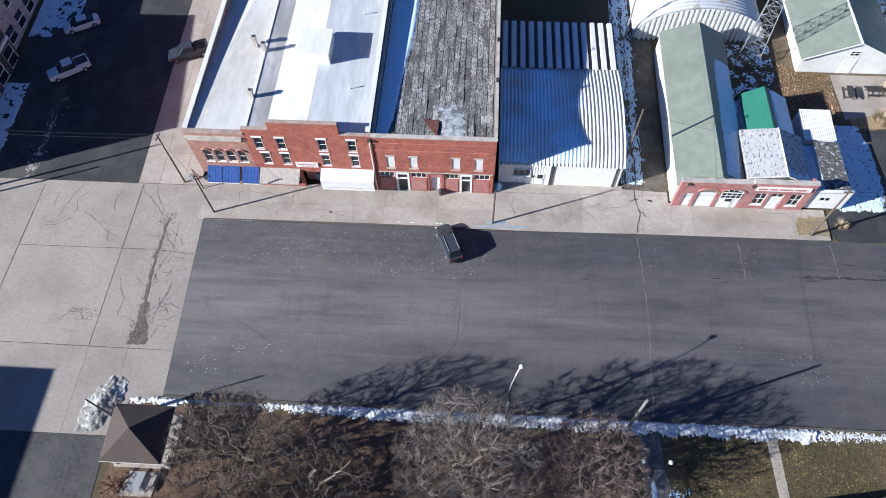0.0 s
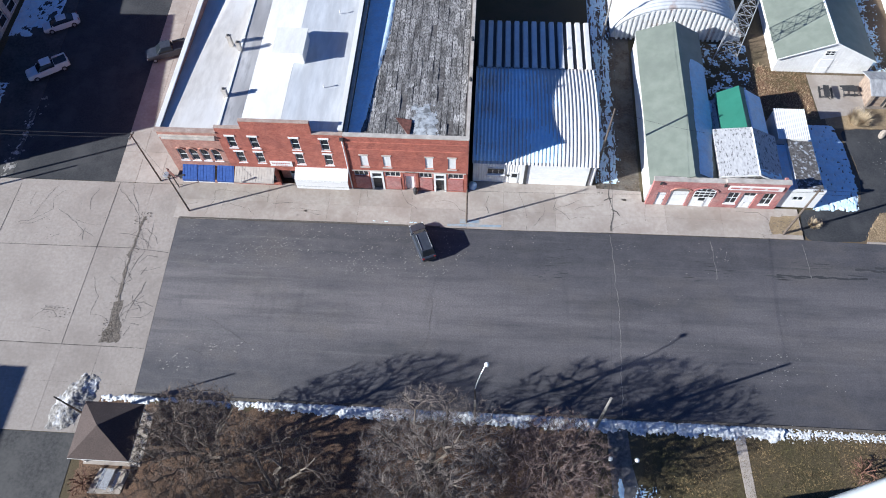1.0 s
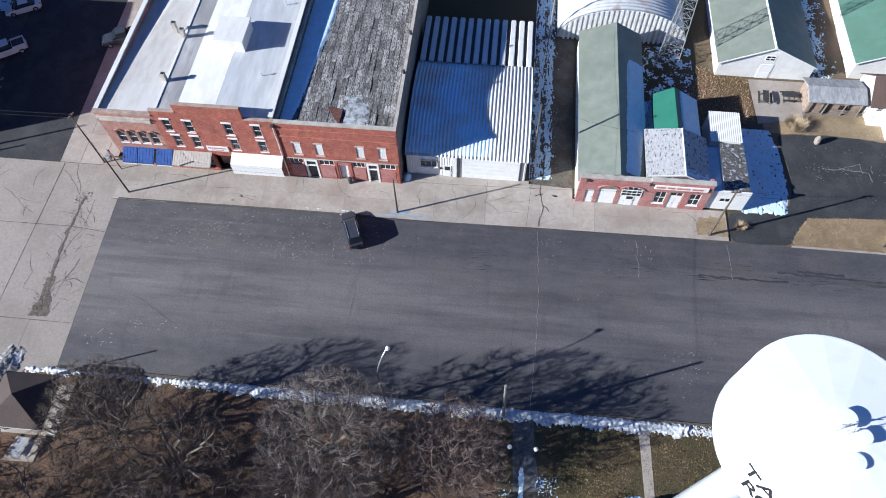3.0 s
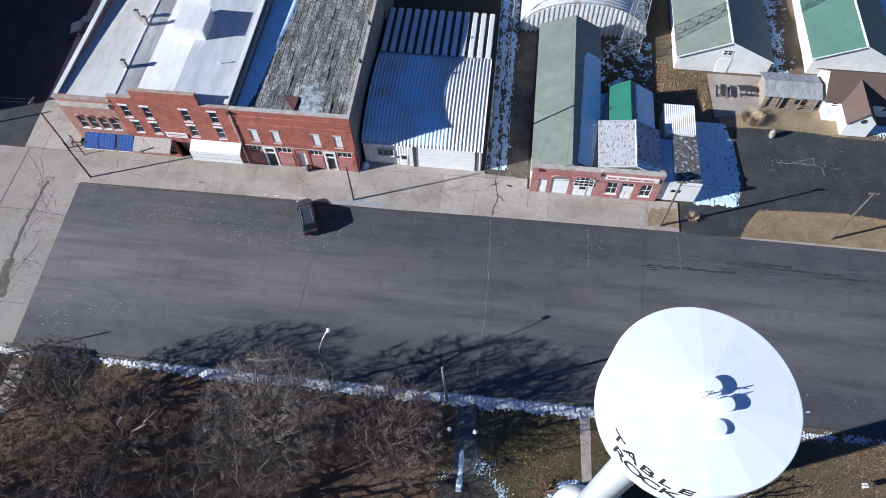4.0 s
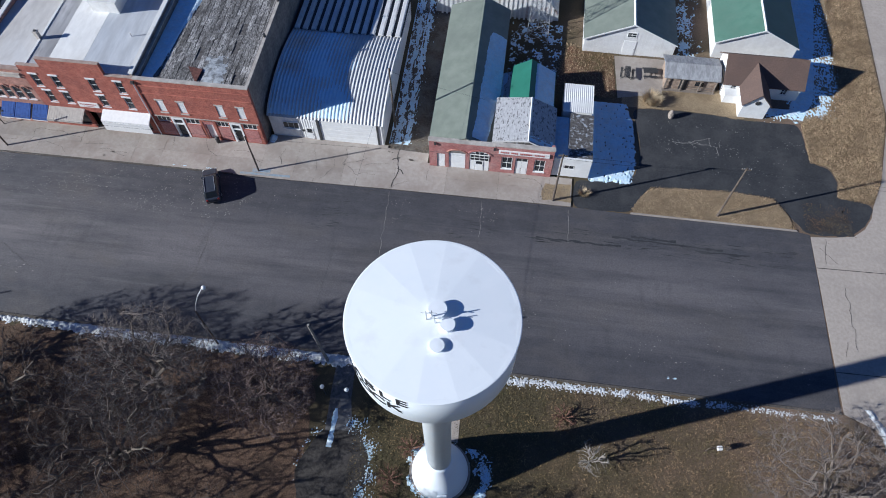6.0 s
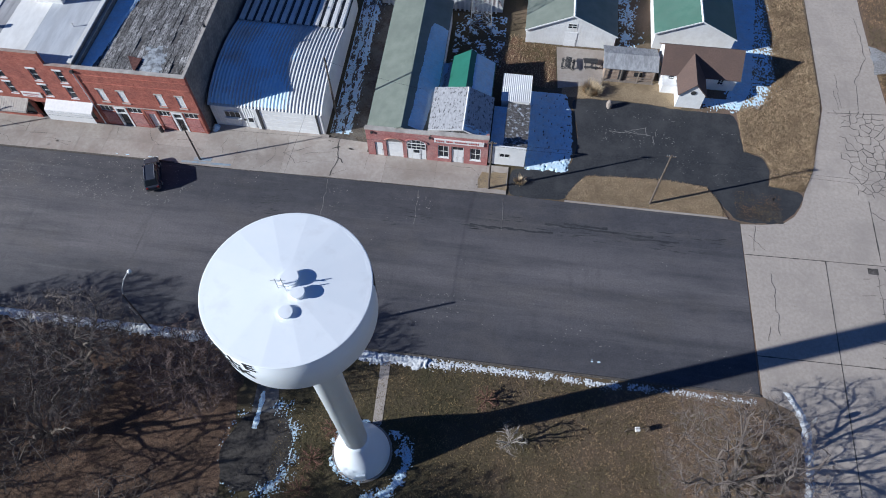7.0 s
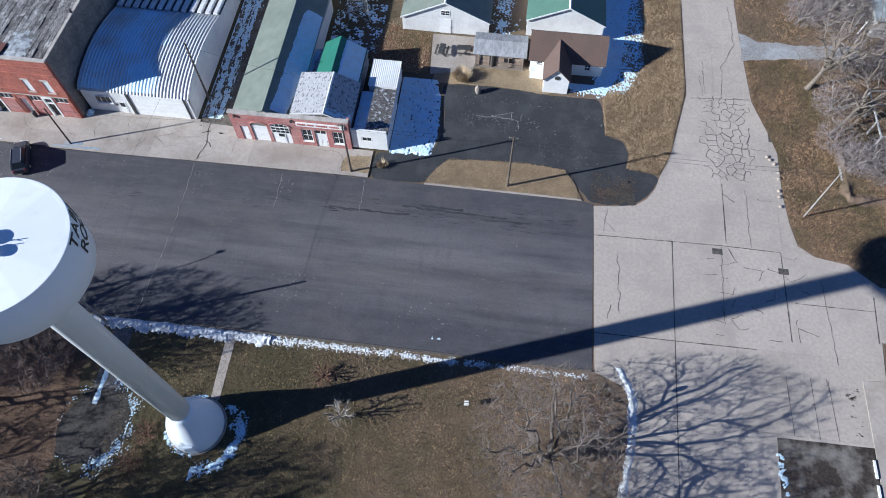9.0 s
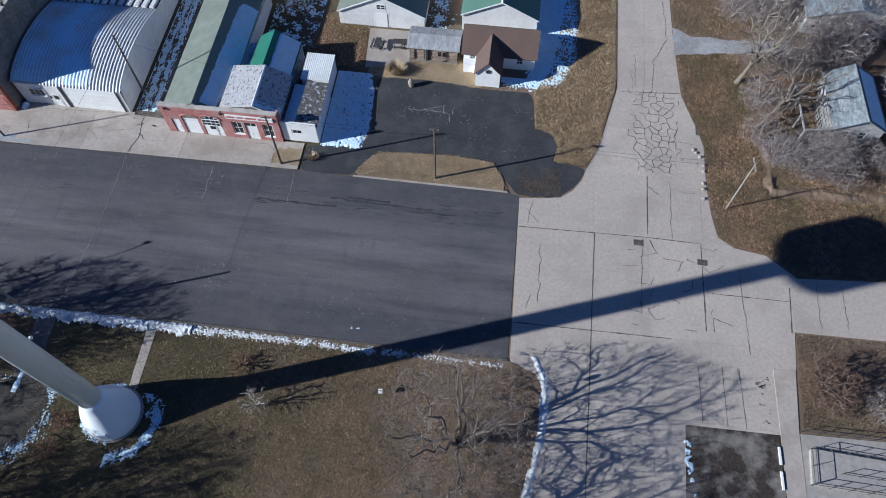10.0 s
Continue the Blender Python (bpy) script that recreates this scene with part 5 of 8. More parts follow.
def west_block():
    """Tall building across the side street, mostly in its own shade."""
    th = thing("brick_block", -46.0, 24.0, 0.0, 0, "tall dark brick block with pale trim and tall windows", "building")
    holes = []
    for i in range(6):
        holes += [(1.2 + i * 3.2, 5.6, 2.6 + i * 3.2, 8.2), (1.2 + i * 3.2, 0.8, 3.4 + i * 3.2, 3.4)]
    bm = facade(B(), 19.6, 11.0, 0.4, holes)
    bm.transform(Matrix.Translation((16.0, 0, 0)) @ Matrix.Rotation(radians(90), 4, 'Z'))
    # this side gets a darker brick than the rest, deepening its shade
    part("wall", bm, "brick_shade", th, "brick street wall darkened for its shade")
    each("wall", [(0, 0, 0, 15.58, 0.4, 11.0), (0, 0.41, 0, 0.4, 19.6, 11.0), (0.41, 19.2, 0, 15.58, 19.6, 11.0)], "brick_side", th)
    part("roof", boxes((0.41, 0.41, 10.3, 15.58, 19.19, 10.5)), "tar", th)
    part("coping", boxes((15.5, 0, 11.0, 16.15, 19.6, 11.15)), "white_trim", th)
    fr = []
    for a, b, c, d in holes:
        fr += [(15.8, a, b, 15.95, a + 0.1, d), (15.8, c - 0.1, b, 15.95, c, d), (15.8, a + 0.1, d - 0.1, 15.95, c - 0.1, d), (15.8, a + 0.1, b, 15.95, c - 0.1, b + 0.1), (15.8, a + 0.1, (b + d) / 2 - 0.04, 15.95, c - 0.1, (b + d) / 2 + 0.04)]
        w = part("window", boxes(*fr[-5:]), "white_trim", th)
        part("pane", boxes((15.84, a + 0.05, b + 0.05, 15.87, c - 0.05, d - 0.05)), "glass", w)
    each("cornice", [(16.01, 0, 9.2, 16.4, 19.6, 9.5), (16.01, 0, 4.0, 16.3, 19.6, 4.4)], "white_trim", th, "pale painted cornice")
    th = thing("shop_block", -46.0, 43.7, 0.9, 0, "two-storey pale rendered building with dark windows", "building")
    holes = []
    for i in range(5):
        holes += [(1.0 + i * 3.0, 4.0, 2.2 + i * 3.0, 6.2), (1.0 + i * 3.0, 0.6, 3.0 + i * 3.0, 2.8)]
    bm = facade(B(), 16.0, 7.2, 0.4, holes)
    bm.transform(Matrix.Translation((15.2, 0, 0)) @ Matrix.Rotation(radians(90), 4, 'Z'))
    part("wall", bm, "old_siding", th, "pale rendered street wall")
    each("wall", [(0, 15.6, 0, 14.79, 16.0, 7.2), (0, 0, 0, 0.4, 15.59, 7.2)], "old_siding", th)
    part("roof", boxes((0.41, 0.0, 6.6, 14.79, 15.59, 6.8)), "tar", th)
    for a, b, c, d in holes:
        w = part("window", boxes((14.95, a, b, 15.1, a + 0.09, d), (14.95, c - 0.09, b, 15.1, c, d), (14.95, a + 0.09, d - 0.09, 15.1, c - 0.09, d), (14.95, a + 0.09, b, 15.1, c - 0.09, b + 0.09), (14.95, a + 0.09, (b + d) / 2 - 0.04, 15.1, c - 0.09, (b + d) / 2 + 0.04)), "white_trim", th)
        part("pane", boxes((15.0, a + 0.05, b + 0.05, 15.03, c - 0.05, d - 0.05)), "glass", w)
    th = thing("corner_block", -60.0, -36.6, 0.0, 0, "plain two-storey brick block across the crossing", "building")
    each("wall", [(0, 0, 0, 27.0, 0.4, 10.0), (0, 29.6, 0, 27.0, 30.0, 10.0), (0, 0.41, 0, 0.4, 29.59, 10.0), (26.6, 0.41, 0, 27.0, 29.59, 10.0)], "brick_side", th)
    part("roof", boxes((0.41, 0.41, 9.3, 26.59, 29.59, 9.5)), "tar", th)


west_block()


# ---- water tower ----
def water_tower():
    th = thing("water_tower", 59.14, -10.85, 0.0, 0, "white single-pedestal water tower with black lettering", "water tower")
    R, zb, zt = 4.34, 31.8, 35.0
    ox, oy = 0.12, 0.05
    tank = part("tank", lathe([(1.25, zb - 0.9), (2.4, zb - 0.62), (3.7, zb - 0.2), (R - 0.1, zb), (R, zb + 0.12), (R, zt - 0.04), (R - 0.04, zt)], 128), "tank_white", th, "white cylindrical tank", smooth=False)
    tank.data.polygons.foreach_set("use_smooth", [len(f.vertices) == 4 and abs(f.normal.z) < 0.5 for f in tank.data.polygons])
    tank.matrix_basis = pose(ox, oy, 0)
    # roof of flat gores inside a round rim
    bm = B()
    k = 14
    ap = bm.verts.new((0, 0, zt + 0.33))
    seam = [bm.verts.new(((R - 0.03) * math.cos(2 * math.pi * i / k), (R - 0.03) * math.sin(2 * math.pi * i / k), zt + 0.004)) for i in range(k)]
    for i in range(k):
        bm.faces.new((seam[i], seam[(i + 1) % k], ap))
    roof = part("roof", bm, "tank_roof", th, "low white roof of flat gores with faint stains")
    roof.matrix_basis = pose(ox, oy, 0, 0, 0, 11)
    lip = part("rim", lathe([(R - 0.2, zt - 0.06), (R + 0.02, zt - 0.06), (R + 0.02, zt - 0.015), (R - 0.02, zt + 0.0), (R - 0.2, zt + 0.012)], 128), "tank_roof", th)
    lip.matrix_basis = pose(ox, oy, 0)
    part("pedestal", lathe([(1.06, 5.4), (1.06, zb - 1.2), (1.3, zb - 0.85)], 64), "tank_white", th, "slim white pedestal", smooth=True)
    part("bell", lathe([(2.66, -0.1), (2.62, 0.5), (2.5, 1.3), (2.24, 2.3), (1.86, 3.3), (1.5, 4.1), (1.22, 4.8), (1.08, 5.4)], 64), "tank_white", th, "flared white base", smooth=True)
    part("footing", lathe([(2.86, -0.2), (2.86, 0.1), (2.8, 0.14), (2.0, 0.14)], 48), "pavement", th, "round concrete footing")
    d = part("door", boxes((-0.42, -2.68, 0.2, 0.42, -2.5, 2.1), bev=0.01), "tank_white", th)
    d.matrix_basis = pose(0, 0, 0, 0, 0, 12)
    # roof hatches: shallow turned covers
    for a, b, r, hh in ((0.22, 0.22, 0.46, 0.26), (0.8, -0.5, 0.36, 0.3), (0.42, -1.55, 0.36, 0.16)):
        z = zt + 0.33 * (1 - math.hypot(a, b) / R)
        h_ = part("roof_hatch", lathe([(r * 0.9, z - 0.2), (r * 0.9, z + hh * 0.8), (r, z + hh * 0.8), (r, z + hh), (r * 0.05, z + hh + 0.01)], 32), "tank_roof", th, "round white roof hatch")
        h_.matrix_basis = pose(a + ox, b + oy, 0)
    for a, b, hh in ((-0.25, -0.3, 0.75), (0.0, -0.2, 0.65), (0.18, -0.42, 0.55)):
        bm = tube(B(), (a, b, zt + 0.2), (a, b, zt + 0.5 + hh), 0.025, k=6)
        tube(bm, (a - 0.25, b, zt + 0.3 + hh), (a + 0.25, b, zt + 0.3 + hh), 0.015, k=6)
        part("antenna", bm, "steel", th, "thin metal antenna").matrix_basis = pose(ox, oy, 0)
    # painted town name, twice
    for centre in (-125.4, 37.3):
        for text, zz, size in (("TABLE", 34.08, 1.0), ("ROCK", 32.98, 1.0)):
            n = len(text)
            for i, ch in enumerate(text):
                cu = bpy.data.curves.new("letter", 'FONT')
                cu.body, cu.size, cu.align_x, cu.extrude, cu.offset = ch, 1.16, 'CENTER', 0.012, 0.004
                tmp = bpy.data.objects.new("letter", cu)
                me = bpy.data.meshes.new_from_object(tmp)
                bpy.data.objects.remove(tmp)
                me.materials.clear()
                me.materials.append(M["black_paint"])
                ob = new("letter", me)
                ob.parent = th
                ang = centre + (i - (n - 1) / 2) * 11.7
                a = radians(ang)
                ob.matrix_basis = Matrix.Translation(((R + 0.02) * math.cos(a) + ox, (R + 0.02) * math.sin(a) + oy, zz)) @ Euler((radians(90), 0, a + radians(90))).to_matrix().to_4x4() @ Matrix.Diagonal((1.18, 1.0, 1.0, 1.0))


water_tower()


# ---- trees ----
def tree_mesh(h, R, seed, trunk_r=0.2, limbs=7, lean=(0.0, 0.0), low=0.14, boughs=60, branches=520, shoots=5200, base=0.2, thin=1.0, squash=1.0):
    """Verts and faces of trunk and crown of a bare tree: limbs from a short bole, and boughs, branches and shoots
    that each grow out of the nearest wood inside them until the crown is filled."""
    rnd = random.Random(seed)
    parts = {"trunk": ([], []), "crown": ([], [])}
    tl = h * low
    top_of = lambda z: Vector((lean[0] * z, lean[1] * z, z))

    def seg(which, p, q, r0, r1, k):
        vs, fs = parts[which]
        d = q - p
        if d.length < 1e-5:
            return
        d.normalize()
        u = d.orthogonal().normalized()
        w = d.cross(u)
        b = len(vs)
        for c, r in ((p, r0), (q, r1)):
            for i in range(k):
                a_ = 2 * math.pi * i / k
                v = c + u * (r * math.cos(a_)) + w * (r * math.sin(a_))
                vs.append((v.x, v.y, v.z))
        for i in range(k):
            fs.append((b + i, b + (i + 1) % k, b + k + (i + 1) % k, b + k + i))

    nodes, dirs, rads = [], [], []

    def grow(which, p, d, q, r0, r1, n, k, wob):
        """A bent shoot from p, leaving along d and ending at q; leaves nodes behind it."""
        ln = (q - p).length
        c = p + d * (ln * 0.45)
        last = p
        for i in range(1, n + 1):
            t = i / n
            v = p * (1 - t) ** 2 + c * (2 * t * (1 - t)) + q * t * t
            if i < n:
                v = v + Vector((rnd.gauss(0, wob), rnd.gauss(0, wob), rnd.gauss(0, wob))) * ln
            ra, rb = r0 + (r1 - r0) * (i - 1) / n, r0 + (r1 - r0) * t
            seg(which, last, v, ra, rb, k)
            nodes.append(tuple(v))
            dirs.append((v - last).normalized())
            rads.append(rb)
            last = v

    def target(lo, hi):
        """A point of the crown, between two shares of its radius."""
        while True:
            v = Vector((rnd.gauss(0, 1), rnd.gauss(0, 1), rnd.gauss(0, 1)))
            if v.length < 1e-3:
                continue
            v.normalize()
            v *= rnd.uniform(lo ** 3, hi ** 3) ** (1 / 3)
            lump = 1.0 + 0.22 * noise.noise(v.normalized() * 1.7 + Vector((seed * 0.37, 0, 0)))
            z = h * (base + (1 - base) * (0.42 + 0.58 * v.z * lump if v.z > 0 else 0.42 + 0.42 * v.z))
            o = top_of(z)
            return Vector((o.x + v.x * R * lump, o.y + v.y * R * lump * squash, z))

    # bole
    p, r = Vector((0, 0, -0.1)), trunk_r
    for i in range(3):
        q = top_of(tl * (i + 1) / 3) + Vector((rnd.gauss(0, 0.03), rnd.gauss(0, 0.03), 0)) * h * 0.1
        seg("trunk", p, q, r * (1.3 if i == 0 else 1), r * 0.93, 9)
        p, r = q, r * 0.93
    fork = p
    a0 = rnd.uniform(0, 6.28)
    for i in range(limbs):
        az = a0 + 2.399 * i + rnd.gauss(0, 0.2)
        el = (0.15, 0.5, 0.28, 0.85, 0.4, 0.62, 0.2, 1.1, 0.7)[i % 9] * 1.15
        z = h * (base + (1 - base) * (0.4 + 0.5 * math.sin(el)))
        rr = R * 0.82 * math.cos(el)
        o = top_of(z)
        q = Vector((o.x + rr * math.cos(az), o.y + rr * math.sin(az) * squash, z))
        d = (Vector((math.cos(az), math.sin(az), 0)) * 0.5 + Vector((lean[0], lean[1], 1))).normalized()
        grow("trunk", fork - Vector((0, 0, tl * rnd.uniform(0, 0.35))), d, q, trunk_r * rnd.uniform(0.55, 0.78), 0.06, 8, 6, 0.03)

    def nearest(goals, slack):
        """For each goal the nearest node that lies further in than the goal itself."""
        arr, gv, fv = np.array(nodes), np.array(goals), np.array(fork)
        reach = np.linalg.norm(arr - fv, axis=1)
        limit = np.linalg.norm(gv - fv, axis=1) * slack
        d2 = (gv ** 2).sum(1)[:, None] + (arr ** 2).sum(1)[None, :] - 2 * gv @ arr.T
        d2 += np.where(reach[None, :] > limit[:, None], 2500.0, 0.0)
        best = d2.argmin(1)
        return [(int(k), d2[m, k] < 1600) for m, k in enumerate(best)]

    def sprout(count, lo, hi, which, size, k, n, wob, end):
        for start in range(0, count, 40):
            goals = [target(lo, hi) for _ in range(min(40, count - start))]
            for q, (m, good) in zip(goals, nearest(goals, 0.93)):
                if good:
                    pm = Vector(nodes[m])
                    d = (dirs[m] + (q - pm).normalized() * 0.8).normalized()
                    grow(which, pm, d, q, max(min(rads[m] * 0.7, size), end), end, n, k, wob)

    sprout(boughs, 0.45, 0.97, "crown", 0.085, 5, 4, 0.03, 0.026 * thin ** 0.5)
    sprout(branches, 0.3, 1.0, "crown", 0.03, 4, 3, 0.04, 0.011 * thin ** 0.5)
    # shoots at the ends, each from the nearest branch inside it
    vs, fs = parts["crown"]
    rr = 0.0085 * thin
    for start in range(0, shoots, 400):
        goals = [target(0.25, 1.07) for _ in range(min(400, shoots - start))]
        for q, (m, good) in zip(goals, nearest(goals, 0.97)):
            if not good:
                continue
            pm = Vector(nodes[m])
            d = q - pm
            if d.length > 1.5:
                q = pm + d * (1.5 / d.length)
            d.normalize()
            u = d.orthogonal().normalized()
            w = d.cross(u)
            b = len(vs)
            for a_ in (0.0, 2.1, 4.2):
                v = pm + u * (rr * math.cos(a_)) + w * (rr * math.sin(a_))
                vs.append((v.x, v.y, v.z))
            vs.append((q.x, q.y, q.z + 0.05))
            fs.extend(((b, b + 1, b + 3), (b + 1, b + 2, b + 3), (b + 2, b, b + 3)))
    return parts


def tree(name, x, y, mesh, bark, twig, label, category="tree", group="", rz=0.0):
    th = thing(name, x, y, G(y), rz, label, category, group)
    part("trunk", mesh["trunk"], bark, th)
    part("crown", mesh["crown"], twig, th)
    return th


PARK = "bare trees in the park"
kinds = [tree_mesh(11.2, 5.4, 11, 0.27, 8, boughs=90, branches=1000, shoots=15000, thin=1.45, base=0.13, low=0.16),
         tree_mesh(10.5, 6.4, 23, 0.26, 8, boughs=70, branches=600, shoots=5500, thin=1.15, base=0.14, low=0.15),
         tree_mesh(9.4, 4.9, 37, 0.16, 9, boughs=100, branches=900, shoots=9000, thin=1.6, base=0.08, low=0.1)]
t0 = tree("park_tree", 10.4, -6.6, kinds[0], "bark_tan", "twig", "bare grey-brown park tree with spreading crown", "tree", PARK)
t1 = tree("park_tree", 17.2, -9.6, kinds[1], "bark_tan", "twig", "bare grey-brown park tree with spreading crown", "tree", PARK)
t2 = tree("park_tree", 42.0, -6.2, kinds[2], "bark", "twig_mauve", "low bare park tree with dense reddish-grey twigs", "tree", PARK)
pale = tree("park_tree", 31.0, -6.7, tree_mesh(12.4, 6.4, 51, 0.28, 8, boughs=90, branches=1050, shoots=15500, thin=1.45, base=0.13, low=0.15), "bark_tan", "twig_grey", "bare park tree with pale twiggy crown", "tree", PARK)
for src, spots in ((t0, ((0.5, -17.5, 200), (48.0, -22.5, 15))), (t1, ((29.4, -13.4, 70), (7.0, -16.0, 130), (28.0, -23.0, 250), (13.0, -23.0, 30), (41.0, -22.5, 190))), (t2, ((16.5, -16.0, 220),))):
    for x, y, r in spots:
        copy_thing(src, pose(x, y, 0.0, 0, 0, r))
corner_tree = tree("corner_tree", 93.0, -9.6, tree_mesh(12.0, 7.4, 71, 0.27, 9, low=0.1, boughs=110, branches=850, shoots=9500, thin=1.2, base=0.08), "bark", "twig_grey", "large bare tree with wide grey-brown crown on dry grass")
copy_thing(corner_tree, pose(80.0, -27.5, 0, 0, 0, 140))
copy_thing(corner_tree, pose(92.5, -20.5, 0, 0, 0, 250))
tree("sapling", 72.9, -8.3, tree_mesh(3.6, 1.7, 83, 0.06, 6, boughs=16, branches=60, shoots=160, thin=1.2, base=0.1, low=0.12), "bark_pale", "bark_pale", "small pale sapling standing on the dry lawn")
tree("corner_shrub", 128.6, 0.2, tree_mesh(3.6, 3.1, 97, 0.09, 9, boughs=60, branches=500, shoots=6000, low=0.05, base=0.02, thin=1.4), "bark", "twig_brown", "round bare brown shrub beside the pavement", "shrub")
tree("leaning_tree", 123.6, 40.6, tree_mesh(11.0, 5.2, 105, 0.3, 8, lean=(0.3, 0.2), low=0.3, boughs=40, branches=260, shoots=1700, base=0.25, thin=1.2), "bark_tan", "twig_tan", "pale-barked leaning tree with bare crown")
tree("leaning_tree", 125.5, 33.5, tree_mesh(7.5, 5.6, 111, 0.2, 8, lean=(0.8, 0.7), low=0.35, boughs=34, branches=200, shoots=1200, base=0.2, thin=1.2), "bark_tan", "twig_tan", "pale trunk leaning far over the scrub")
scrub = [tree("scrub_tree", 143.5, 39.0, tree_mesh(4.6, 3.8, 121, 0.1, 9, boughs=50, branches=360, shoots=3500, low=0.06, base=0.04, thin=1.2), "bark_tan", "twig_scrub", "dense bare mauve-grey scrub", "shrub", "scrub beside the old house"),
         tree("scrub_tree", 128.5, 44.0, tree_mesh(6.2, 4.4, 133, 0.12, 9, boughs=50, branches=360, shoots=3500, low=0.1, base=0.05, thin=1.2), "bark_pale", "twig_scrub", "dense bare mauve-grey scrub", "shrub", "scrub beside the old house")]
rs = random.Random(5)
for i in range(46):
    x, y = (rs.uniform(123.8, 147.0), rs.uniform(27.5, 56.0)) if i < 36 else (rs.uniform(129.5, 141.0), rs.uniform(26.5, 31.5))
    if (129.2 < x < 140.6 and 31.8 < y < 42.6) or (x < 131 and 44 < y < 50.5):
        continue
    copy_thing(scrub[i % 2], pose(x, y, G(y), 0, 0, rs.uniform(0, 360)) @ Matrix.Scale(rs.uniform(0.6, 1.0) * (1.0 if y > 42 else 0.72), 4))
for x, y, r in ((134.0, -1.0, 77),):
    copy_thing(scrub[0], pose(x, y, G(y), 0, 0, r) @ Matrix.Scale(0.55, 4))


sh = tree("low_shrub", -1.4, -9.4, tree_mesh(1.4, 1.4, 151, 0.04, 9, boughs=20, branches=90, shoots=500, low=0.04, base=0.02), "twig_red", "twig_red", "low russet shrub beside the shelter", "shrub", "low russet shrubs")
for x, y, r in ((-1.7, -12.0, 50), (1.0, -12.5, 100), (-1.2, -14.5, 200), (54.6, -12.2, 20), (56.2, -9.2, 60), (54.0, -15.0, 120), (70.4, -4.4, 10)):
    copy_thing(sh, pose(x, y, 0, 0, 0, r))


M["blade_pale"] = surf("pale_straw_blades", (0.4, 0.31, 0.2), (0.62, 0.5, 0.34), 1.5, 0.9, bump=0, island=0.25)


def grass_tuft(name, x, y, r, n, hgt, mat, seed, label):
    rnd = random.Random(seed)
    vs, fs = [], []
    for _ in range(n):
        a, q = rnd.uniform(0, 2 * math.pi), r * math.sqrt(rnd.random())
        px_, py_ = q * math.cos(a) * 0.5, q * math.sin(a) * 0.5
        tip = (px_ + r * 0.8 * math.cos(a) * rnd.random(), py_ + r * 0.8 * math.sin(a) * rnd.random(), hgt * rnd.uniform(0.5, 1.0))
        w = 0.03
        b = len(vs)
        vs += [(px_ - w * math.sin(a), py_ + w * math.cos(a), 0), (px_ + w * math.sin(a), py_ - w * math.cos(a), 0), tip]
        fs.append((b, b + 1, b + 2))
    th = part(name, (vs, fs), mat)
    th.matrix_basis = pose(x, y, G(y))
    return tagged(th, label, "grass")


grass_tuft("ornamental_grass", 79.6, 37.2, 1.5, 900, 1.4, "blade_pale", 3, "dry clump of tall straw-coloured ornamental grass")
grass_tuft("ornamental_grass", 71.6, 22.4, 0.9, 260, 0.8, "blade_pale", 9, "dry clump of tall straw-coloured ornamental grass")


def rough_grass(name, poly, count, h0, h1, mat, label, seed, density=None):
    """Tussocks of standing dry grass over a polygon, as one sheet of blades."""
    rnd = random.Random(seed)
    xs, ys = [p[0] for p in poly], [p[1] for p in poly]
    vs, fs = [], []
    made = 0
    while made < count:
        x, y = rnd.uniform(min(xs), max(xs)), rnd.uniform(min(ys), max(ys))
        odd = False
        for i in range(len(poly)):
            (xa, ya), (xb, yb) = poly[i], poly[(i + 1) % len(poly)]
            if (ya > y) != (yb > y) and x < (xb - xa) * (y - ya) / (yb - ya) + xa:
                odd = not odd
        if not odd:
            made += 1 if rnd.random() < 0.02 else 0
            continue
        made += 1
        z = G(y)
        a = rnd.uniform(0, 2 * math.pi)
        hh = rnd.uniform(h0, h1)
        w = rnd.uniform(0.018, 0.042)
        b = len(vs)
        dx, dy = math.cos(a), math.sin(a)
        lx, ly = rnd.gauss(0, 0.12), rnd.gauss(0, 0.12)
        vs += [(x - w * dx, y - w * dy, z), (x + w * dx, y + w * dy, z), (x + lx, y + ly, z + hh)]
        fs.append((b, b + 1, b + 2))
    ob = part(name, (vs, fs), mat)
    return tagged(ob, label, "grass", "", "stuff")


M["blade"] = surf("dry_blades", (0.088, 0.063, 0.028), (0.275, 0.195, 0.094), 1.5, 0.9, (0.055, 0.06, 0.018), 0.2, 0.75, 0, island=0.6)
tan_east(M["blade"], (1.55, 1.42, 1.7))
M["blade_brown"] = surf("brown_blades", (0.075, 0.058, 0.036), (0.22, 0.17, 0.108), 1.5, 0.9, (0.06, 0.04, 0.026), 0.3, 0.75, 0, island=0.5)
M["blade_straw"] = surf("straw_blades", (0.3, 0.212, 0.125), (0.58, 0.435, 0.275), 1.5, 0.9, (0.17, 0.118, 0.07), 0.4, 0.7, 0, island=0.34)
M["weeds"] = surf("dead_weeds", (0.08, 0.066, 0.053), (0.22, 0.19, 0.16), 7.0, 0.95, bump=0.5)
M["leaf"] = surf("fallen_leaves", (0.07, 0.042, 0.027), (0.29, 0.175, 0.108), 2.0, 0.9, (0.03, 0.02, 0.014), 0.22, 0.7, 0, island=0.45)
rough_grass("lawn_grass", [(50.5, -1.8), (97, -1.4), (100, -3), (100.4, -9), (98.8, -26), (50.5, -26)], 110000, 0.04, 0.15, "blade", "dry brown-green lawn grass", 21)
rough_grass("lawn_grass", [(46.0, -26), (98.8, -26), (98.6, -44), (40.5, -46), (44, -36)], 30000, 0.04, 0.15, "blade", "dry brown-green lawn grass", 31)
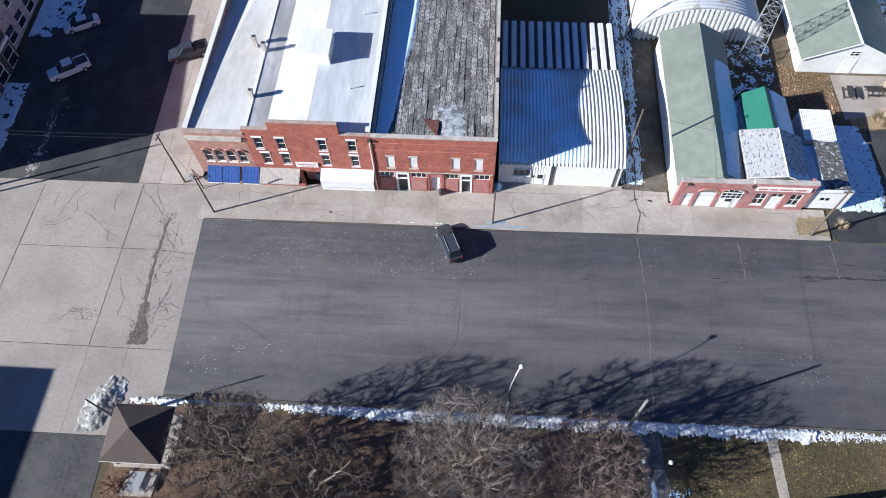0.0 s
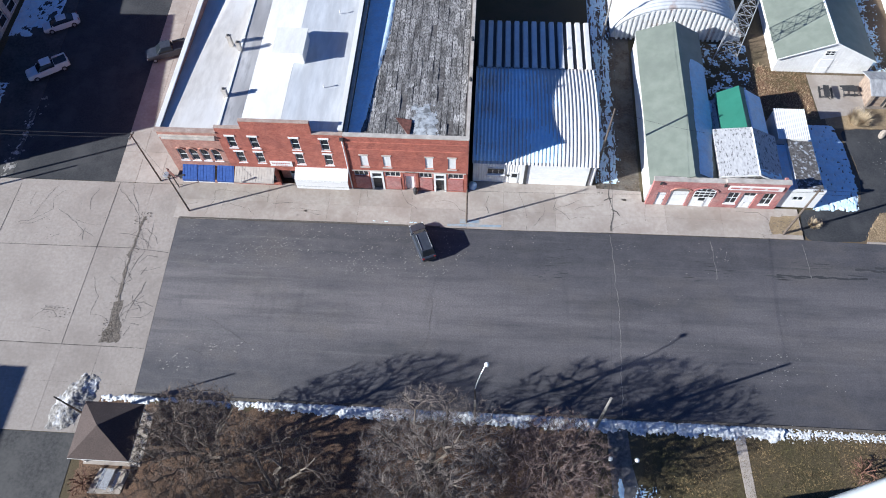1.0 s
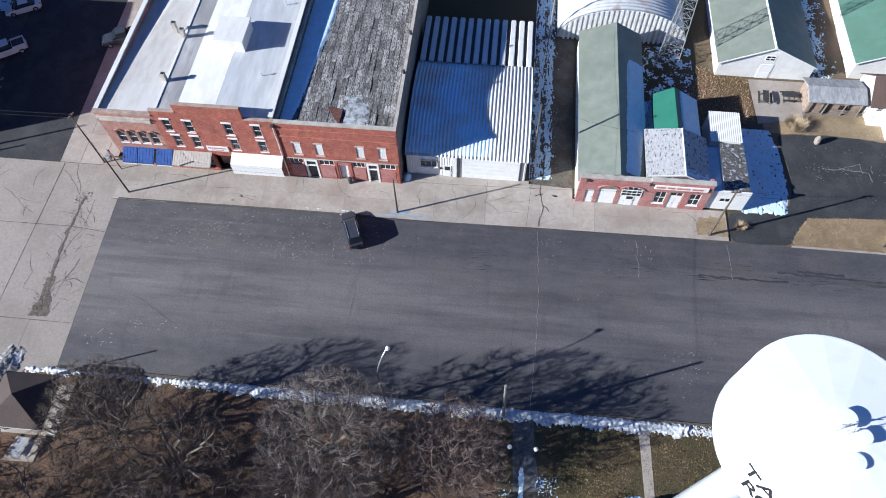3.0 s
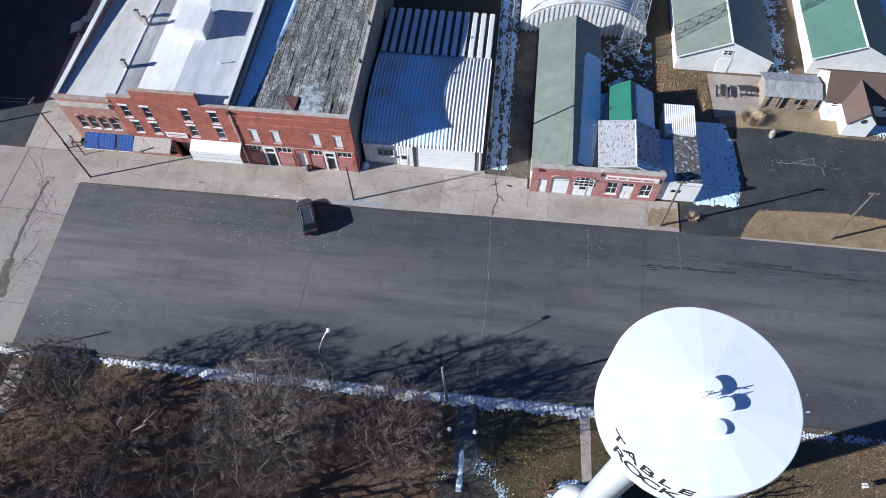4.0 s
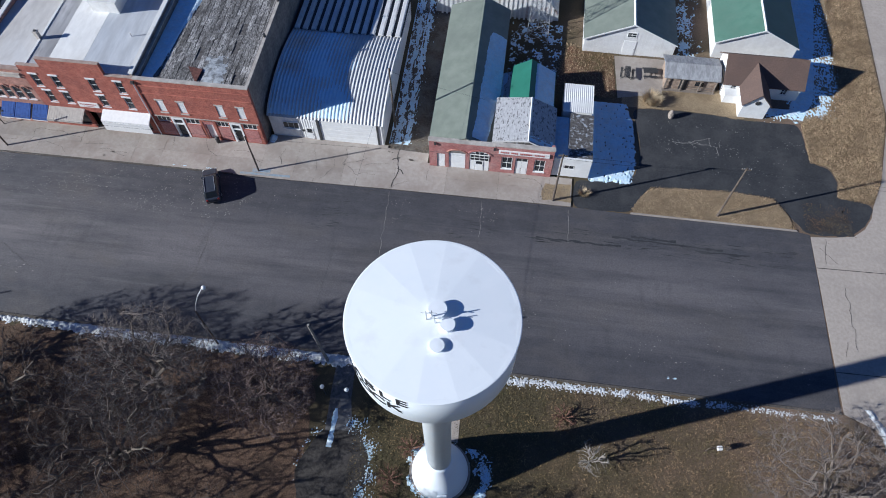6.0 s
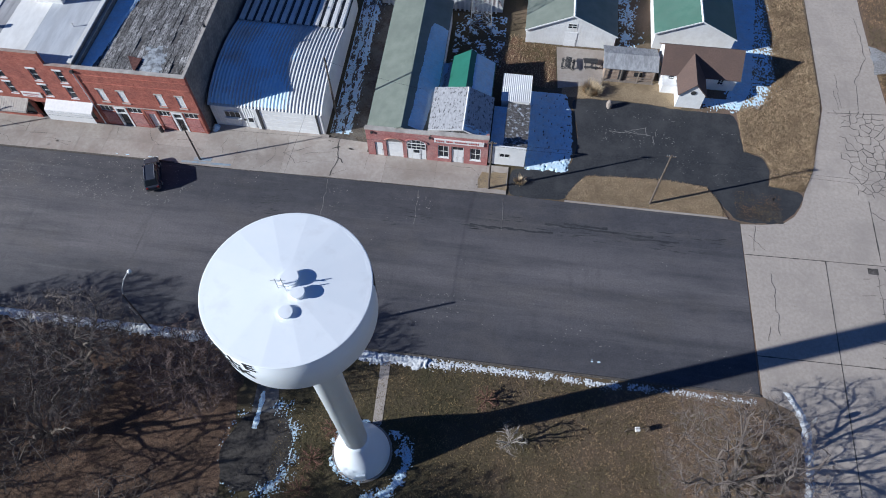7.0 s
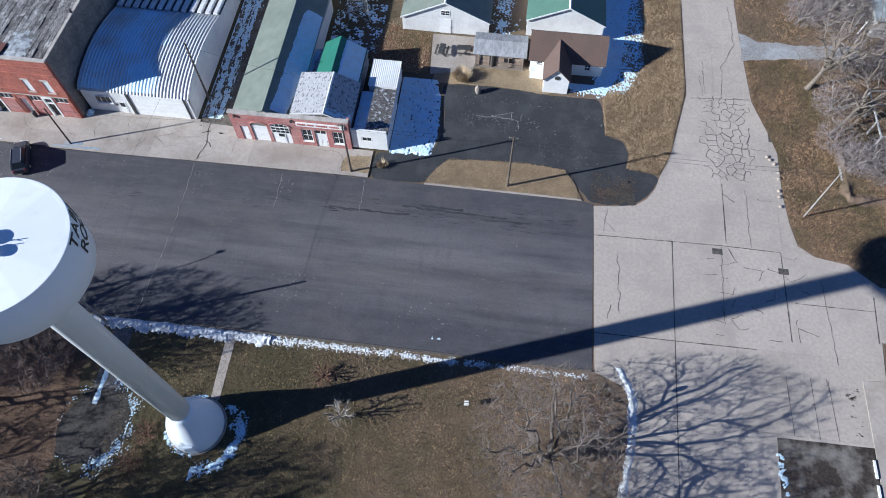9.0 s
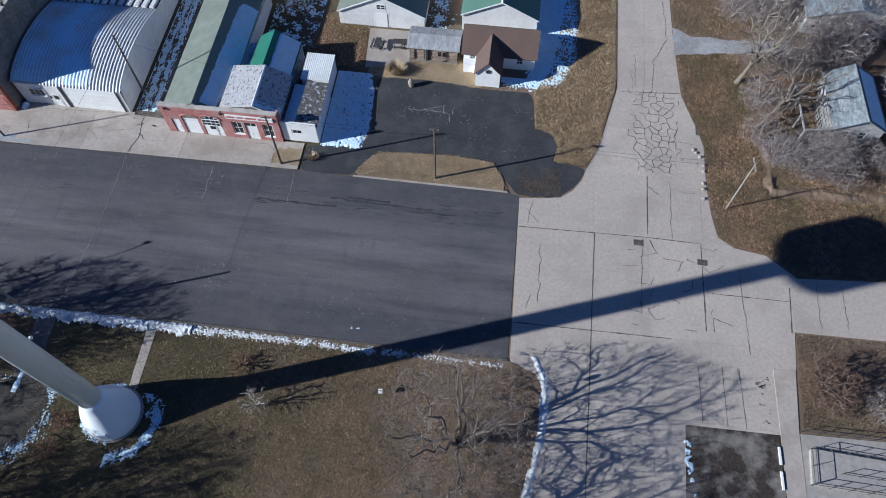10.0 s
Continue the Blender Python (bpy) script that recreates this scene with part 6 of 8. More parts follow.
rough_grass("leaf_litter", [(0.5, -26), (45.5, -26), (40, -36), (22, -41), (0.5, -38)], 16000, 0.03, 0.13, "leaf", "brown fallen leaves and dead grass", 32)
rough_grass("leaf_litter", [(2.5, -2.0), (45.8, -2.2), (45.5, -26), (0.5, -26)], 42000, 0.03, 0.13, "leaf", "brown fallen leaves and dead grass", 22)
rough_grass("verge_grass", [(97.75, 35.9), (98.2, 30.1), (100.4, 29.8), (101.25, 27.7), (100.75, 25.45), (104.65, 25.0), (106.1, 28.4), (108.0, 38.2), (107.9, 60), (103.2, 60), (102.8, 42), (101.4, 38.0), (98.6, 36.4)], 62000, 0.08, 0.34, "blade_straw", "tall straw-coloured verge grass", 23)
rough_grass("verge_grass", [(77.0, 20.55), (95.5, 20.5), (94.6, 22.7), (93.4, 24.5), (88, 24.85), (79.4, 24.35), (77.8, 22.2)], 26000, 0.06, 0.24, "blade_straw", "straw-coloured grass on the island", 24)
rough_grass("verge_grass", [(116.45, 37.5), (118.95, 29.8), (118.95, 24.0), (119.25, 20.1), (119.8, 17.2), (121.5, 15.95), (124.9, 15.4), (128, 12.95), (145, 14.1), (145, 26), (126, 26), (124, 45.5), (116.0, 44.3)], 66000, 0.06, 0.28, "blade", "dry grass round the old house", 25)
rough_grass("verge_grass", [(126.9, 6.0), (145, 6.5), (145, -3.6), (126.2, -3.8)], 15000, 0.08, 0.28, "blade_brown", "dry grass beside the pavement", 26)
rough_grass("verge_grass", [(115.7, 49.0), (118.0, 48.2), (124.0, 48.0), (131, 48.6), (147, 48.6), (147, 66), (115.3, 66)], 34000, 0.08, 0.3, "blade", "tan grass beyond the driveway", 28)
rough_grass("verge_grass", [(124.2, 26.0), (147, 26.0), (147, 46.0), (124.2, 44.0)], 30000, 0.08, 0.3, "blade", "rough grass under the scrub", 29)
rough_grass("verge_grass", [(66.0, 37.5), (75.0, 37.0), (74.8, 44.4), (68.5, 46)], 3500, 0.08, 0.3, "blade_straw", "dry grass behind the sheds", 27)


# ---- snow ----
def along(y_mid, half):
    return lambda x, y, n: half - abs(y - y_mid) + n * 0.35


snow_field("snow_bank", -2.4, 64.0, -3.2, 0.0, lambda x, y, n: 0.28 * min(1, (0.1 + 0.44 * min(1, max(0.0, (x - 6) / 16)) + 0.3 * max(0, 1 - abs(x - 1.2) / 4.5) - max(0, -1.0 - y) * 0.62 - max(0, y + 1.0) * 1.5 + n * 0.42 + noise.noise((x * 4.3, y * 4.3, 6.0)) * 0.22) * 1.8), 0.09, material="kerb_snow", label="ridge of ploughed snow along the park kerb", seed=2.0)
snow_field("snow_bank", 64.0, 97.0, -2.6, 0.0, lambda x, y, n: 0.09 * min(1, (0.3 * (1 - (x - 64) / 34) - abs(y + 1.15) * 0.9 + n * 0.6 + noise.noise((x * 7.1, y * 7.1, 2.0)) * 0.75) * 1.5), 0.07, material="kerb_snow", label="melting crumbs of snow along the park kerb", seed=7.0)
snow_field("snow_bank", 98.5, 102.6, -16.0, 0.2, lambda x, y, n: 0.2 * min(1, (0.42 - abs(x - (101.2 - 0.016 * (y + 4) ** 2 * (1 if y < -4 else 5))) * 0.9 + n * 0.3) * 1.8), 0.1, material="kerb_snow", label="narrow ridge of snow round the corner kerb", seed=4.0)
snow_field("snow_heap", -8.6, -1.0, -5.2, 2.6, lambda x, y, n: 0.9 * (0.8 - math.hypot((x + 4.9 - 0.35 * (y + 1.5)) / 2.3, (y + 1.7) / 3.9)) + n * 0.22, 0.1, material="dirty_snow", label="grimy heap of ploughed snow beside the shelter", seed=1.0)
snow_field("snow_patch", 55.6, 64.5, -16.0, -6.5, lambda x, y, n: 0.12 * min(1, ((0.34 - abs(math.hypot(x - 59.6, y + 11.2) - 3.75) * 0.75 if x > 59.6 and y < -8.4 else 0.16 - abs(math.hypot(x - 59.14, y + 10.85) - 2.95) * 1.3 if x < 60.4 else -1) + n * 0.75 + noise.noise((x * 6, y * 6, 2.0)) * 0.45) * 1.5), 0.07, base=lambda x, y: 0.14 if math.hypot(x - 59.14, y + 10.85) < 2.84 else 0.0, label="thin broken snow round the water tower footing", seed=9.0)
snow_field("snow_patch", 44.6, 53.4, -17.0, -6.5, lambda x, y, n: 0.07 * min(1, (0.05 - abs(math.hypot((x - 49.0) / 0.8, (y + 11.9)) - 4.25) * 0.42 + n * 0.7 + noise.noise((x * 7, y * 7, 5.0)) * 1.0 + (0.06 if x > 49.5 else -0.3)) * 1.5), 0.075, label="crumbs of snow round the stone-edged bed", seed=12.0)
snow_field("snow_patch", 47.6, 48.9, -10.0, -6.2, lambda x, y, n: 0.1 * min(1, (0.35 - abs(x - 48.3) + n * 0.3) * 2), 0.1, label="strip of snow on the park walk", seed=13.0)
# shade blue comes with the snow colour here
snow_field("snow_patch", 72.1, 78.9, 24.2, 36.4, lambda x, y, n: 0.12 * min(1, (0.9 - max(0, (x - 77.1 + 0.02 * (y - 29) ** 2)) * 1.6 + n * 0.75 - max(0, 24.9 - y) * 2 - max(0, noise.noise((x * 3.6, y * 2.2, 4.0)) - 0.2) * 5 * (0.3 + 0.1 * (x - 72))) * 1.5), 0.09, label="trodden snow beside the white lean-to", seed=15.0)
snow_field("snow_patch", 47.8, 51.4, 27.0, 60.0, lambda x, y, n: 0.06 * min(1, (0.3 - max(0, x - 50.2) * 0.8 + n * 0.45 + noise.noise((x * 5.0, y * 1.2, 4.0)) * 0.55 + 0.16 * math.sin(x * 5.2 + 0.7 * math.sin(y * 0.4)) + noise.noise((x * 7, y * 5, 1.0)) * 0.4) * 1.5), 0.08, label="rutted strip of snow in the alley", seed=16.0)
snow_field("snow_patch", 93.4, 106.6, 35.6, 62.0, lambda x, y, n: 0.07 * min(1, (min(0.62, (104.0 - 0.02 * (y - 46) ** 2 * (1 if y < 46 else 0.2) - x) * 0.36) - max(0, 37.6 - y) * 0.5 - max(0, 97.6 - x) * (0.05 if y < 38 else 0.6) + n * 0.5 + noise.noise((x * 5.5, y * 3.4, 3.0)) * 0.85 - max(0, x - 104.4) * 0.4) * 1.6), 0.075, label="grass-pricked snow beside the brown-roofed house", seed=17.0)
snow_field("snow_patch", 82.4, 87.2, 44.5, 62.0, lambda x, y, n: 0.06 * min(1, (0.1 - abs(x - 84.0) * 0.25 + n * 0.8 + noise.noise((x * 5, y * 5, 3.0)) * 0.7) * 1.4), 0.12, label="patchy snow between the white buildings", seed=18.0)
snow_field("snow_patch", 61.2, 68.0, 40.0, 49.0, lambda x, y, n: 0.06 * min(1, (-0.12 + n + noise.noise((x * 4.1, y * 4.1, 3.0)) * 0.5) * 1.4), 0.12, label="patchy snow under the lattice mast", seed=19.0)
snow_field("snow_patch", -28.0, -19.8, 24.8, 37.0, lambda x, y, n: 0.06 * min(1, (0.2 - abs(x + 22.2 - 0.1 * (y - 30)) * 0.35 + n * 0.8 + noise.noise((x * 3.5, y * 2.5, 3.0)) * 0.5) * 1.5), 0.13, material="dirty_snow", label="dark grey snow patches along the side street", seed=20.0)
snow_field("snow_patch", -30.0, -25.0, 23.6, 62.0, lambda x, y, n: 0.1 * min(1, (0.3 - max(0, x + 27.3 - 0.05 * (30 - y) * (y < 30)) * 0.9 + n * 0.7 - (0.6 if 39 < y < 47 else 0)) * 1.5), 0.15, label="snow at the foot of the brick block", seed=21.0)
snow_field("snow_patch", -29.0, -24.0, 48.5, 62.0, lambda x, y, n: 0.15 * min(1, (0.2 + n) * 1.5), 0.18, label="snow behind the parked cars", seed=22.0)
snow_field("snow_patch", 113.4, 118.0, -24.0, -4.9, lambda x, y, n: 0.1 * min(1, (-0.05 - abs(x - 115.0 + 0.05 * (y + 5)) * 0.7 + n * 0.95) * 1.5), 0.13, base=lambda x, y: 0.07, label="melting snow on the wet earth plot", seed=23.0)
# same snow colour, with the blue of shade in it
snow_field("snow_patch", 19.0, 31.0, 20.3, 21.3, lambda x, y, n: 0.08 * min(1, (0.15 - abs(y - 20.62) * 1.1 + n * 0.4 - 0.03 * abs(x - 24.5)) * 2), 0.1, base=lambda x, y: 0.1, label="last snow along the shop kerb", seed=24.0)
snow_field("snow_heap", 32.9, 34.3, 25.1, 27.0, lambda x, y, n: 0.8 * (0.75 - math.hypot((x - 33.5) / 0.75, (y - 26.0) / 0.95)) + n * 0.2, 0.08, base=lambda x, y: 0.1, label="small heap of snow between two shops", seed=25.0)
# snow on roofs; part of its blue is shade mixed into the snow colour
# wedge traces the party wall's shadow, its shade blue put into the colour
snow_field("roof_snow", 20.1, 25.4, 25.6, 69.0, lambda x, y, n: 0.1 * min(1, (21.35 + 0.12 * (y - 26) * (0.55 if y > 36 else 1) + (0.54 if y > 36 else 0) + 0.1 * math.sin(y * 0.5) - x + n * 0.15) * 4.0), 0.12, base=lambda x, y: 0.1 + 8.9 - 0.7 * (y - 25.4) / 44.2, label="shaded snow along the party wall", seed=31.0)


snow_field("roof_patch", 25.8, 31.2, 25.5, 31.5, lambda x, y, n: 0.05 * min(1, (0.62 - max(abs(x - 28.2 + 0.25 * (y - 28)) / 1.9, abs(y - 28.0) / 3.2) + n * 0.4) * 2), 0.1, base=lambda x, y: 0.1 + 8.9 - 0.7 * (y - 25.4) / 44.2, material="patch_pale", label="pale patch of old coating on the shop roof", seed=32.0)


def hall_roof(x, y):
    z = 0.1 + 5.0 + (y - 24.9) / 22.2 * 1.1
    return z - (x - 57.4) * (5.0 - 3.3) / 3.2 + 0.17


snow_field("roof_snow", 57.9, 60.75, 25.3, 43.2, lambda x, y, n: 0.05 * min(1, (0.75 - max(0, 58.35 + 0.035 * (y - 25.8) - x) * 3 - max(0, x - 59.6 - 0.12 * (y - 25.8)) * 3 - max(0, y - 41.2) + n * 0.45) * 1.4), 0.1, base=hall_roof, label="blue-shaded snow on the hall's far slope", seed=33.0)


def barrel_top(x, y):
    arch = ((26.45, 3.75), (26.95, 4.12), (27.6, 4.45), (28.6, 4.8), (30.0, 5.12), (31.8, 5.38), (33.6, 5.46), (35.4, 5.4), (37.2, 5.2), (38.8, 4.92), (40.8, 4.45))
    for (ya, za), (yb, zb) in zip(arch, arch[1:]):
        if y <= yb:
            break
    return 0.05 + za + (zb - za) * (y - ya) / (yb - ya) + 0.06 * math.cos(2 * math.pi * (x - 33.35) / (14.07 / 33))


# blue film laid over the roof's shaded part to colour its shade azure
snow_field("roof_frost", 33.5, 43.4, 26.7, 40.2, lambda x, y, n: 0.03 * min(1, (0.5 + n * 0.7 - 0.75 * math.cos(2 * math.pi * (x - 33.35) / (14.07 / 33)) + noise.noise((x * 0.3, y * 0.3, 8.0)) * 1.8 - 0.08 * max(0, y - 32) - max(0, x - 41.5) * 0.8) * 2), 0.085, base=barrel_top, material="frost", label="patchy frost tinted shade-blue on the barrel roof", seed=38.0)
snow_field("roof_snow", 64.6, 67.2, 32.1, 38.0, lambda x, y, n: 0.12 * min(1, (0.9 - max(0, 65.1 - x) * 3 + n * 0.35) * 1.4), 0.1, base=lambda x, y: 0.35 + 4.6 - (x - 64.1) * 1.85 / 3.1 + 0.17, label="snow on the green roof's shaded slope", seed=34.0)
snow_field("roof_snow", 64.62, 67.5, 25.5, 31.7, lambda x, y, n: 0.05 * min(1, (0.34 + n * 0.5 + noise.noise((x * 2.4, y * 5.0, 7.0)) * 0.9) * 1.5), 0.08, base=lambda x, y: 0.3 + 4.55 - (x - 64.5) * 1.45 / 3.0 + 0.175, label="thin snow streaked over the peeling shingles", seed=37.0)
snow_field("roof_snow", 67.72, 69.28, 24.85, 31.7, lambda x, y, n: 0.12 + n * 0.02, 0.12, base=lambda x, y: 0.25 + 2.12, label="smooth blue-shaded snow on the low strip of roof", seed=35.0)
snow_field("roof_snow", 59.9, 61.5, 32.25, 37.4, lambda x, y, n: 0.1 * min(1, (0.35 - max(0, x - 60.6 - 0.1 * (y - 32)) * 1.4 + n * 0.5) * 1.6), 0.09, base=lambda x, y: 0.35 + 2.42 + (x - 59.8) * 0.33, label="ragged snow on the shingled lean-to roof", seed=36.0)


# ---- vehicles ----
def car(name, x, y, rz, paint, label, shape="suv", z=None):
    """A parked car, nose along +x: body shell, cabin glass, wheels, lights."""
    th = thing(name, x, y, (G(y) + 0.03) if z is None else z, rz, label, "car" if shape != "pickup" else "pickup")
    L, W = (4.7, 1.86) if shape == "suv" else ((5.3, 1.9) if shape == "pickup" else (4.7, 1.8))
    a = L / 2

    def loft(name_, rings, mat, lab=""):
        bm = B()
        loops = []
        for xx, half, z0, z1, tuck in rings:
            loops.append([bm.verts.new(p) for p in ((xx, -half, z0), (xx, -half * 1.0, (z0 + z1) / 2), (xx, -half * tuck, z1 - 0.05), (xx, -half * tuck * 0.9, z1), (xx, half * tuck * 0.9, z1), (xx, half * tuck, z1 - 0.05), (xx, half, (z0 + z1) / 2), (xx, half, z0))])
        for p, q in zip(loops, loops[1:]):
            for i in range(8):
                bm.faces.new((p[i], p[(i + 1) % 8], q[(i + 1) % 8], q[i]))
        bm.faces.new(loops[0])
        bm.faces.new(loops[-1][::-1])
        bmesh.ops.recalc_face_normals(bm, faces=bm.faces[:])
        return part(name_, bm, mat, th, lab, smooth=False)
    h = W / 2
    if shape == "suv":
        body = [(-a, h * 0.82, 0.45, 0.95, 0.9), (-a + 0.12, h * 0.95, 0.32, 1.08, 0.94), (-a + 0.8, h, 0.28, 1.12, 0.95), (0.6, h, 0.28, 1.08, 0.95), (1.4, h, 0.28, 1.02, 0.93), (a - 0.25, h * 0.92, 0.32, 0.92, 0.9), (a, h * 0.78, 0.42, 0.75, 0.85)]
        cabin = [(-a + 0.18, h * 0.84, 1.08, 1.12, 0.9), (-a + 0.5, h * 0.86, 1.06, 1.66, 0.8), (-0.6, h * 0.88, 1.06, 1.74, 0.8), (0.45, h * 0.88, 1.04, 1.7, 0.8), (1.35, h * 0.86, 1.0, 1.04, 0.9)]
        roof = (-a + 0.55, -h * 0.66, 1.665, 0.5, h * 0.66, 1.765)
    elif shape == "pickup":
        body = [(-a, h * 0.92, 0.5, 1.05, 0.96), (-0.9, h, 0.35, 1.1, 0.96), (1.2, h, 0.35, 1.08, 0.94), (a - 0.2, h * 0.94, 0.4, 1.0, 0.9), (a, h * 0.82, 0.5, 0.85, 0.88)]
        cabin = [(-0.95, h * 0.86, 1.06, 1.12, 0.9), (-0.8, h * 0.86, 1.04, 1.74, 0.82), (0.5, h * 0.86, 1.04, 1.76, 0.82), (1.25, h * 0.86, 1.02, 1.08, 0.9)]
        roof = (-0.8, -h * 0.68, 1.71, 0.5, h * 0.68, 1.79)
    else:
        body = [(-a, h * 0.82, 0.4, 0.85, 0.9), (-a + 0.3, h * 0.96, 0.26, 0.95, 0.93), (0.0, h, 0.24, 0.95, 0.95), (a - 0.4, h * 0.94, 0.28, 0.85, 0.9), (a, h * 0.78, 0.38, 0.66, 0.85)]
        cabin = [(-a + 0.6, h * 0.82, 0.93, 0.97, 0.9), (-0.9, h * 0.84, 0.92, 1.4, 0.78), (0.3, h * 0.84, 0.92, 1.42, 0.78), (1.3, h * 0.84, 0.88, 0.92, 0.9)]
        roof = (-0.95, -h * 0.62, 1.375, 0.35, h * 0.62, 1.435)
    bd = loft("body", body, paint)
    loft("cabin", cabin, "glass", "dark car windows")
    part("roof", boxes(roof, bev=0.03), paint, th)
    if shape == "pickup":
        part("cargo_bed", boxes((-a + 0.08, -h * 0.82, 1.09, -1.0, h * 0.82, 1.115)), "dark_metal", th)
        each("bed_rail", [(-a + 0.02, -h * 0.97, 1.05, -1.0, -h * 0.83, 1.28), (-a + 0.02, h * 0.83, 1.05, -1.0, h * 0.97, 1.28), (-a, -h * 0.83, 1.05, -a + 0.08, h * 0.83, 1.28)], paint, th)
    for sx in (-a + 0.85, a - 0.9):
        for sy in (-h + 0.1, h - 0.1):
            w = part("wheel", tube(B(), (sx, sy - 0.11, 0.34), (sx, sy + 0.11, 0.34), 0.34, k=18), "tyre", th)
            part("rim", tube(B(), (sx, sy - 0.115, 0.34), (sx, sy + 0.115, 0.34), 0.2, k=12), "steel", w)
    for sy in (-h * 0.68, h * 0.68):
        part("headlight", boxes((a - 0.1, sy - 0.2, 0.62, a - 0.005, sy + 0.2, 0.76), bev=0.02), "lamp_glass", th)
        part("tail_light", boxes((-a - 0.01, sy - 0.12, 0.7, -a + 0.06, sy + 0.12, 1.0), bev=0.02), "red_lens", th)
        part("mirror", boxes((0.95, sy * 1.42 - 0.1, 0.98, 1.1, sy * 1.42 + 0.1, 1.14), bev=0.03), paint, th)
    if shape == "suv":
        for sy in (-h * 0.62, h * 0.62):
            part("roof_rail", boxes((-a + 0.7, sy - 0.025, 1.77, 0.35, sy + 0.025, 1.83), bev=0.01), "steel", th, "pale roof rail")
    part("bumper", boxes((-a - 0.06, -h * 0.8, 0.42, -a + 0.1, h * 0.8, 0.6), bev=0.03), "steel" if shape != "suv" else "dark_metal", th)
    return th


car("parked_car", 28.25, 17.85, 113, "black_car", "dark slate sport-utility car parked nose-in to the kerb")
car("parked_pickup", -22.2, 41.0, 215, "white_car", "white pickup parked in the shade", "pickup")
car("parked_car", -23.0, 48.9, 210, "white_car", "white saloon car parked in the shade", "sedan")
car("parked_pickup", -7.3, 44.5, 203, "black_car", "black pickup parked on the corner pavement", "pickup")


# ---- poles, lamps, wires ----
def pole(name, x, y, h, label, arms=(), mat="pole_wood", z=0.0, r=0.14, lean=(0, 0), gear=False):
    th = thing(name, x, y, z, 0, label, "utility pole")
    part("shaft", tube(B(), (0, 0, -0.3), (lean[0], lean[1], h), r, r * 0.65, 12), mat, th)
    for dz, half, ang in arms:
        a = part("crossarm", boxes((-half, -0.06, h - dz - 0.06, half, 0.06, h - dz + 0.06)), mat, th)
        for q in (-0.9, -0.45, 0.45, 0.9):
            part("insulator", tube(B(), (q * half, 0, h - dz + 0.06), (q * half, 0, h - dz + 0.2), 0.04, 0.03, 8), "steel", a)
        a.matrix_basis = pose(0, 0, 0, 0, 0, ang)
    if gear:
        part("transformer", tube(B(), (0.35, -0.2, h - 2.6), (0.35, -0.2, h - 1.7), 0.24, k=14), "steel", th)
    return th


pole("utility_pole", 1.05, 20.95, 6.6, "dark wooden pole at the kerb corner", (), z=0.1, r=0.11)
pole("utility_pole", -3.4, 25.0, 8.6, "tall dark wooden pole beside the corner shop", ((0.3, 0.5, 80),), z=0.1, r=0.11)
pole("utility_pole", -29.4, 22.2, 10.1, "tall dark wooden pole across the side street", (), r=0.16)
pole("utility_pole", -28.6, 21.4, 6.6, "short dark wooden pole across the side street", (), r=0.14)
sp = thing("signal_post", -1.0, 24.2, 0.1, 0, "cluttered dark signal post with a small reddish banner", "post")
part("shaft", tube(B(), (0, 0, -0.1), (0, 0, 3.6), 0.06, k=10), "dark_metal", sp)
part("bracket", boxes((-0.9, -0.05, 2.3, 1.5, 0.05, 2.42)), "dark_metal", sp)
part("signal_head", boxes((1.0, -0.35, 2.2, 1.75, 0.35, 2.9), bev=0.05), "dark_metal", sp)
part("signal_head", boxes((-0.9, -0.3, 1.9, -0.3, 0.3, 2.5), bev=0.05), "steel", sp, "grey metal box")
bm = hull(B(), [(-0.1, -0.1, 3.9), (0.7, -0.5, 3.2), (0.6, -0.5, 2.6), (-0.15, -0.1, 3.1)], [(-0.1, -0.07, 3.9), (0.7, -0.47, 3.2), (0.6, -0.47, 2.6), (-0.15, -0.07, 3.1)])
bmesh.ops.recalc_face_normals(bm, faces=bm.faces[:])
part("banner", bm, "rust_sheet", sp, "small reddish banner")
pole("utility_pole", 32.97, 20.95, 6.4, "short dark wooden pole at the kerb", (), z=0.1, r=0.12)
pole("utility_pole", 68.1, 21.05, 8.6, "dark wooden utility pole at the lot entrance", ((0.25, 0.5, 0),), z=0.1)
pole("utility_pole", 86.83, 21.25, 9.0, "dark wooden utility pole on the grass island", ((0.25, 0.5, 0),), z=0.1)
pole("utility_pole", 120.95, 21.2, 8.6, "wooden utility pole on the corner grass", ((0.3, 0.9, 90),), "pale_pole", r=0.1)
pole("utility_pole", 48.15, 29.5, 10.0, "dark wooden pole beside the barrel garage", (), z=0.2)
pole("utility_pole", 49.6, 49.5, 9.5, "pale wooden pole at the end of the alley", ((0.4, 0.9, 90),), "pale_pole", z=1.2)
pole("utility_pole", 46.35, -1.45, 9.05, "pale weathered pole in the snow bank", (), "pale_pole", r=0.17, lean=(-0.38, -0.05))


pole("utility_pole", -3.2, -3.1, 6.2, "short dark pole beside the shelter", (), r=0.11)


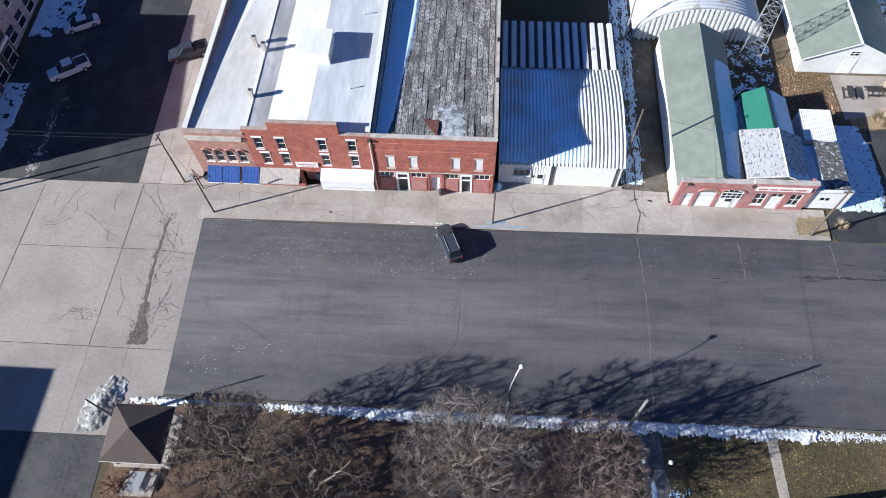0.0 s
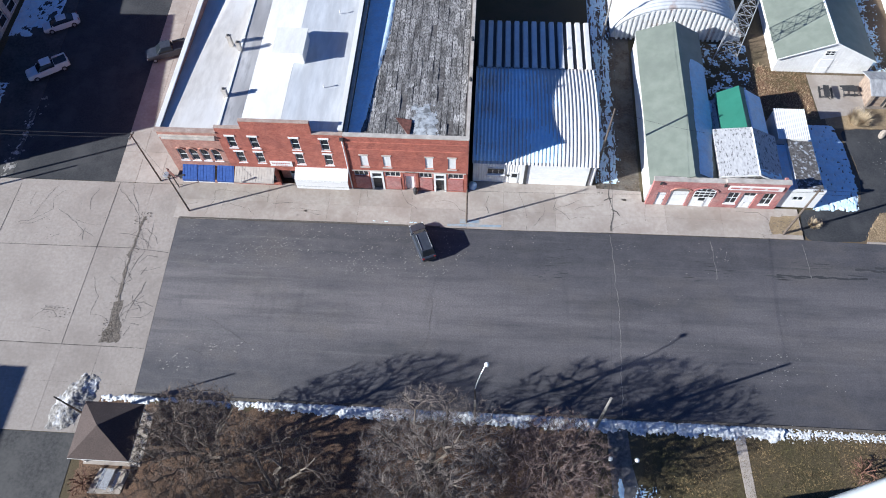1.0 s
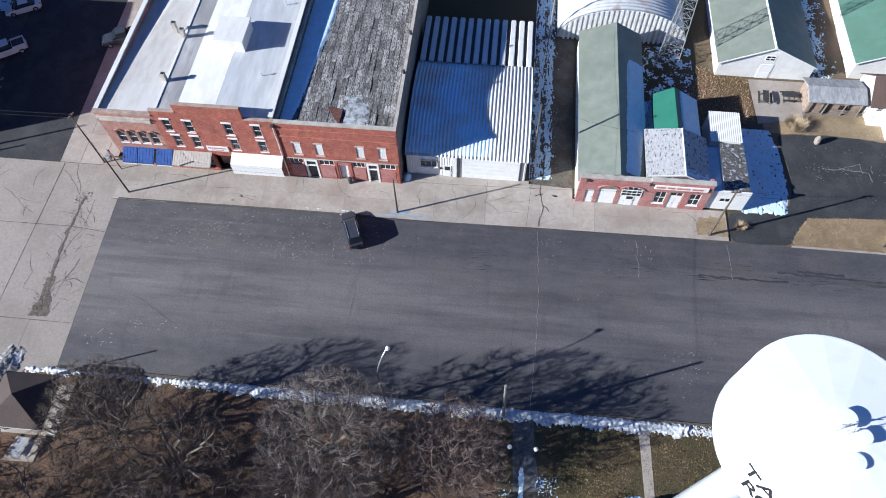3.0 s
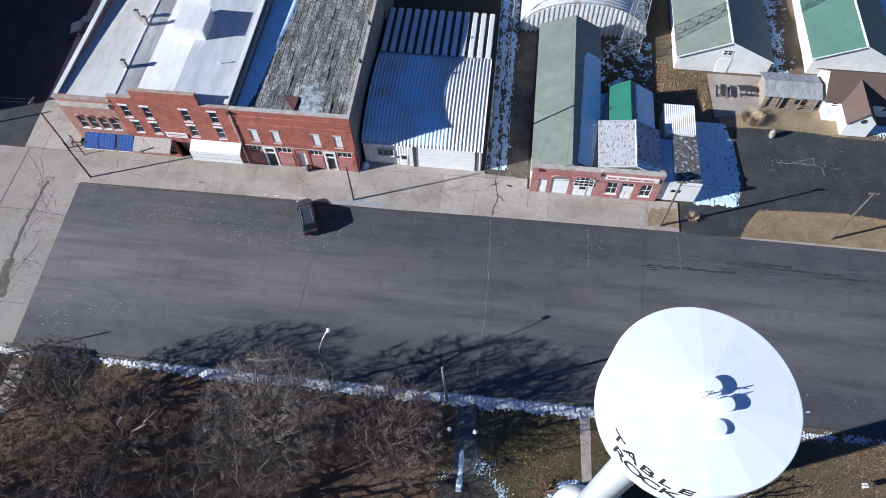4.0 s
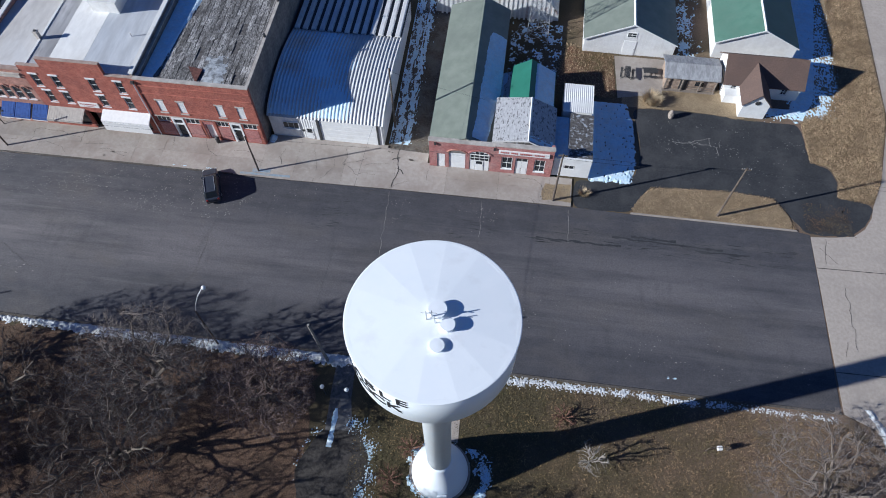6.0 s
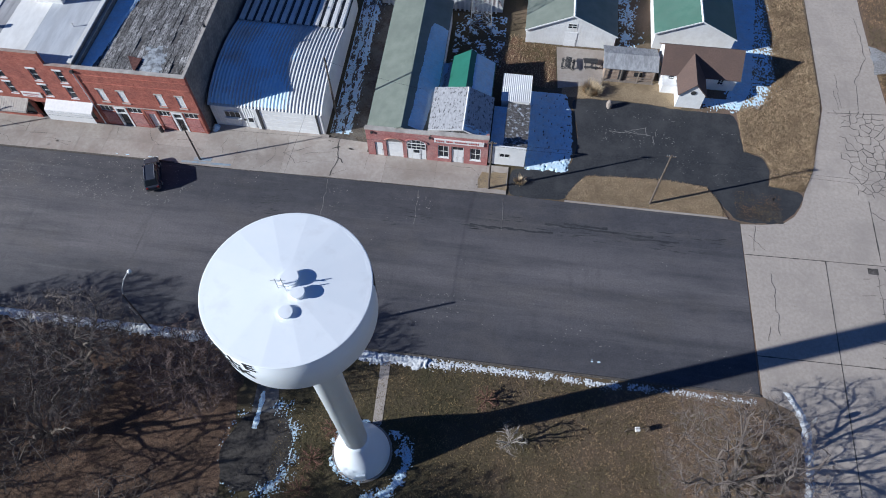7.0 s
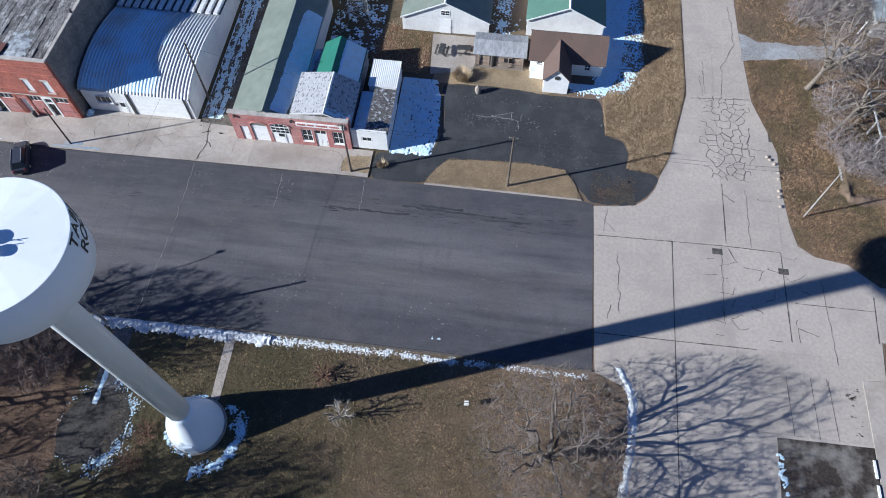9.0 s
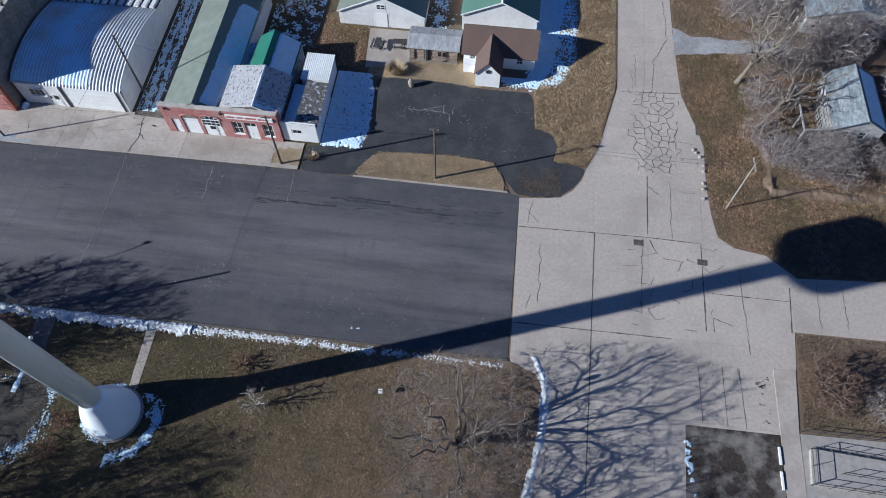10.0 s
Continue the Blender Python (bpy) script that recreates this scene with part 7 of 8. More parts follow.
def wire(p, q, sag=0.5, r=0.014):
    pts = [Vector(p).lerp(Vector(q), i / 16) - Vector((0, 0, sag * 4 * (i / 16) * (1 - i / 16))) for i in range(17)]
    d = (Vector(q) - Vector(p)).normalized()
    u = d.orthogonal().normalized()
    w = d.cross(u)
    vs = [tuple(c + (u * math.cos(t_) + w * math.sin(t_)) * r) for c in pts for t_ in (0, 2.1, 4.2)]
    fs = [(3 * i + j, 3 * i + (j + 1) % 3, 3 * i + 3 + (j + 1) % 3, 3 * i + 3 + j) for i in range(16) for j in range(3)]
    return tagged(part("overhead_wire", (vs, fs), "dark_metal"), "thin dark overhead wire between poles", "wire", "overhead wires")


for dy in (-0.25, 0.25):
    wire((-3.4, 25.0 + dy, 8.4), (-70, 26 + dy, 9.5), 1.0)
    wire((68.1, 21.05 + dy, 8.3), (86.8, 21.25 + dy, 8.7), 0.4)
    wire((86.8, 21.25 + dy, 8.7), (120.9, 21.2 + dy, 8.3), 0.7)
    wire((120.9, 21.2 + dy, 8.3), (190, 23 + dy, 9), 1.0)
wire((1.05, 20.95, 6.5), (32.97, 20.95, 6.3), 0.4)
wire((1.05, 20.95, 6.5), (-3.4, 25.0, 8.3), 0.1)
wire((32.97, 20.95, 6.3), (68.1, 21.05, 8.3), 0.5)
wire((46.0, -1.5, 8.9), (48.15, 29.5, 9.8), 0.5)
wire((46.0, -1.5, 8.9), (35.2, -0.4, 7.6), 0.3)
wire((48.15, 29.5, 9.8), (49.6, 49.5, 10.3), 0.4)
wire((48.15, 29.5, 9.8), (59.0, 30.5, 5.6), 0.3)


def street_lamp():
    th = thing("street_lamp", 34.72, -1.2, 0.0, 0, "dark street lamp with curved pale arm in the snow", "street lamp")
    part("post", tube(B(), (0, 0, -0.2), (-0.2, 0.5, 7.2), 0.1, 0.07, 12), "pole_wood", th)
    bm = B()
    pts = [(-0.2, 0.5, 7.0), (-0.05, 0.85, 7.9), (0.25, 1.4, 8.7), (0.6, 2.0, 9.15)]
    for a, b in zip(pts, pts[1:]):
        tube(bm, a, b, 0.05, k=8)
    part("arm", bm, "steel", th, "pale metal arm")
    h = part("lamp_head", lathe([(0.12, 9.32), (0.2, 9.22), (0.22, 9.05), (0.05, 8.98)], 16), "lamp_glass", th, "round white lamp head", smooth=True)
    h.matrix_basis = pose(0.72, 2.1, 0)
    b = part("meter_box", boxes((-0.13, -0.2, 3.4, 0.05, -0.1, 5.2)), "pale_pole", th, "narrow pale board")
    b.matrix_basis = pose(-0.1, 0.25, 0)


street_lamp()


def globe_lamp(x, y):
    th = thing("globe_lamp", x, y, 0, 0, "park lamp post with white globe beside the walk", "lamp", "globe lamps along the walk")
    part("post", tube(B(), (0, 0, 0), (0, 0, 2.3), 0.05, 0.04, 10), "dark_metal", th)
    part("globe", lathe([(0.06, 2.3), (0.17, 2.38), (0.22, 2.52), (0.17, 2.66), (0.05, 2.72)], 18), "lamp_glass", th, "white globe", smooth=True)
    return th


gl = globe_lamp(46.95, -5.0)
copy_thing(gl, pose(49.35, -5.0, 0))


def lattice_mast():
    """Three-legged lattice mast behind the hall."""
    th = thing("lattice_mast", 64.6, 46.4, G(46), 0, "tall galvanised lattice radio mast", "mast")
    H, b0 = 26.0, 1.7
    leg = lambda i, z: Vector((b0 * (1 - 0.9 * z / H) * math.cos(radians(210 + 120 * i)), b0 * (1 - 0.9 * z / H) * math.sin(radians(210 + 120 * i)), z))
    for i in range(3):
        part("leg", tube(B(), leg(i, 0), leg(i, H), 0.06, 0.035, 6), "steel", th)
    z = 0.0
    zs = []
    while z < H - 0.5:
        zs.append(z)
        z += max(0.7, 1.7 * (1 - 0.75 * z / H))
    zs.append(H)
    for za, zb in zip(zs, zs[1:]):
        for i in range(3):
            j = (i + 1) % 3
            bm = tube(B(), leg(i, za), leg(j, zb), 0.025, k=4)
            tube(bm, leg(j, za), leg(i, zb), 0.025, k=4)
            tube(bm, leg(i, zb), leg(j, zb), 0.025, k=4)
            part("brace", bm, "steel", th)


lattice_mast()


# ---- park shelter ----
def shelter():
    x0, x1, y0, y1, ze, zp = -2.2, 3.5, -7.7, -2.4, 2.7, 4.6
    th = thing("picnic_shelter", (x0 + x1) / 2, (y0 + y1) / 2, 0.0, 0, "open park shelter with brown pyramid roof and white posts", "shelter")
    a, b = (x1 - x0) / 2, (y1 - y0) / 2
    cor = [(-a, -b), (a, -b), (a, b), (-a, b)]
    for i in range(4):
        p, q = cor[i], cor[(i + 1) % 4]
        bm = B()
        lo = [(p[0], p[1], ze), (q[0], q[1], ze), (0, 0, zp)]
        hull(bm, lo, [(x, y, z + 0.12) for x, y, z in lo])
        bmesh.ops.recalc_face_normals(bm, faces=bm.faces[:])
        part("roof_slope", bm, "shelter_roof", th)
        part("fascia", boxes((min(p[0], q[0]) - 0.02, min(p[1], q[1]) - 0.02, ze - 0.1, max(p[0], q[0]) + 0.02, max(p[1], q[1]) + 0.02, ze - 0.004)) if i in (0, 2) else boxes((p[0] - 0.02, -b + 0.03, ze - 0.1, p[0] + 0.02, b - 0.03, ze - 0.004)), "white_trim", th)
    for x in (-a + 0.35, a - 0.35):
        for y in (-b + 0.35, 0, b - 0.35):
            part("post", boxes((x - 0.07, y - 0.07, 0.05, x + 0.07, y + 0.07, ze - 0.05)), "white_trim", th, "white square post")
    part("floor", boxes((-a + 0.1, -b + 0.1, -0.2, a - 0.1, b - 0.1, 0.06)), "pavement", th)
    for i in range(4):
        part("skirt", boxes((a - 0.3, -b + 0.6 + i * 1.25, 0.1, a - 0.25, -b + 1.2 + i * 1.25, 1.0)), "white_trim", th, "white panel")


shelter()
slab("pavement", [(-0.9, -10.2), (2.2, -10.1), (2.6, -7.9), (-0.3, -7.9)], 0.08, "pavement", 0.3, label="small concrete pad beside the shelter", category="pavement")


def picnic_table(x, y, rz, mat, label):
    th = thing("picnic_table", x, y, G(y) + 0.04 if y > 0 else 0.08, rz, label, "table")
    for i in range(5):
        part("board", boxes((-0.9, -0.36 + i * 0.15, 0.72, 0.9, -0.36 + i * 0.15 + 0.13, 0.76)), mat, th)
    for s in (-1, 1):
        for i in range(2):
            part("bench_board", boxes((-0.9, s * 0.72 - 0.13 + i * 0.14, 0.42, 0.9, s * 0.72 - 0.13 + i * 0.14 + 0.12, 0.46)), mat, th)
        bm = tube(B(), (s * 0.65, -0.7, 0.0), (s * 0.65, 0.25, 0.72), 0.04, k=6)
        tube(bm, (s * 0.65, 0.7, 0.0), (s * 0.65, -0.25, 0.72), 0.04, k=6)
        tube(bm, (s * 0.65, -0.85, 0.4), (s * 0.65, 0.85, 0.4), 0.035, k=6)
        part("trestle", bm, mat, th)
    return th


picnic_table(1.0, -9.0, 80, "steel", "metal picnic table on a small concrete pad")
picnic_table(79.4, 41.6, 4, "dark_metal", "dark picnic table on the patio")
picnic_table(76.5, 41.2, 84, "dark_metal", "dark bench table on the patio")


# ---- small things ----
def barrel(x, y):
    th = thing("boulder", x, y, G(y), 0, "pale standing boulder at the edge of the lot", "boulder")
    bm = B()
    bmesh.ops.create_icosphere(bm, subdivisions=3, radius=0.5)
    for v in bm.verts:
        n_ = noise.noise(v.co * 2.1) * 0.18
        v.co = Vector((v.co.x * (0.75 + n_), v.co.y * (0.7 + n_), v.co.z * (1.5 + n_) + 0.55))
    part("stone", bm, "stone", th, smooth=True)


barrel(81.9, 35.0)


def sign_frame():
    """A low pipe frame with a white box on the lawn."""
    th = thing("lawn_sign", 84.9, -5.6, 0, 8, "small white box on a low pipe frame on the lawn", "sign")
    bm = tube(B(), (-1.0, 0, 0), (-1.0, 0, 1.1), 0.04, k=6)
    part("post", bm, "pole_wood", th)
    part("post", tube(B(), (1.0, 0, 0), (1.0, 0, 1.1), 0.04, k=6), "pole_wood", th)
    part("rail", tube(B(), (-1.0, 0, 1.1), (1.0, 0, 1.1), 0.035, k=6), "pole_wood", th)
    part("box", boxes((-0.22, -0.2, 0.7, 0.22, 0.2, 1.1), bev=0.04), "sign_white", th)


sign_frame()


def railing(pts, h, label, closed=False):
    th = thing("railing", pts[0][0], pts[0][1], 0.08, 0, label, "railing", "pipe railings of the ramp")
    o = Vector((pts[0][0], pts[0][1], 0))
    segs = list(zip(pts, pts[1:]))
    for p, q in segs:
        a, b = Vector((*p, 0)) - o, Vector((*q, 0)) - o
        n_ = max(1, int((b - a).length / 1.6))
        for zz in (h, h * 0.5):
            part("rail", tube(B(), a + Vector((0, 0, zz)), b + Vector((0, 0, zz)), 0.03, k=6), "dark_metal", th)
        for i in range(n_ + 1):
            c = a.lerp(b, i / n_)
            part("post", tube(B(), c, c + Vector((0, 0, h)), 0.03, k=6), "dark_metal", th)
    return th


slab("ramp", [(125.9, -4.5), (142, -4.1), (142, -16), (125.2, -16)], 0.06, "pale_concrete", 0.3, label="pale concrete forecourt with a railed ramp", category="ramp")
slab("ramp", [(126.5, -5.9), (141, -6.6), (141, -9.3), (126.2, -9.2)], 0.45, "pale_concrete", 0.5, label="raised pale concrete ramp landing", category="ramp")
railing([(125.8, -4.35), (134.5, -4.3), (141, -4.2)], 1.1, "dark pipe railing along the concrete forecourt")
railing([(126.3, -9.2), (126.5, -5.95), (133.0, -6.25), (141, -6.6)], 1.35, "dark pipe railing round the ramp landing")
railing([(126.2, -9.3), (133, -9.5), (141, -9.6)], 1.35, "dark pipe railing on the ramp's outer side")
railing([(129.0, -8.0), (134.0, -8.2)], 1.35, "short dark pipe railing on the ramp")
for k in range(4):
    ob = part("step", boxes((129.6, -10.6 - k * 0.3, 0.06, 133.4, -10.32 - k * 0.3, 0.4 - k * 0.09), bev=0.01), "pale_concrete")
    tagged(ob, "pale concrete step before the ramp", "step", "steps before the ramp")
for x, y in ((123.65, -6.9), (123.6, -9.2)):
    bm = boxes((-0.12, -0.85, 0.0, 0.12, 0.85, 0.14), bev=0.03)
    ob = part("parking_block", bm, "sign_white")
    ob.matrix_basis = pose(x, y, 0.08)
    tagged(ob, "white concrete parking block on wet earth", "parking block", "parking blocks")
for i, (x, y) in enumerate(((118.75, 27.0), (118.7, 26.2), (118.55, 24.4), (118.5, 23.6), (117.6, 29.2), (117.9, 28.8), (118.35, 28.2), (118.45, 22.2))):
    bm = B()
    bmesh.ops.create_icosphere(bm, subdivisions=2, radius=0.22)
    for v in bm.verts:
        v.co *= 1 + noise.noise(v.co * 4 + Vector((i * 3.1, 0, 0))) * 0.35
        v.co.z *= 0.7
    ob = part("kerb_stone", bm, "stone", smooth=True)
    ob.matrix_basis = pose(x, y, G(y) + 0.1)
    tagged(ob, "loose pale stone at the road edge", "stone", "stones along the road edge")


bank = snow_field("earth_bank", 125.2, 141.0, 23.2, 32.6, lambda x, y, n: 0.42 * (1 - min(abs(x - 126.5) if y > 24.6 else 9, abs(y - 24.4 - 0.02 * (x - 126)) if x > 126.2 else 9) / 0.9) * (0.7 + 0.3 * math.sin(x * 0.9 + y * 1.3)) + n * 0.2, 0.16, material="grass", label="low grassy earth bank beside the scrub", seed=51.0)
bank["category"] = "bank"


def corner_sign():
    th = thing("road_sign", 101.0, -3.0, 0.0, 60, "road sign seen from behind on a thin steel post", "sign")
    part("post", tube(B(), (0, 0, -0.1), (0, 0, 2.5), 0.035, k=8), "steel", th)
    ring = [(0.38 * math.cos(radians(22.5 + 45 * i)), 2.2 + 0.38 * math.sin(radians(22.5 + 45 * i))) for i in range(8)]
    bm = hull(B(), [(x, -0.06, z) for x, z in ring], [(x, -0.04, z) for x, z in ring])
    bmesh.ops.recalc_face_normals(bm, faces=bm.faces[:])
    part("plate", bm, "steel", th, "grey metal back of the plate")


corner_sign()


def old_house(x, y, w, d, h, rz, roof, label, porch=False):
    th = thing("old_house", x, y, G(y), rz, label, "house")
    part("wall", facade(B(), w, h, 0.2, [(1.0, 0.9, 1.9, 2.1), (3.0, 0.9, 3.9, 2.1)]), "old_siding", th)
    window(th, 1.02, 0.92, 1.88, 2.08, inset=0.06)
    window(th, 3.02, 0.92, 3.88, 2.08, inset=0.06)
    each("wall", [(0, 0.21, -0.2, 0.2, d, h), (w - 0.2, 0.21, -0.2, w, d, h), (0.21, d - 0.2, -0.2, w - 0.21, d, h)], "old_siding", th)
    gable(th, -0.1, w + 0.1, -0.1, d + 0.1, h - 0.05, h, h + 1.7, "old_siding", roof, roof, ends=True, sides=False)
    if not porch:
        for i in range(5):
            part("porch_post", tube(B(), (-1.3, 0.4 + i * 1.7, 0), (-1.1, 0.4 + i * 1.7, 2.2), 0.09, 0.09, 6), "white_trim", th, "leaning white post")
        return
    # half-collapsed open porch: posts, beams, bare rafters and a lattice
    for i, y_ in enumerate((-0.9, 1.6, 4.1, 6.3)):
        part("porch_post", boxes((-3.85, y_, -0.4, -3.68, y_ + 0.17, 2.5), bev=0.01), "old_siding", th, "weathered white post")
        if i != 1:
            part("rafter", hull(B(), [(-3.9, y_, 2.52), (-3.9, y_ + 0.12, 2.52), (-3.9, y_ + 0.12, 2.66), (-3.9, y_, 2.66)], [(-0.2, y_ + 0.5, 2.6), (-0.2, y_ + 0.62, 2.6), (-0.2, y_ + 0.62, 2.74), (-0.2, y_ + 0.5, 2.74)]), "old_siding", th, "bare rafter")
    part("beam", boxes((-3.87, -1.0, 2.36, -3.7, 6.6, 2.51), bev=0.01), "old_siding", th, "weathered white beam")
    part("floor", boxes((-3.6, -0.8, -0.4, -0.1, 6.5, 0.1)), "soil", th, "dark rotten porch floor")
    for i in range(9):
        part("lattice_slat", boxes((-0.9, 0.4 + i * 0.62, 0.1, -0.84, 0.5 + i * 0.62, 2.3)), "old_siding", th)
    for i in range(5):
        part("lattice_slat", boxes((-0.83, 0.3, 0.35 + i * 0.45, -0.78, 5.6, 0.44 + i * 0.45)), "old_siding", th)


old_house(133.8, 32.5, 5.6, 8.6, 2.6, 0, "old_roof", "old white house with grey metal roof and ruined porch", True)
old_house(132.6, 50.4, 12.0, 9.0, 2.8, 0, "old_roof", "low house with grey roof and leaning white posts")
# far slope's blue is partly the shade tint of the snow colour
snow_field("roof_snow", 137.0, 139.4, 32.5, 41.0, lambda x, y, n: 0.07 * min(1, (0.8 + n * 0.5) * 1.5), 0.14, base=lambda x, y: G(32.5) + 4.3 - (x - 136.6) * 1.7 / 2.9 + 0.17, label="blue-shaded snow on the old house's far slope", seed=38.0)
for i, (x, y) in enumerate(((26.9, 24.6),)):
    th = thing("litter_bin", x, y, 0.1, 0, "dark litter bin on the pavement", "bin")
    part("body", lathe([(0.22, 0.0), (0.27, 0.75), (0.25, 0.78)], 16), "dark_metal", th)
    part("lid", lathe([(0.28, 0.78), (0.26, 0.86), (0.1, 0.95)], 16), "dark_metal", th)


# ---- pieces: roof boards, road and pavement panels, cracks ----
rp = random.Random(8)
unit = boxes((0, 0, 0, 1, 1, 0.03))
board_me = bpy.data.meshes.new("roof_board")
unit.to_mesh(board_me)
unit.free()
board_me.materials.append(M["roofboard"])
cols = 19
cw = (shop_w - 0.8) / cols
for i in range(cols):
    y = 0.5
    while y < 24.0:
        ln = rp.uniform(0.9, 2.6)
        if rp.random() > 0.05:
            ob = new("roof_board", board_me)
            ob.parent = shop_deck
            ob.matrix_basis = Matrix.Translation((0.34 + i * cw + rp.uniform(-0.02, 0.02), y, shop_zr - 0.7 * (y - 0.42) / 44.2 + rp.uniform(-0.012, 0.015))) @ Matrix.Diagonal((cw - rp.uniform(0.01, 0.09), ln - rp.uniform(0.02, 0.12), 1, 1))
        y += ln
bm = B()
hull(bm, [(5.2, 3.2, shop_zr + 0.05), (6.9, 0.7, shop_zr + 0.05), (7.0, 2.9, shop_zr + 0.05)], [(5.2, 3.2, shop_zr + 0.12), (6.9, 0.7, shop_zr + 0.2), (7.0, 2.9, shop_zr + 0.16)])
bmesh.ops.recalc_face_normals(bm, faces=bm.faces[:])
part("loose_sheet", bm, "rust_sheet", shop_two, "rusted loose roofing sheet")

panels(west, W_X, [-70, -58, -46, -32, -20, -8.25, -4.1, 1.0], [-4.8, 0.2, 4.1, 15.7, 24.6], 0.03, "concrete_west", gap=0.014)
panels(apron, [(-8.87, 24.65), (-0.6, 24.65), (-0.6, 130), (-9.87, 130)], [-10, -6.4, -3.5, -0.6], [24.65, 29, 34, 39, 44, 50, 57, 70, 100, 130], 0.05, "pavement")
panels(side, SIDE, [-0.6, 4.7, 10.9, 17.0, 20.5, 26.6, 33.0, 37.1, 43.0, 49.2, 55.4, 61.6, 67.6, 71.0], [19.9, 22.6, 27.0], 0.125, "pavement", gap=0.016)
panels(east, E_X, [96, 105.65, 111.8, 118.0, 127.0, 137, 150, 165, 200], [-40, -26, -14, -4.6, 4.0, 16.1, 24.6, 31.5, 38, 47, 57, 70, 100, 130], 0.03, "concrete", gap=0.01)


def crack(pts, w, mat, z=0.044, wob=1.0):
    """A wandering crack drawn as a thin raised ribbon of tar."""
    vs, fs = [], []
    path = []
    for (xa, ya), (xb, yb) in zip(pts, pts[1:]):
        n_ = max(2, int(math.hypot(xb - xa, yb - ya) / 0.45))
        for i in range(n_):
            k = i / n_
            path.append((xa + (xb - xa) * k, ya + (yb - ya) * k))
    path.append(pts[-1])
    path = [(x, y) if wob == 0 else (x + noise.noise((x * 0.9, y * 0.9, 5.0)) * 0.2 + noise.noise((x * 3.5, y * 3.5, 1.0)) * 0.14, y + noise.noise((x * 0.9, y * 0.9, 9.0)) * 0.2 + noise.noise((x * 3.5, y * 3.5, 2.0)) * 0.14) for x, y in path]
    for i, (x, y) in enumerate(path):
        a, b = path[max(i - 1, 0)], path[min(i + 1, len(path) - 1)]
        dx, dy = b[0] - a[0], b[1] - a[1]
        ln = math.hypot(dx, dy) or 1
        ww = w * (0.5 + abs(noise.noise((x * 3, y * 3, 7.0))) * 1.6)
        for s in (-1, 1):
            vs.append((x - dy / ln * ww * s / 2, y + dx / ln * ww * s / 2, G(y) + z))
    for i in range(len(path) - 1):
        fs.append((2 * i, 2 * i + 1, 2 * i + 3, 2 * i + 2))
    return vs, fs


def crack_set(name, lines, w, mat, owner, label="", z=0.044, wob=1.0):
    vs, fs = [], []
    for ln in lines:
        v, f = crack(ln, w, mat, z, wob)
        b = len(vs)
        vs += v
        fs += [tuple(i + b for i in q) for q in f]
    ob = part(name, (vs, fs), mat, owner, label)
    ob["kind"] = "stuff"
    return ob


def flecks(name, spots, mat, owner, label, z=0.034, seed=3, long=1.0):
    """Small ragged chips and scuffs: count, rectangle, size."""
    rnd = random.Random(seed)
    vs, fs = [], []
    for count, x0, x1, y0, y1, size in spots:
        cx = [(rnd.uniform(x0, x1), rnd.uniform(y0, y1)) for _ in range(max(2, count // 7))]
        for _ in range(count):
            a, c = rnd.choice(cx)
            x, y = a + rnd.gauss(0, 0.9), c + rnd.gauss(0, 0.45)
            if not (x0 < x < x1 and y0 < y < y1):
                continue
            s = size * rnd.uniform(0.3, 1.0) ** 1.5
            k = 5
            b = len(vs)
            turn = rnd.uniform(-0.5, 0.5) / long
            for i in range(k):
                t_ = 2 * math.pi * i / k
                r_ = s * rnd.uniform(0.4, 1.0)
                u, w = r_ * long * math.cos(t_), r_ * 0.55 * math.sin(t_)
                vs.append((x + u * math.cos(turn) - w * math.sin(turn), y + u * math.sin(turn) + w * math.cos(turn), G(y) + z))
            fs.append(tuple(range(b, b + k)))
    ob = part(name, (vs, fs), mat, owner, label)
    ob["kind"] = "stuff"
    return ob


rc = random.Random(14)


def crazing(x0, x1, y0, y1, n, step=1.6):
    out = []
    for _ in range(n):
        x, y = rc.uniform(x0, x1), rc.uniform(y0, y1)
        ang = rc.choice((0, 90, 180, 270)) + rc.gauss(0, 20)
        ln = [(x, y)]
        for _ in range(rc.randint(2, 5)):
            x, y = x + step * math.cos(radians(ang)), y + step * math.sin(radians(ang))
            ang += rc.gauss(0, 22)
            if not (x0 - 1 < x < x1 + 1 and y0 - 1 < y < y1 + 1):
                break
            ln.append((x, y))
        if len(ln) > 1:
            out.append(ln)
    return out


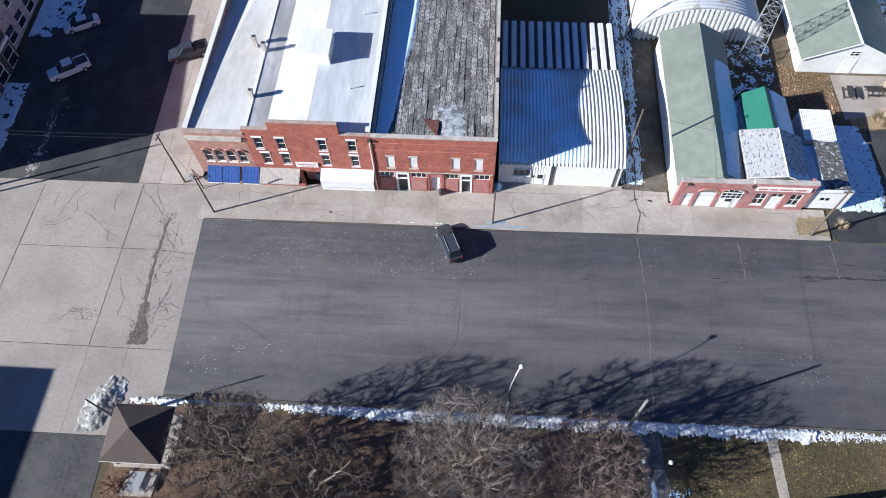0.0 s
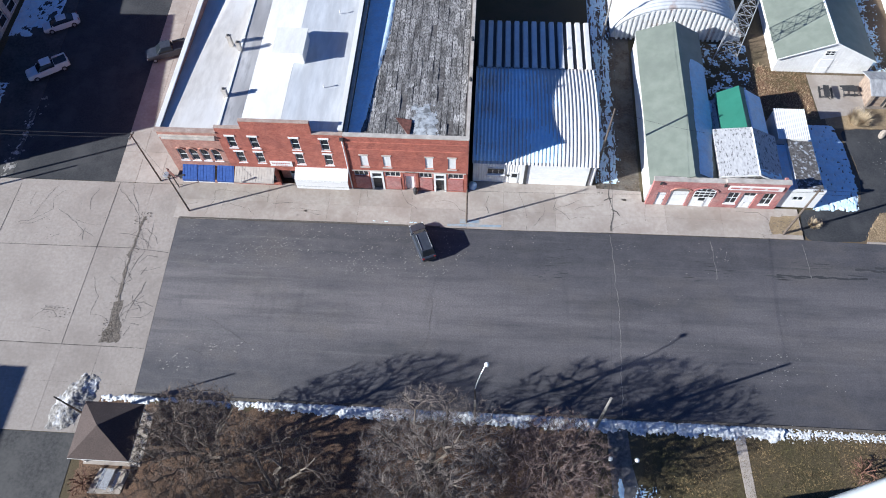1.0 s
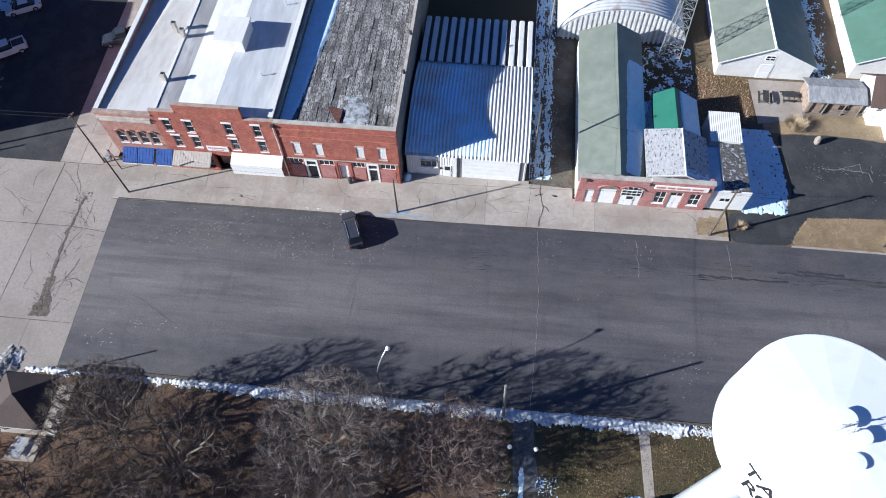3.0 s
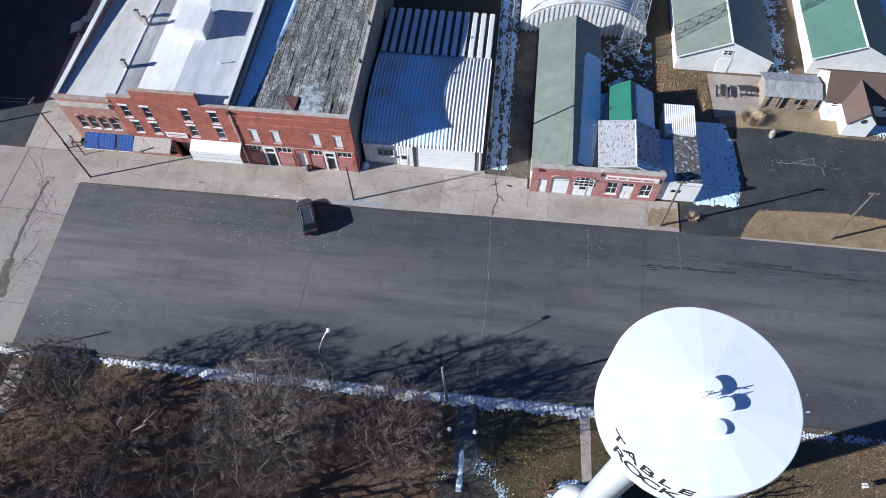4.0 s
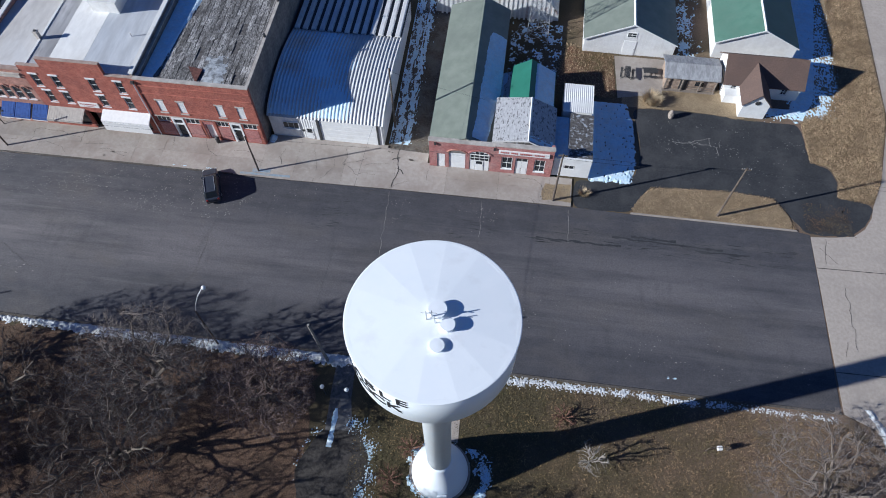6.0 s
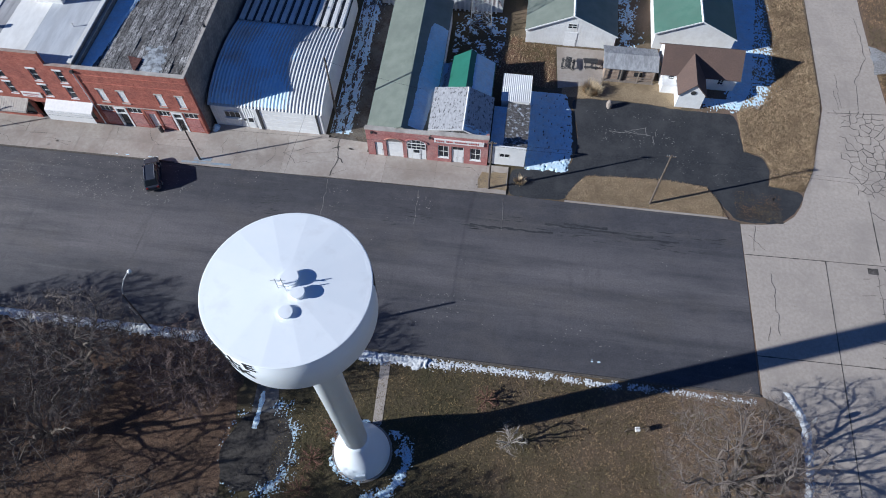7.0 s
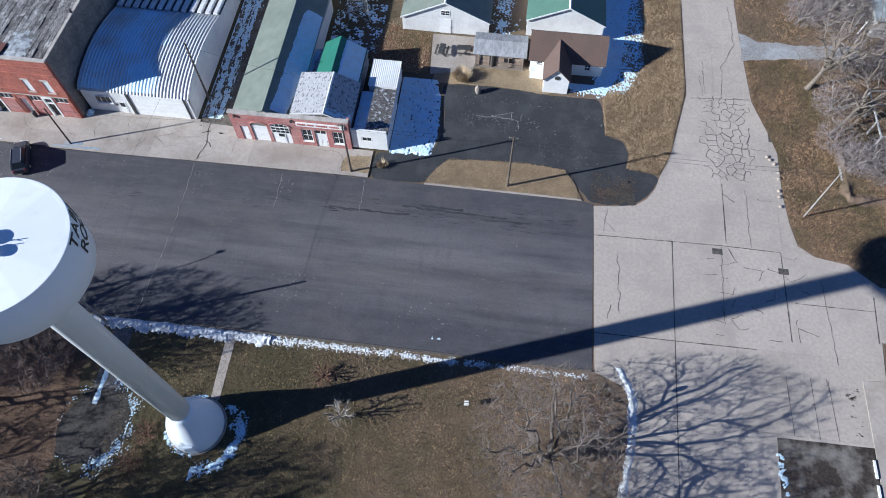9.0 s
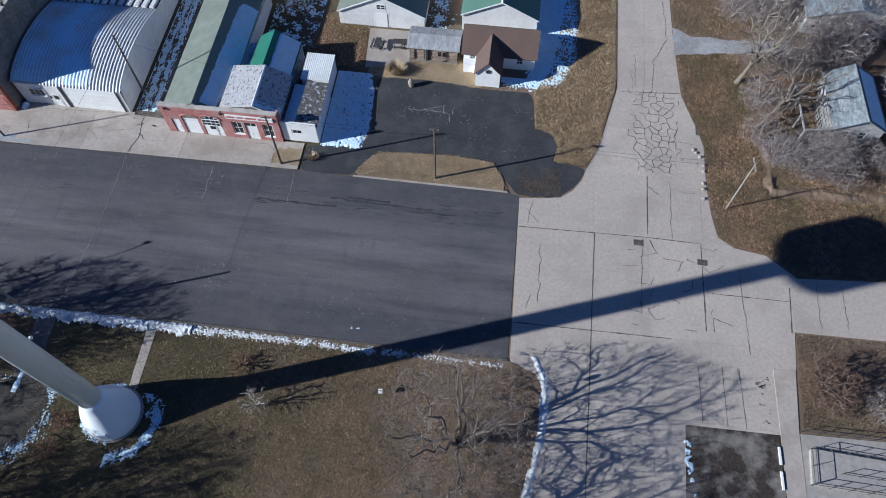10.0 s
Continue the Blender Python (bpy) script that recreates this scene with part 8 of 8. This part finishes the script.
def shatter(x0, x1, y0, y1, cell, keep):
    """Broken slabs: the borders of scattered cells, kept with the given likelihood."""
    pts = []
    nx, ny = max(2, int((x1 - x0) / cell)), max(2, int((y1 - y0) / cell))
    for i in range(-1, nx + 1):
        for j in range(-1, ny + 1):
            pts.append(Vector((x0 + (x1 - x0) * (i + 0.5 + rc.uniform(-0.45, 0.45)) / nx, y0 + (y1 - y0) * (j + 0.5 + rc.uniform(-0.45, 0.45)) / ny)))
    v, e, f = delaunay_2d_cdt(pts, [], [], 0, 1e-5)[:3]
    mid, own = [], {}
    for k, tri in enumerate(f):
        a, b, c = (v[i] for i in tri)
        dd = 2 * (a.x * (b.y - c.y) + b.x * (c.y - a.y) + c.x * (a.y - b.y)) or 1e-9
        sa, sb, sc = a.length_squared, b.length_squared, c.length_squared
        mid.append(((sa * (b.y - c.y) + sb * (c.y - a.y) + sc * (a.y - b.y)) / dd, (sa * (c.x - b.x) + sb * (a.x - c.x) + sc * (b.x - a.x)) / dd))
        for p, q in ((0, 1), (1, 2), (2, 0)):
            own.setdefault(tuple(sorted((tri[p], tri[q]))), []).append(k)
    out = []
    for pair in own.values():
        if len(pair) == 2:
            p, q = mid[pair[0]], mid[pair[1]]
            if all(x0 < w[0] < x1 and y0 < w[1] < y1 for w in (p, q)) and 0.05 < math.hypot(p[0] - q[0], p[1] - q[1]) < 3 * cell and rc.random() < keep(*p):
                out.append([p, q])
    return out


crack_set("crack", [[(-8.2, 24.5), (-8.3, 4.1)], [(-20, 15.7), (-4.2, 15.8), (0, 15.4)], [(-18, 4.2), (0.2, 4.1)], [(-20, 24), (-20.3, 2)]], 0.07, "crack", west, wob=0)
crack_set("crack", crazing(-19, -8.5, 16.5, 23, 9) + crazing(-7, -0.8, 5, 19, 16, 1.2) + [[(-8.0, 23.6), (-6.2, 22.0), (-4.7, 20.2), (-3.6, 17.6), (-2.4, 15.8)], [(-6.6, 24.4), (-5.6, 22.2), (-4.7, 20.4)], [(-7.4, 12.0), (-6.2, 9.6), (-6.4, 7.8)], [(-12.6, 6.6), (-11.4, 8.2), (-9.8, 8.4)]], 0.035, "crack", west)
crack_set("weed_strip", [[(-3.9, 19.9), (-4.1, 17), (-4.2, 14.9), (-4.0, 11), (-3.6, 8.0), (-3.4, 6.4)]], 0.3, "weeds", west, "dead weeds in a broken joint", z=0.054)
crack_set("crack", shatter(-5.6, -0.6, 5.0, 15.4, 1.5, lambda x, y: 0.3) + shatter(-19, -8.6, 16.2, 23.4, 2.2, lambda x, y: 0.22) + shatter(-14, -8.6, 5.5, 9.5, 1.4, lambda x, y: 0.3), 0.035, "crack", west)
crack_set("crack", [[(96.9, 15.75), (111.4, 16.08), (117.7, 15.97)], [(105.8, 15.98), (105.5, -3.2), (105.3, -13), (104.8, -26)], [(111.95, 24.7), (111.8, 16.5)], [(117.7, 15.97), (117.6, 5.25)], [(97.25, 3.8), (113.9, 3.96)], [(126.9, 11.5), (126.5, 6.2)],
                    [(118.5, 9.8), (126.87, 9.83)], [(108.87, 37.3), (116.2, 37.8)]], 0.1, "crack", east, wob=0.0)
crack_set("crack", [[(111.2, 15.9), (110.9, 6.5)], [(114.6, 24.0), (114.5, 16.3)], [(121.6, 13), (121.9, 3.2)], [(99.8, 13.6), (99.9, 6.4)], [(113.0, 30.5), (117.6, 30.0)], [(129.8, 12.6), (129.6, 7.0)], [(132.6, 12.6), (132.4, 7.2)], [(97.8, 18.4), (99.4, 16.6)], [(98.6, 19.6), (98.2, 16.2)]], 0.05, "crack", east)
crack_set("crack", shatter(109.6, 116.4, 25.2, 38.0, 0.95, lambda x, y: 0.9 if 111.2 < x < 114.9 else 0.45), 0.085, "crack", east)
crack_set("crack", shatter(110.5, 118.4, 17.0, 25.0, 2.2, lambda x, y: 0.3) + shatter(109, 118.6, 11.6, 15.8, 1.5, lambda x, y: 0.5) + shatter(109, 121, 5.0, 11.5, 1.5, lambda x, y: 0.2) + shatter(117, 121, 12, 16.2, 1.9, lambda x, y: 0.5), 0.065, "crack", east)
crack_set("crack", [[(114.4, 54), (114.9, 47), (113.0, 43), (112.8, 38.2)], [(110.5, 43.5), (110.6, 38.2)], [(110.1, 41), (110.3, 37.8)]] + shatter(103, 121, -4, 3.6, 3.6, lambda x, y: 0.12) + shatter(98, 109, 4.5, 15.5, 3.4, lambda x, y: 0.1), 0.045, "crack", east)
for x0_, y0_ in ((110.2, 14.9), (117.2, 13.2)):
    part("drain_cover", boxes((x0_, y0_, 0.0, x0_ + 1.1, y0_ + 0.75, 0.042)), "crack", east, "worn metal drain cover")
road = bpy.data.objects["road"]
crack_set("crack", [[(49.0, 20.0), (49.4, 10), (48.9, -0.3)], [(60, 19.8), (60.1, 15)], [(70, 19.9), (70.1, 15.5)]], 0.05, "crack_light", road)
flecks("scuff", [(900, 1.2, 33, 13.8, 19.7, 0.14), (90, 2, 14, 1.0, 6.0, 0.2), (120, 33, 62, 15.5, 19.6, 0.13), (160, 60, 95, 0.6, 7, 0.14), (160, 10, 92, 6, 15, 0.1)], "crack_light", road, "pale scuffs in the worn asphalt")
flecks("dark_streak", [(120, 60, 96, 15.0, 17.6, 0.16), (60, 30, 60, 14, 18, 0.12)], "asphalt_new", road, "dark oily streaks", seed=5, long=9.0)
crack_set("dark_streak", [[(75, 16.95), (80, 16.8), (87, 16.7)], [(66.5, 15.95), (70, 15.85), (76, 15.8)], [(77, 17.3), (82, 17.1)], [(84, 16.3), (90, 16.2)]], 0.28, "asphalt_new", road, "long dark tar streak", z=0.037, wob=1.0)
flecks("scuff", [(26, 80.5, 81.5, 1.0, 1.6, 0.3)], "snow", road, "crumb of snow", seed=6)
crack_set("crack", crazing(5, 92, 1, 18, 9, 1.4), 0.025, "crack", road)
lot = bpy.data.objects["parking.001"]
crack_set("crack", crazing(82, 88, 30.6, 31.4, 7, 1.2), 0.07, "crack_light", lot)
flecks("scuff", [(160, 80, 90, 29.5, 32, 0.14), (130, 90, 98, 24.8, 34, 0.13), (90, 79, 97, 25, 35.5, 0.12)], "crack_light", lot, "pale scuffs in the sealed lot", z=0.033, seed=8)
flecks("weed_patch", [(300, -4.6, -2.4, 4.6, 7.2, 0.16), (420, -4.6, -3.3, 8.0, 20.0, 0.13), (160, -11.6, -8.6, 7.0, 8.4, 0.14), (160, -5.0, -3.2, 18.9, 20.6, 0.16), (90, -20, -11, 16, 22, 0.1)], "weeds", west, "dead weeds in broken concrete", z=0.058, seed=9)
slab("dirt_patch", ragged([(96.6, 20.35), (101.2, 20.3), (101.9, 21.4), (101.2, 23.9), (99.4, 22.4), (97.4, 22.0)], 0.8, 0.35, 3.0), 0.03, "bed_soil", 0.2, label="dead brown weeds and earth at the corner of the lot", category="weeds")
flecks("weed_patch", [(900, 96.6, 102.0, 20.2, 24.4, 0.13)], "russet_litter", lot, "dead weeds at the corner of the lot", z=0.04, seed=12)
flecks("leaf_scatter", [(120, -9.5, 0, 5, 24, 0.08), (120, 98, 118, -3, 24, 0.07)], "weeds", east, "scattered dead leaves", z=0.05, seed=10)

slab("dirt_patch", ragged([(-4.5, 4.5), (-2.5, 4.7), (-2.6, 6.4), (-3.1, 7.4), (-3.3, 9.2), (-4.0, 9.3), (-4.1, 7.0)], 0.4, 0.3, 5.0), 0.036, "weeds", 0.1, label="dead weeds and dirt in broken concrete", category="weeds")
# pavement details: broken joint before the alley, faded kerb paint, weeds at the alley mouth
crack_set("crack", [[(49.5, 27.6), (49.1, 25.4), (49.5, 23.0), (49.1, 20.6)], [(49.4, 25.0), (48.6, 24.6)], [(49.3, 23.4), (50.2, 22.6)]], 0.12, "crack", side, z=0.14)
crack_set("crack", crazing(1, 70, 20.6, 24.6, 26, 1.2), 0.03, "crack", side, z=0.14)
for q in ([(30.8, 20.3), (36.9, 20.42), (36.9, 20.72), (30.8, 20.6)], [(32.2, 20.75), (34.4, 20.8), (34.4, 21.3), (32.2, 21.25)]):
    part("kerb_paint", slab_bm(q, 0.14, 0.02), "blue_paint", side, "faded blue paint at the kerb")
flecks("weed_patch", [(220, 47.9, 48.7, 25.6, 28.6, 0.22), (160, 66.6, 70.0, 20.9, 23.6, 0.16), (120, 50.8, 52.8, 26.2, 29, 0.2)], "weeds", side, "dead weeds at the pavement edge", z=0.145, seed=31)
flecks("stain", [(60, 36, 68, 21, 26, 0.35), (50, 2, 32, 20.6, 24.6, 0.3)], "pavement", side, "worn blotch in the concrete", z=0.135, seed=32, long=1.6)
flecks("weed_patch", [(16, 116.4, 116.7, -3.8, 1.4, 0.16), (16, 118.8, 119.1, -3.8, 1.4, 0.16), (20, 120.5, 120.8, -3.8, 1.4, 0.2), (60, 122.2, 123.6, -4.6, 1.0, 0.3)], "weeds", east, "dead weeds in the joints", z=0.05, seed=41)
crack_set("crack", [[(116.5, 1.5), (116.6, -4.6)], [(118.9, 1.6), (119.0, -4.7)], [(120.6, 1.4), (120.8, -4.7)]], 0.06, "crack", east, wob=0)
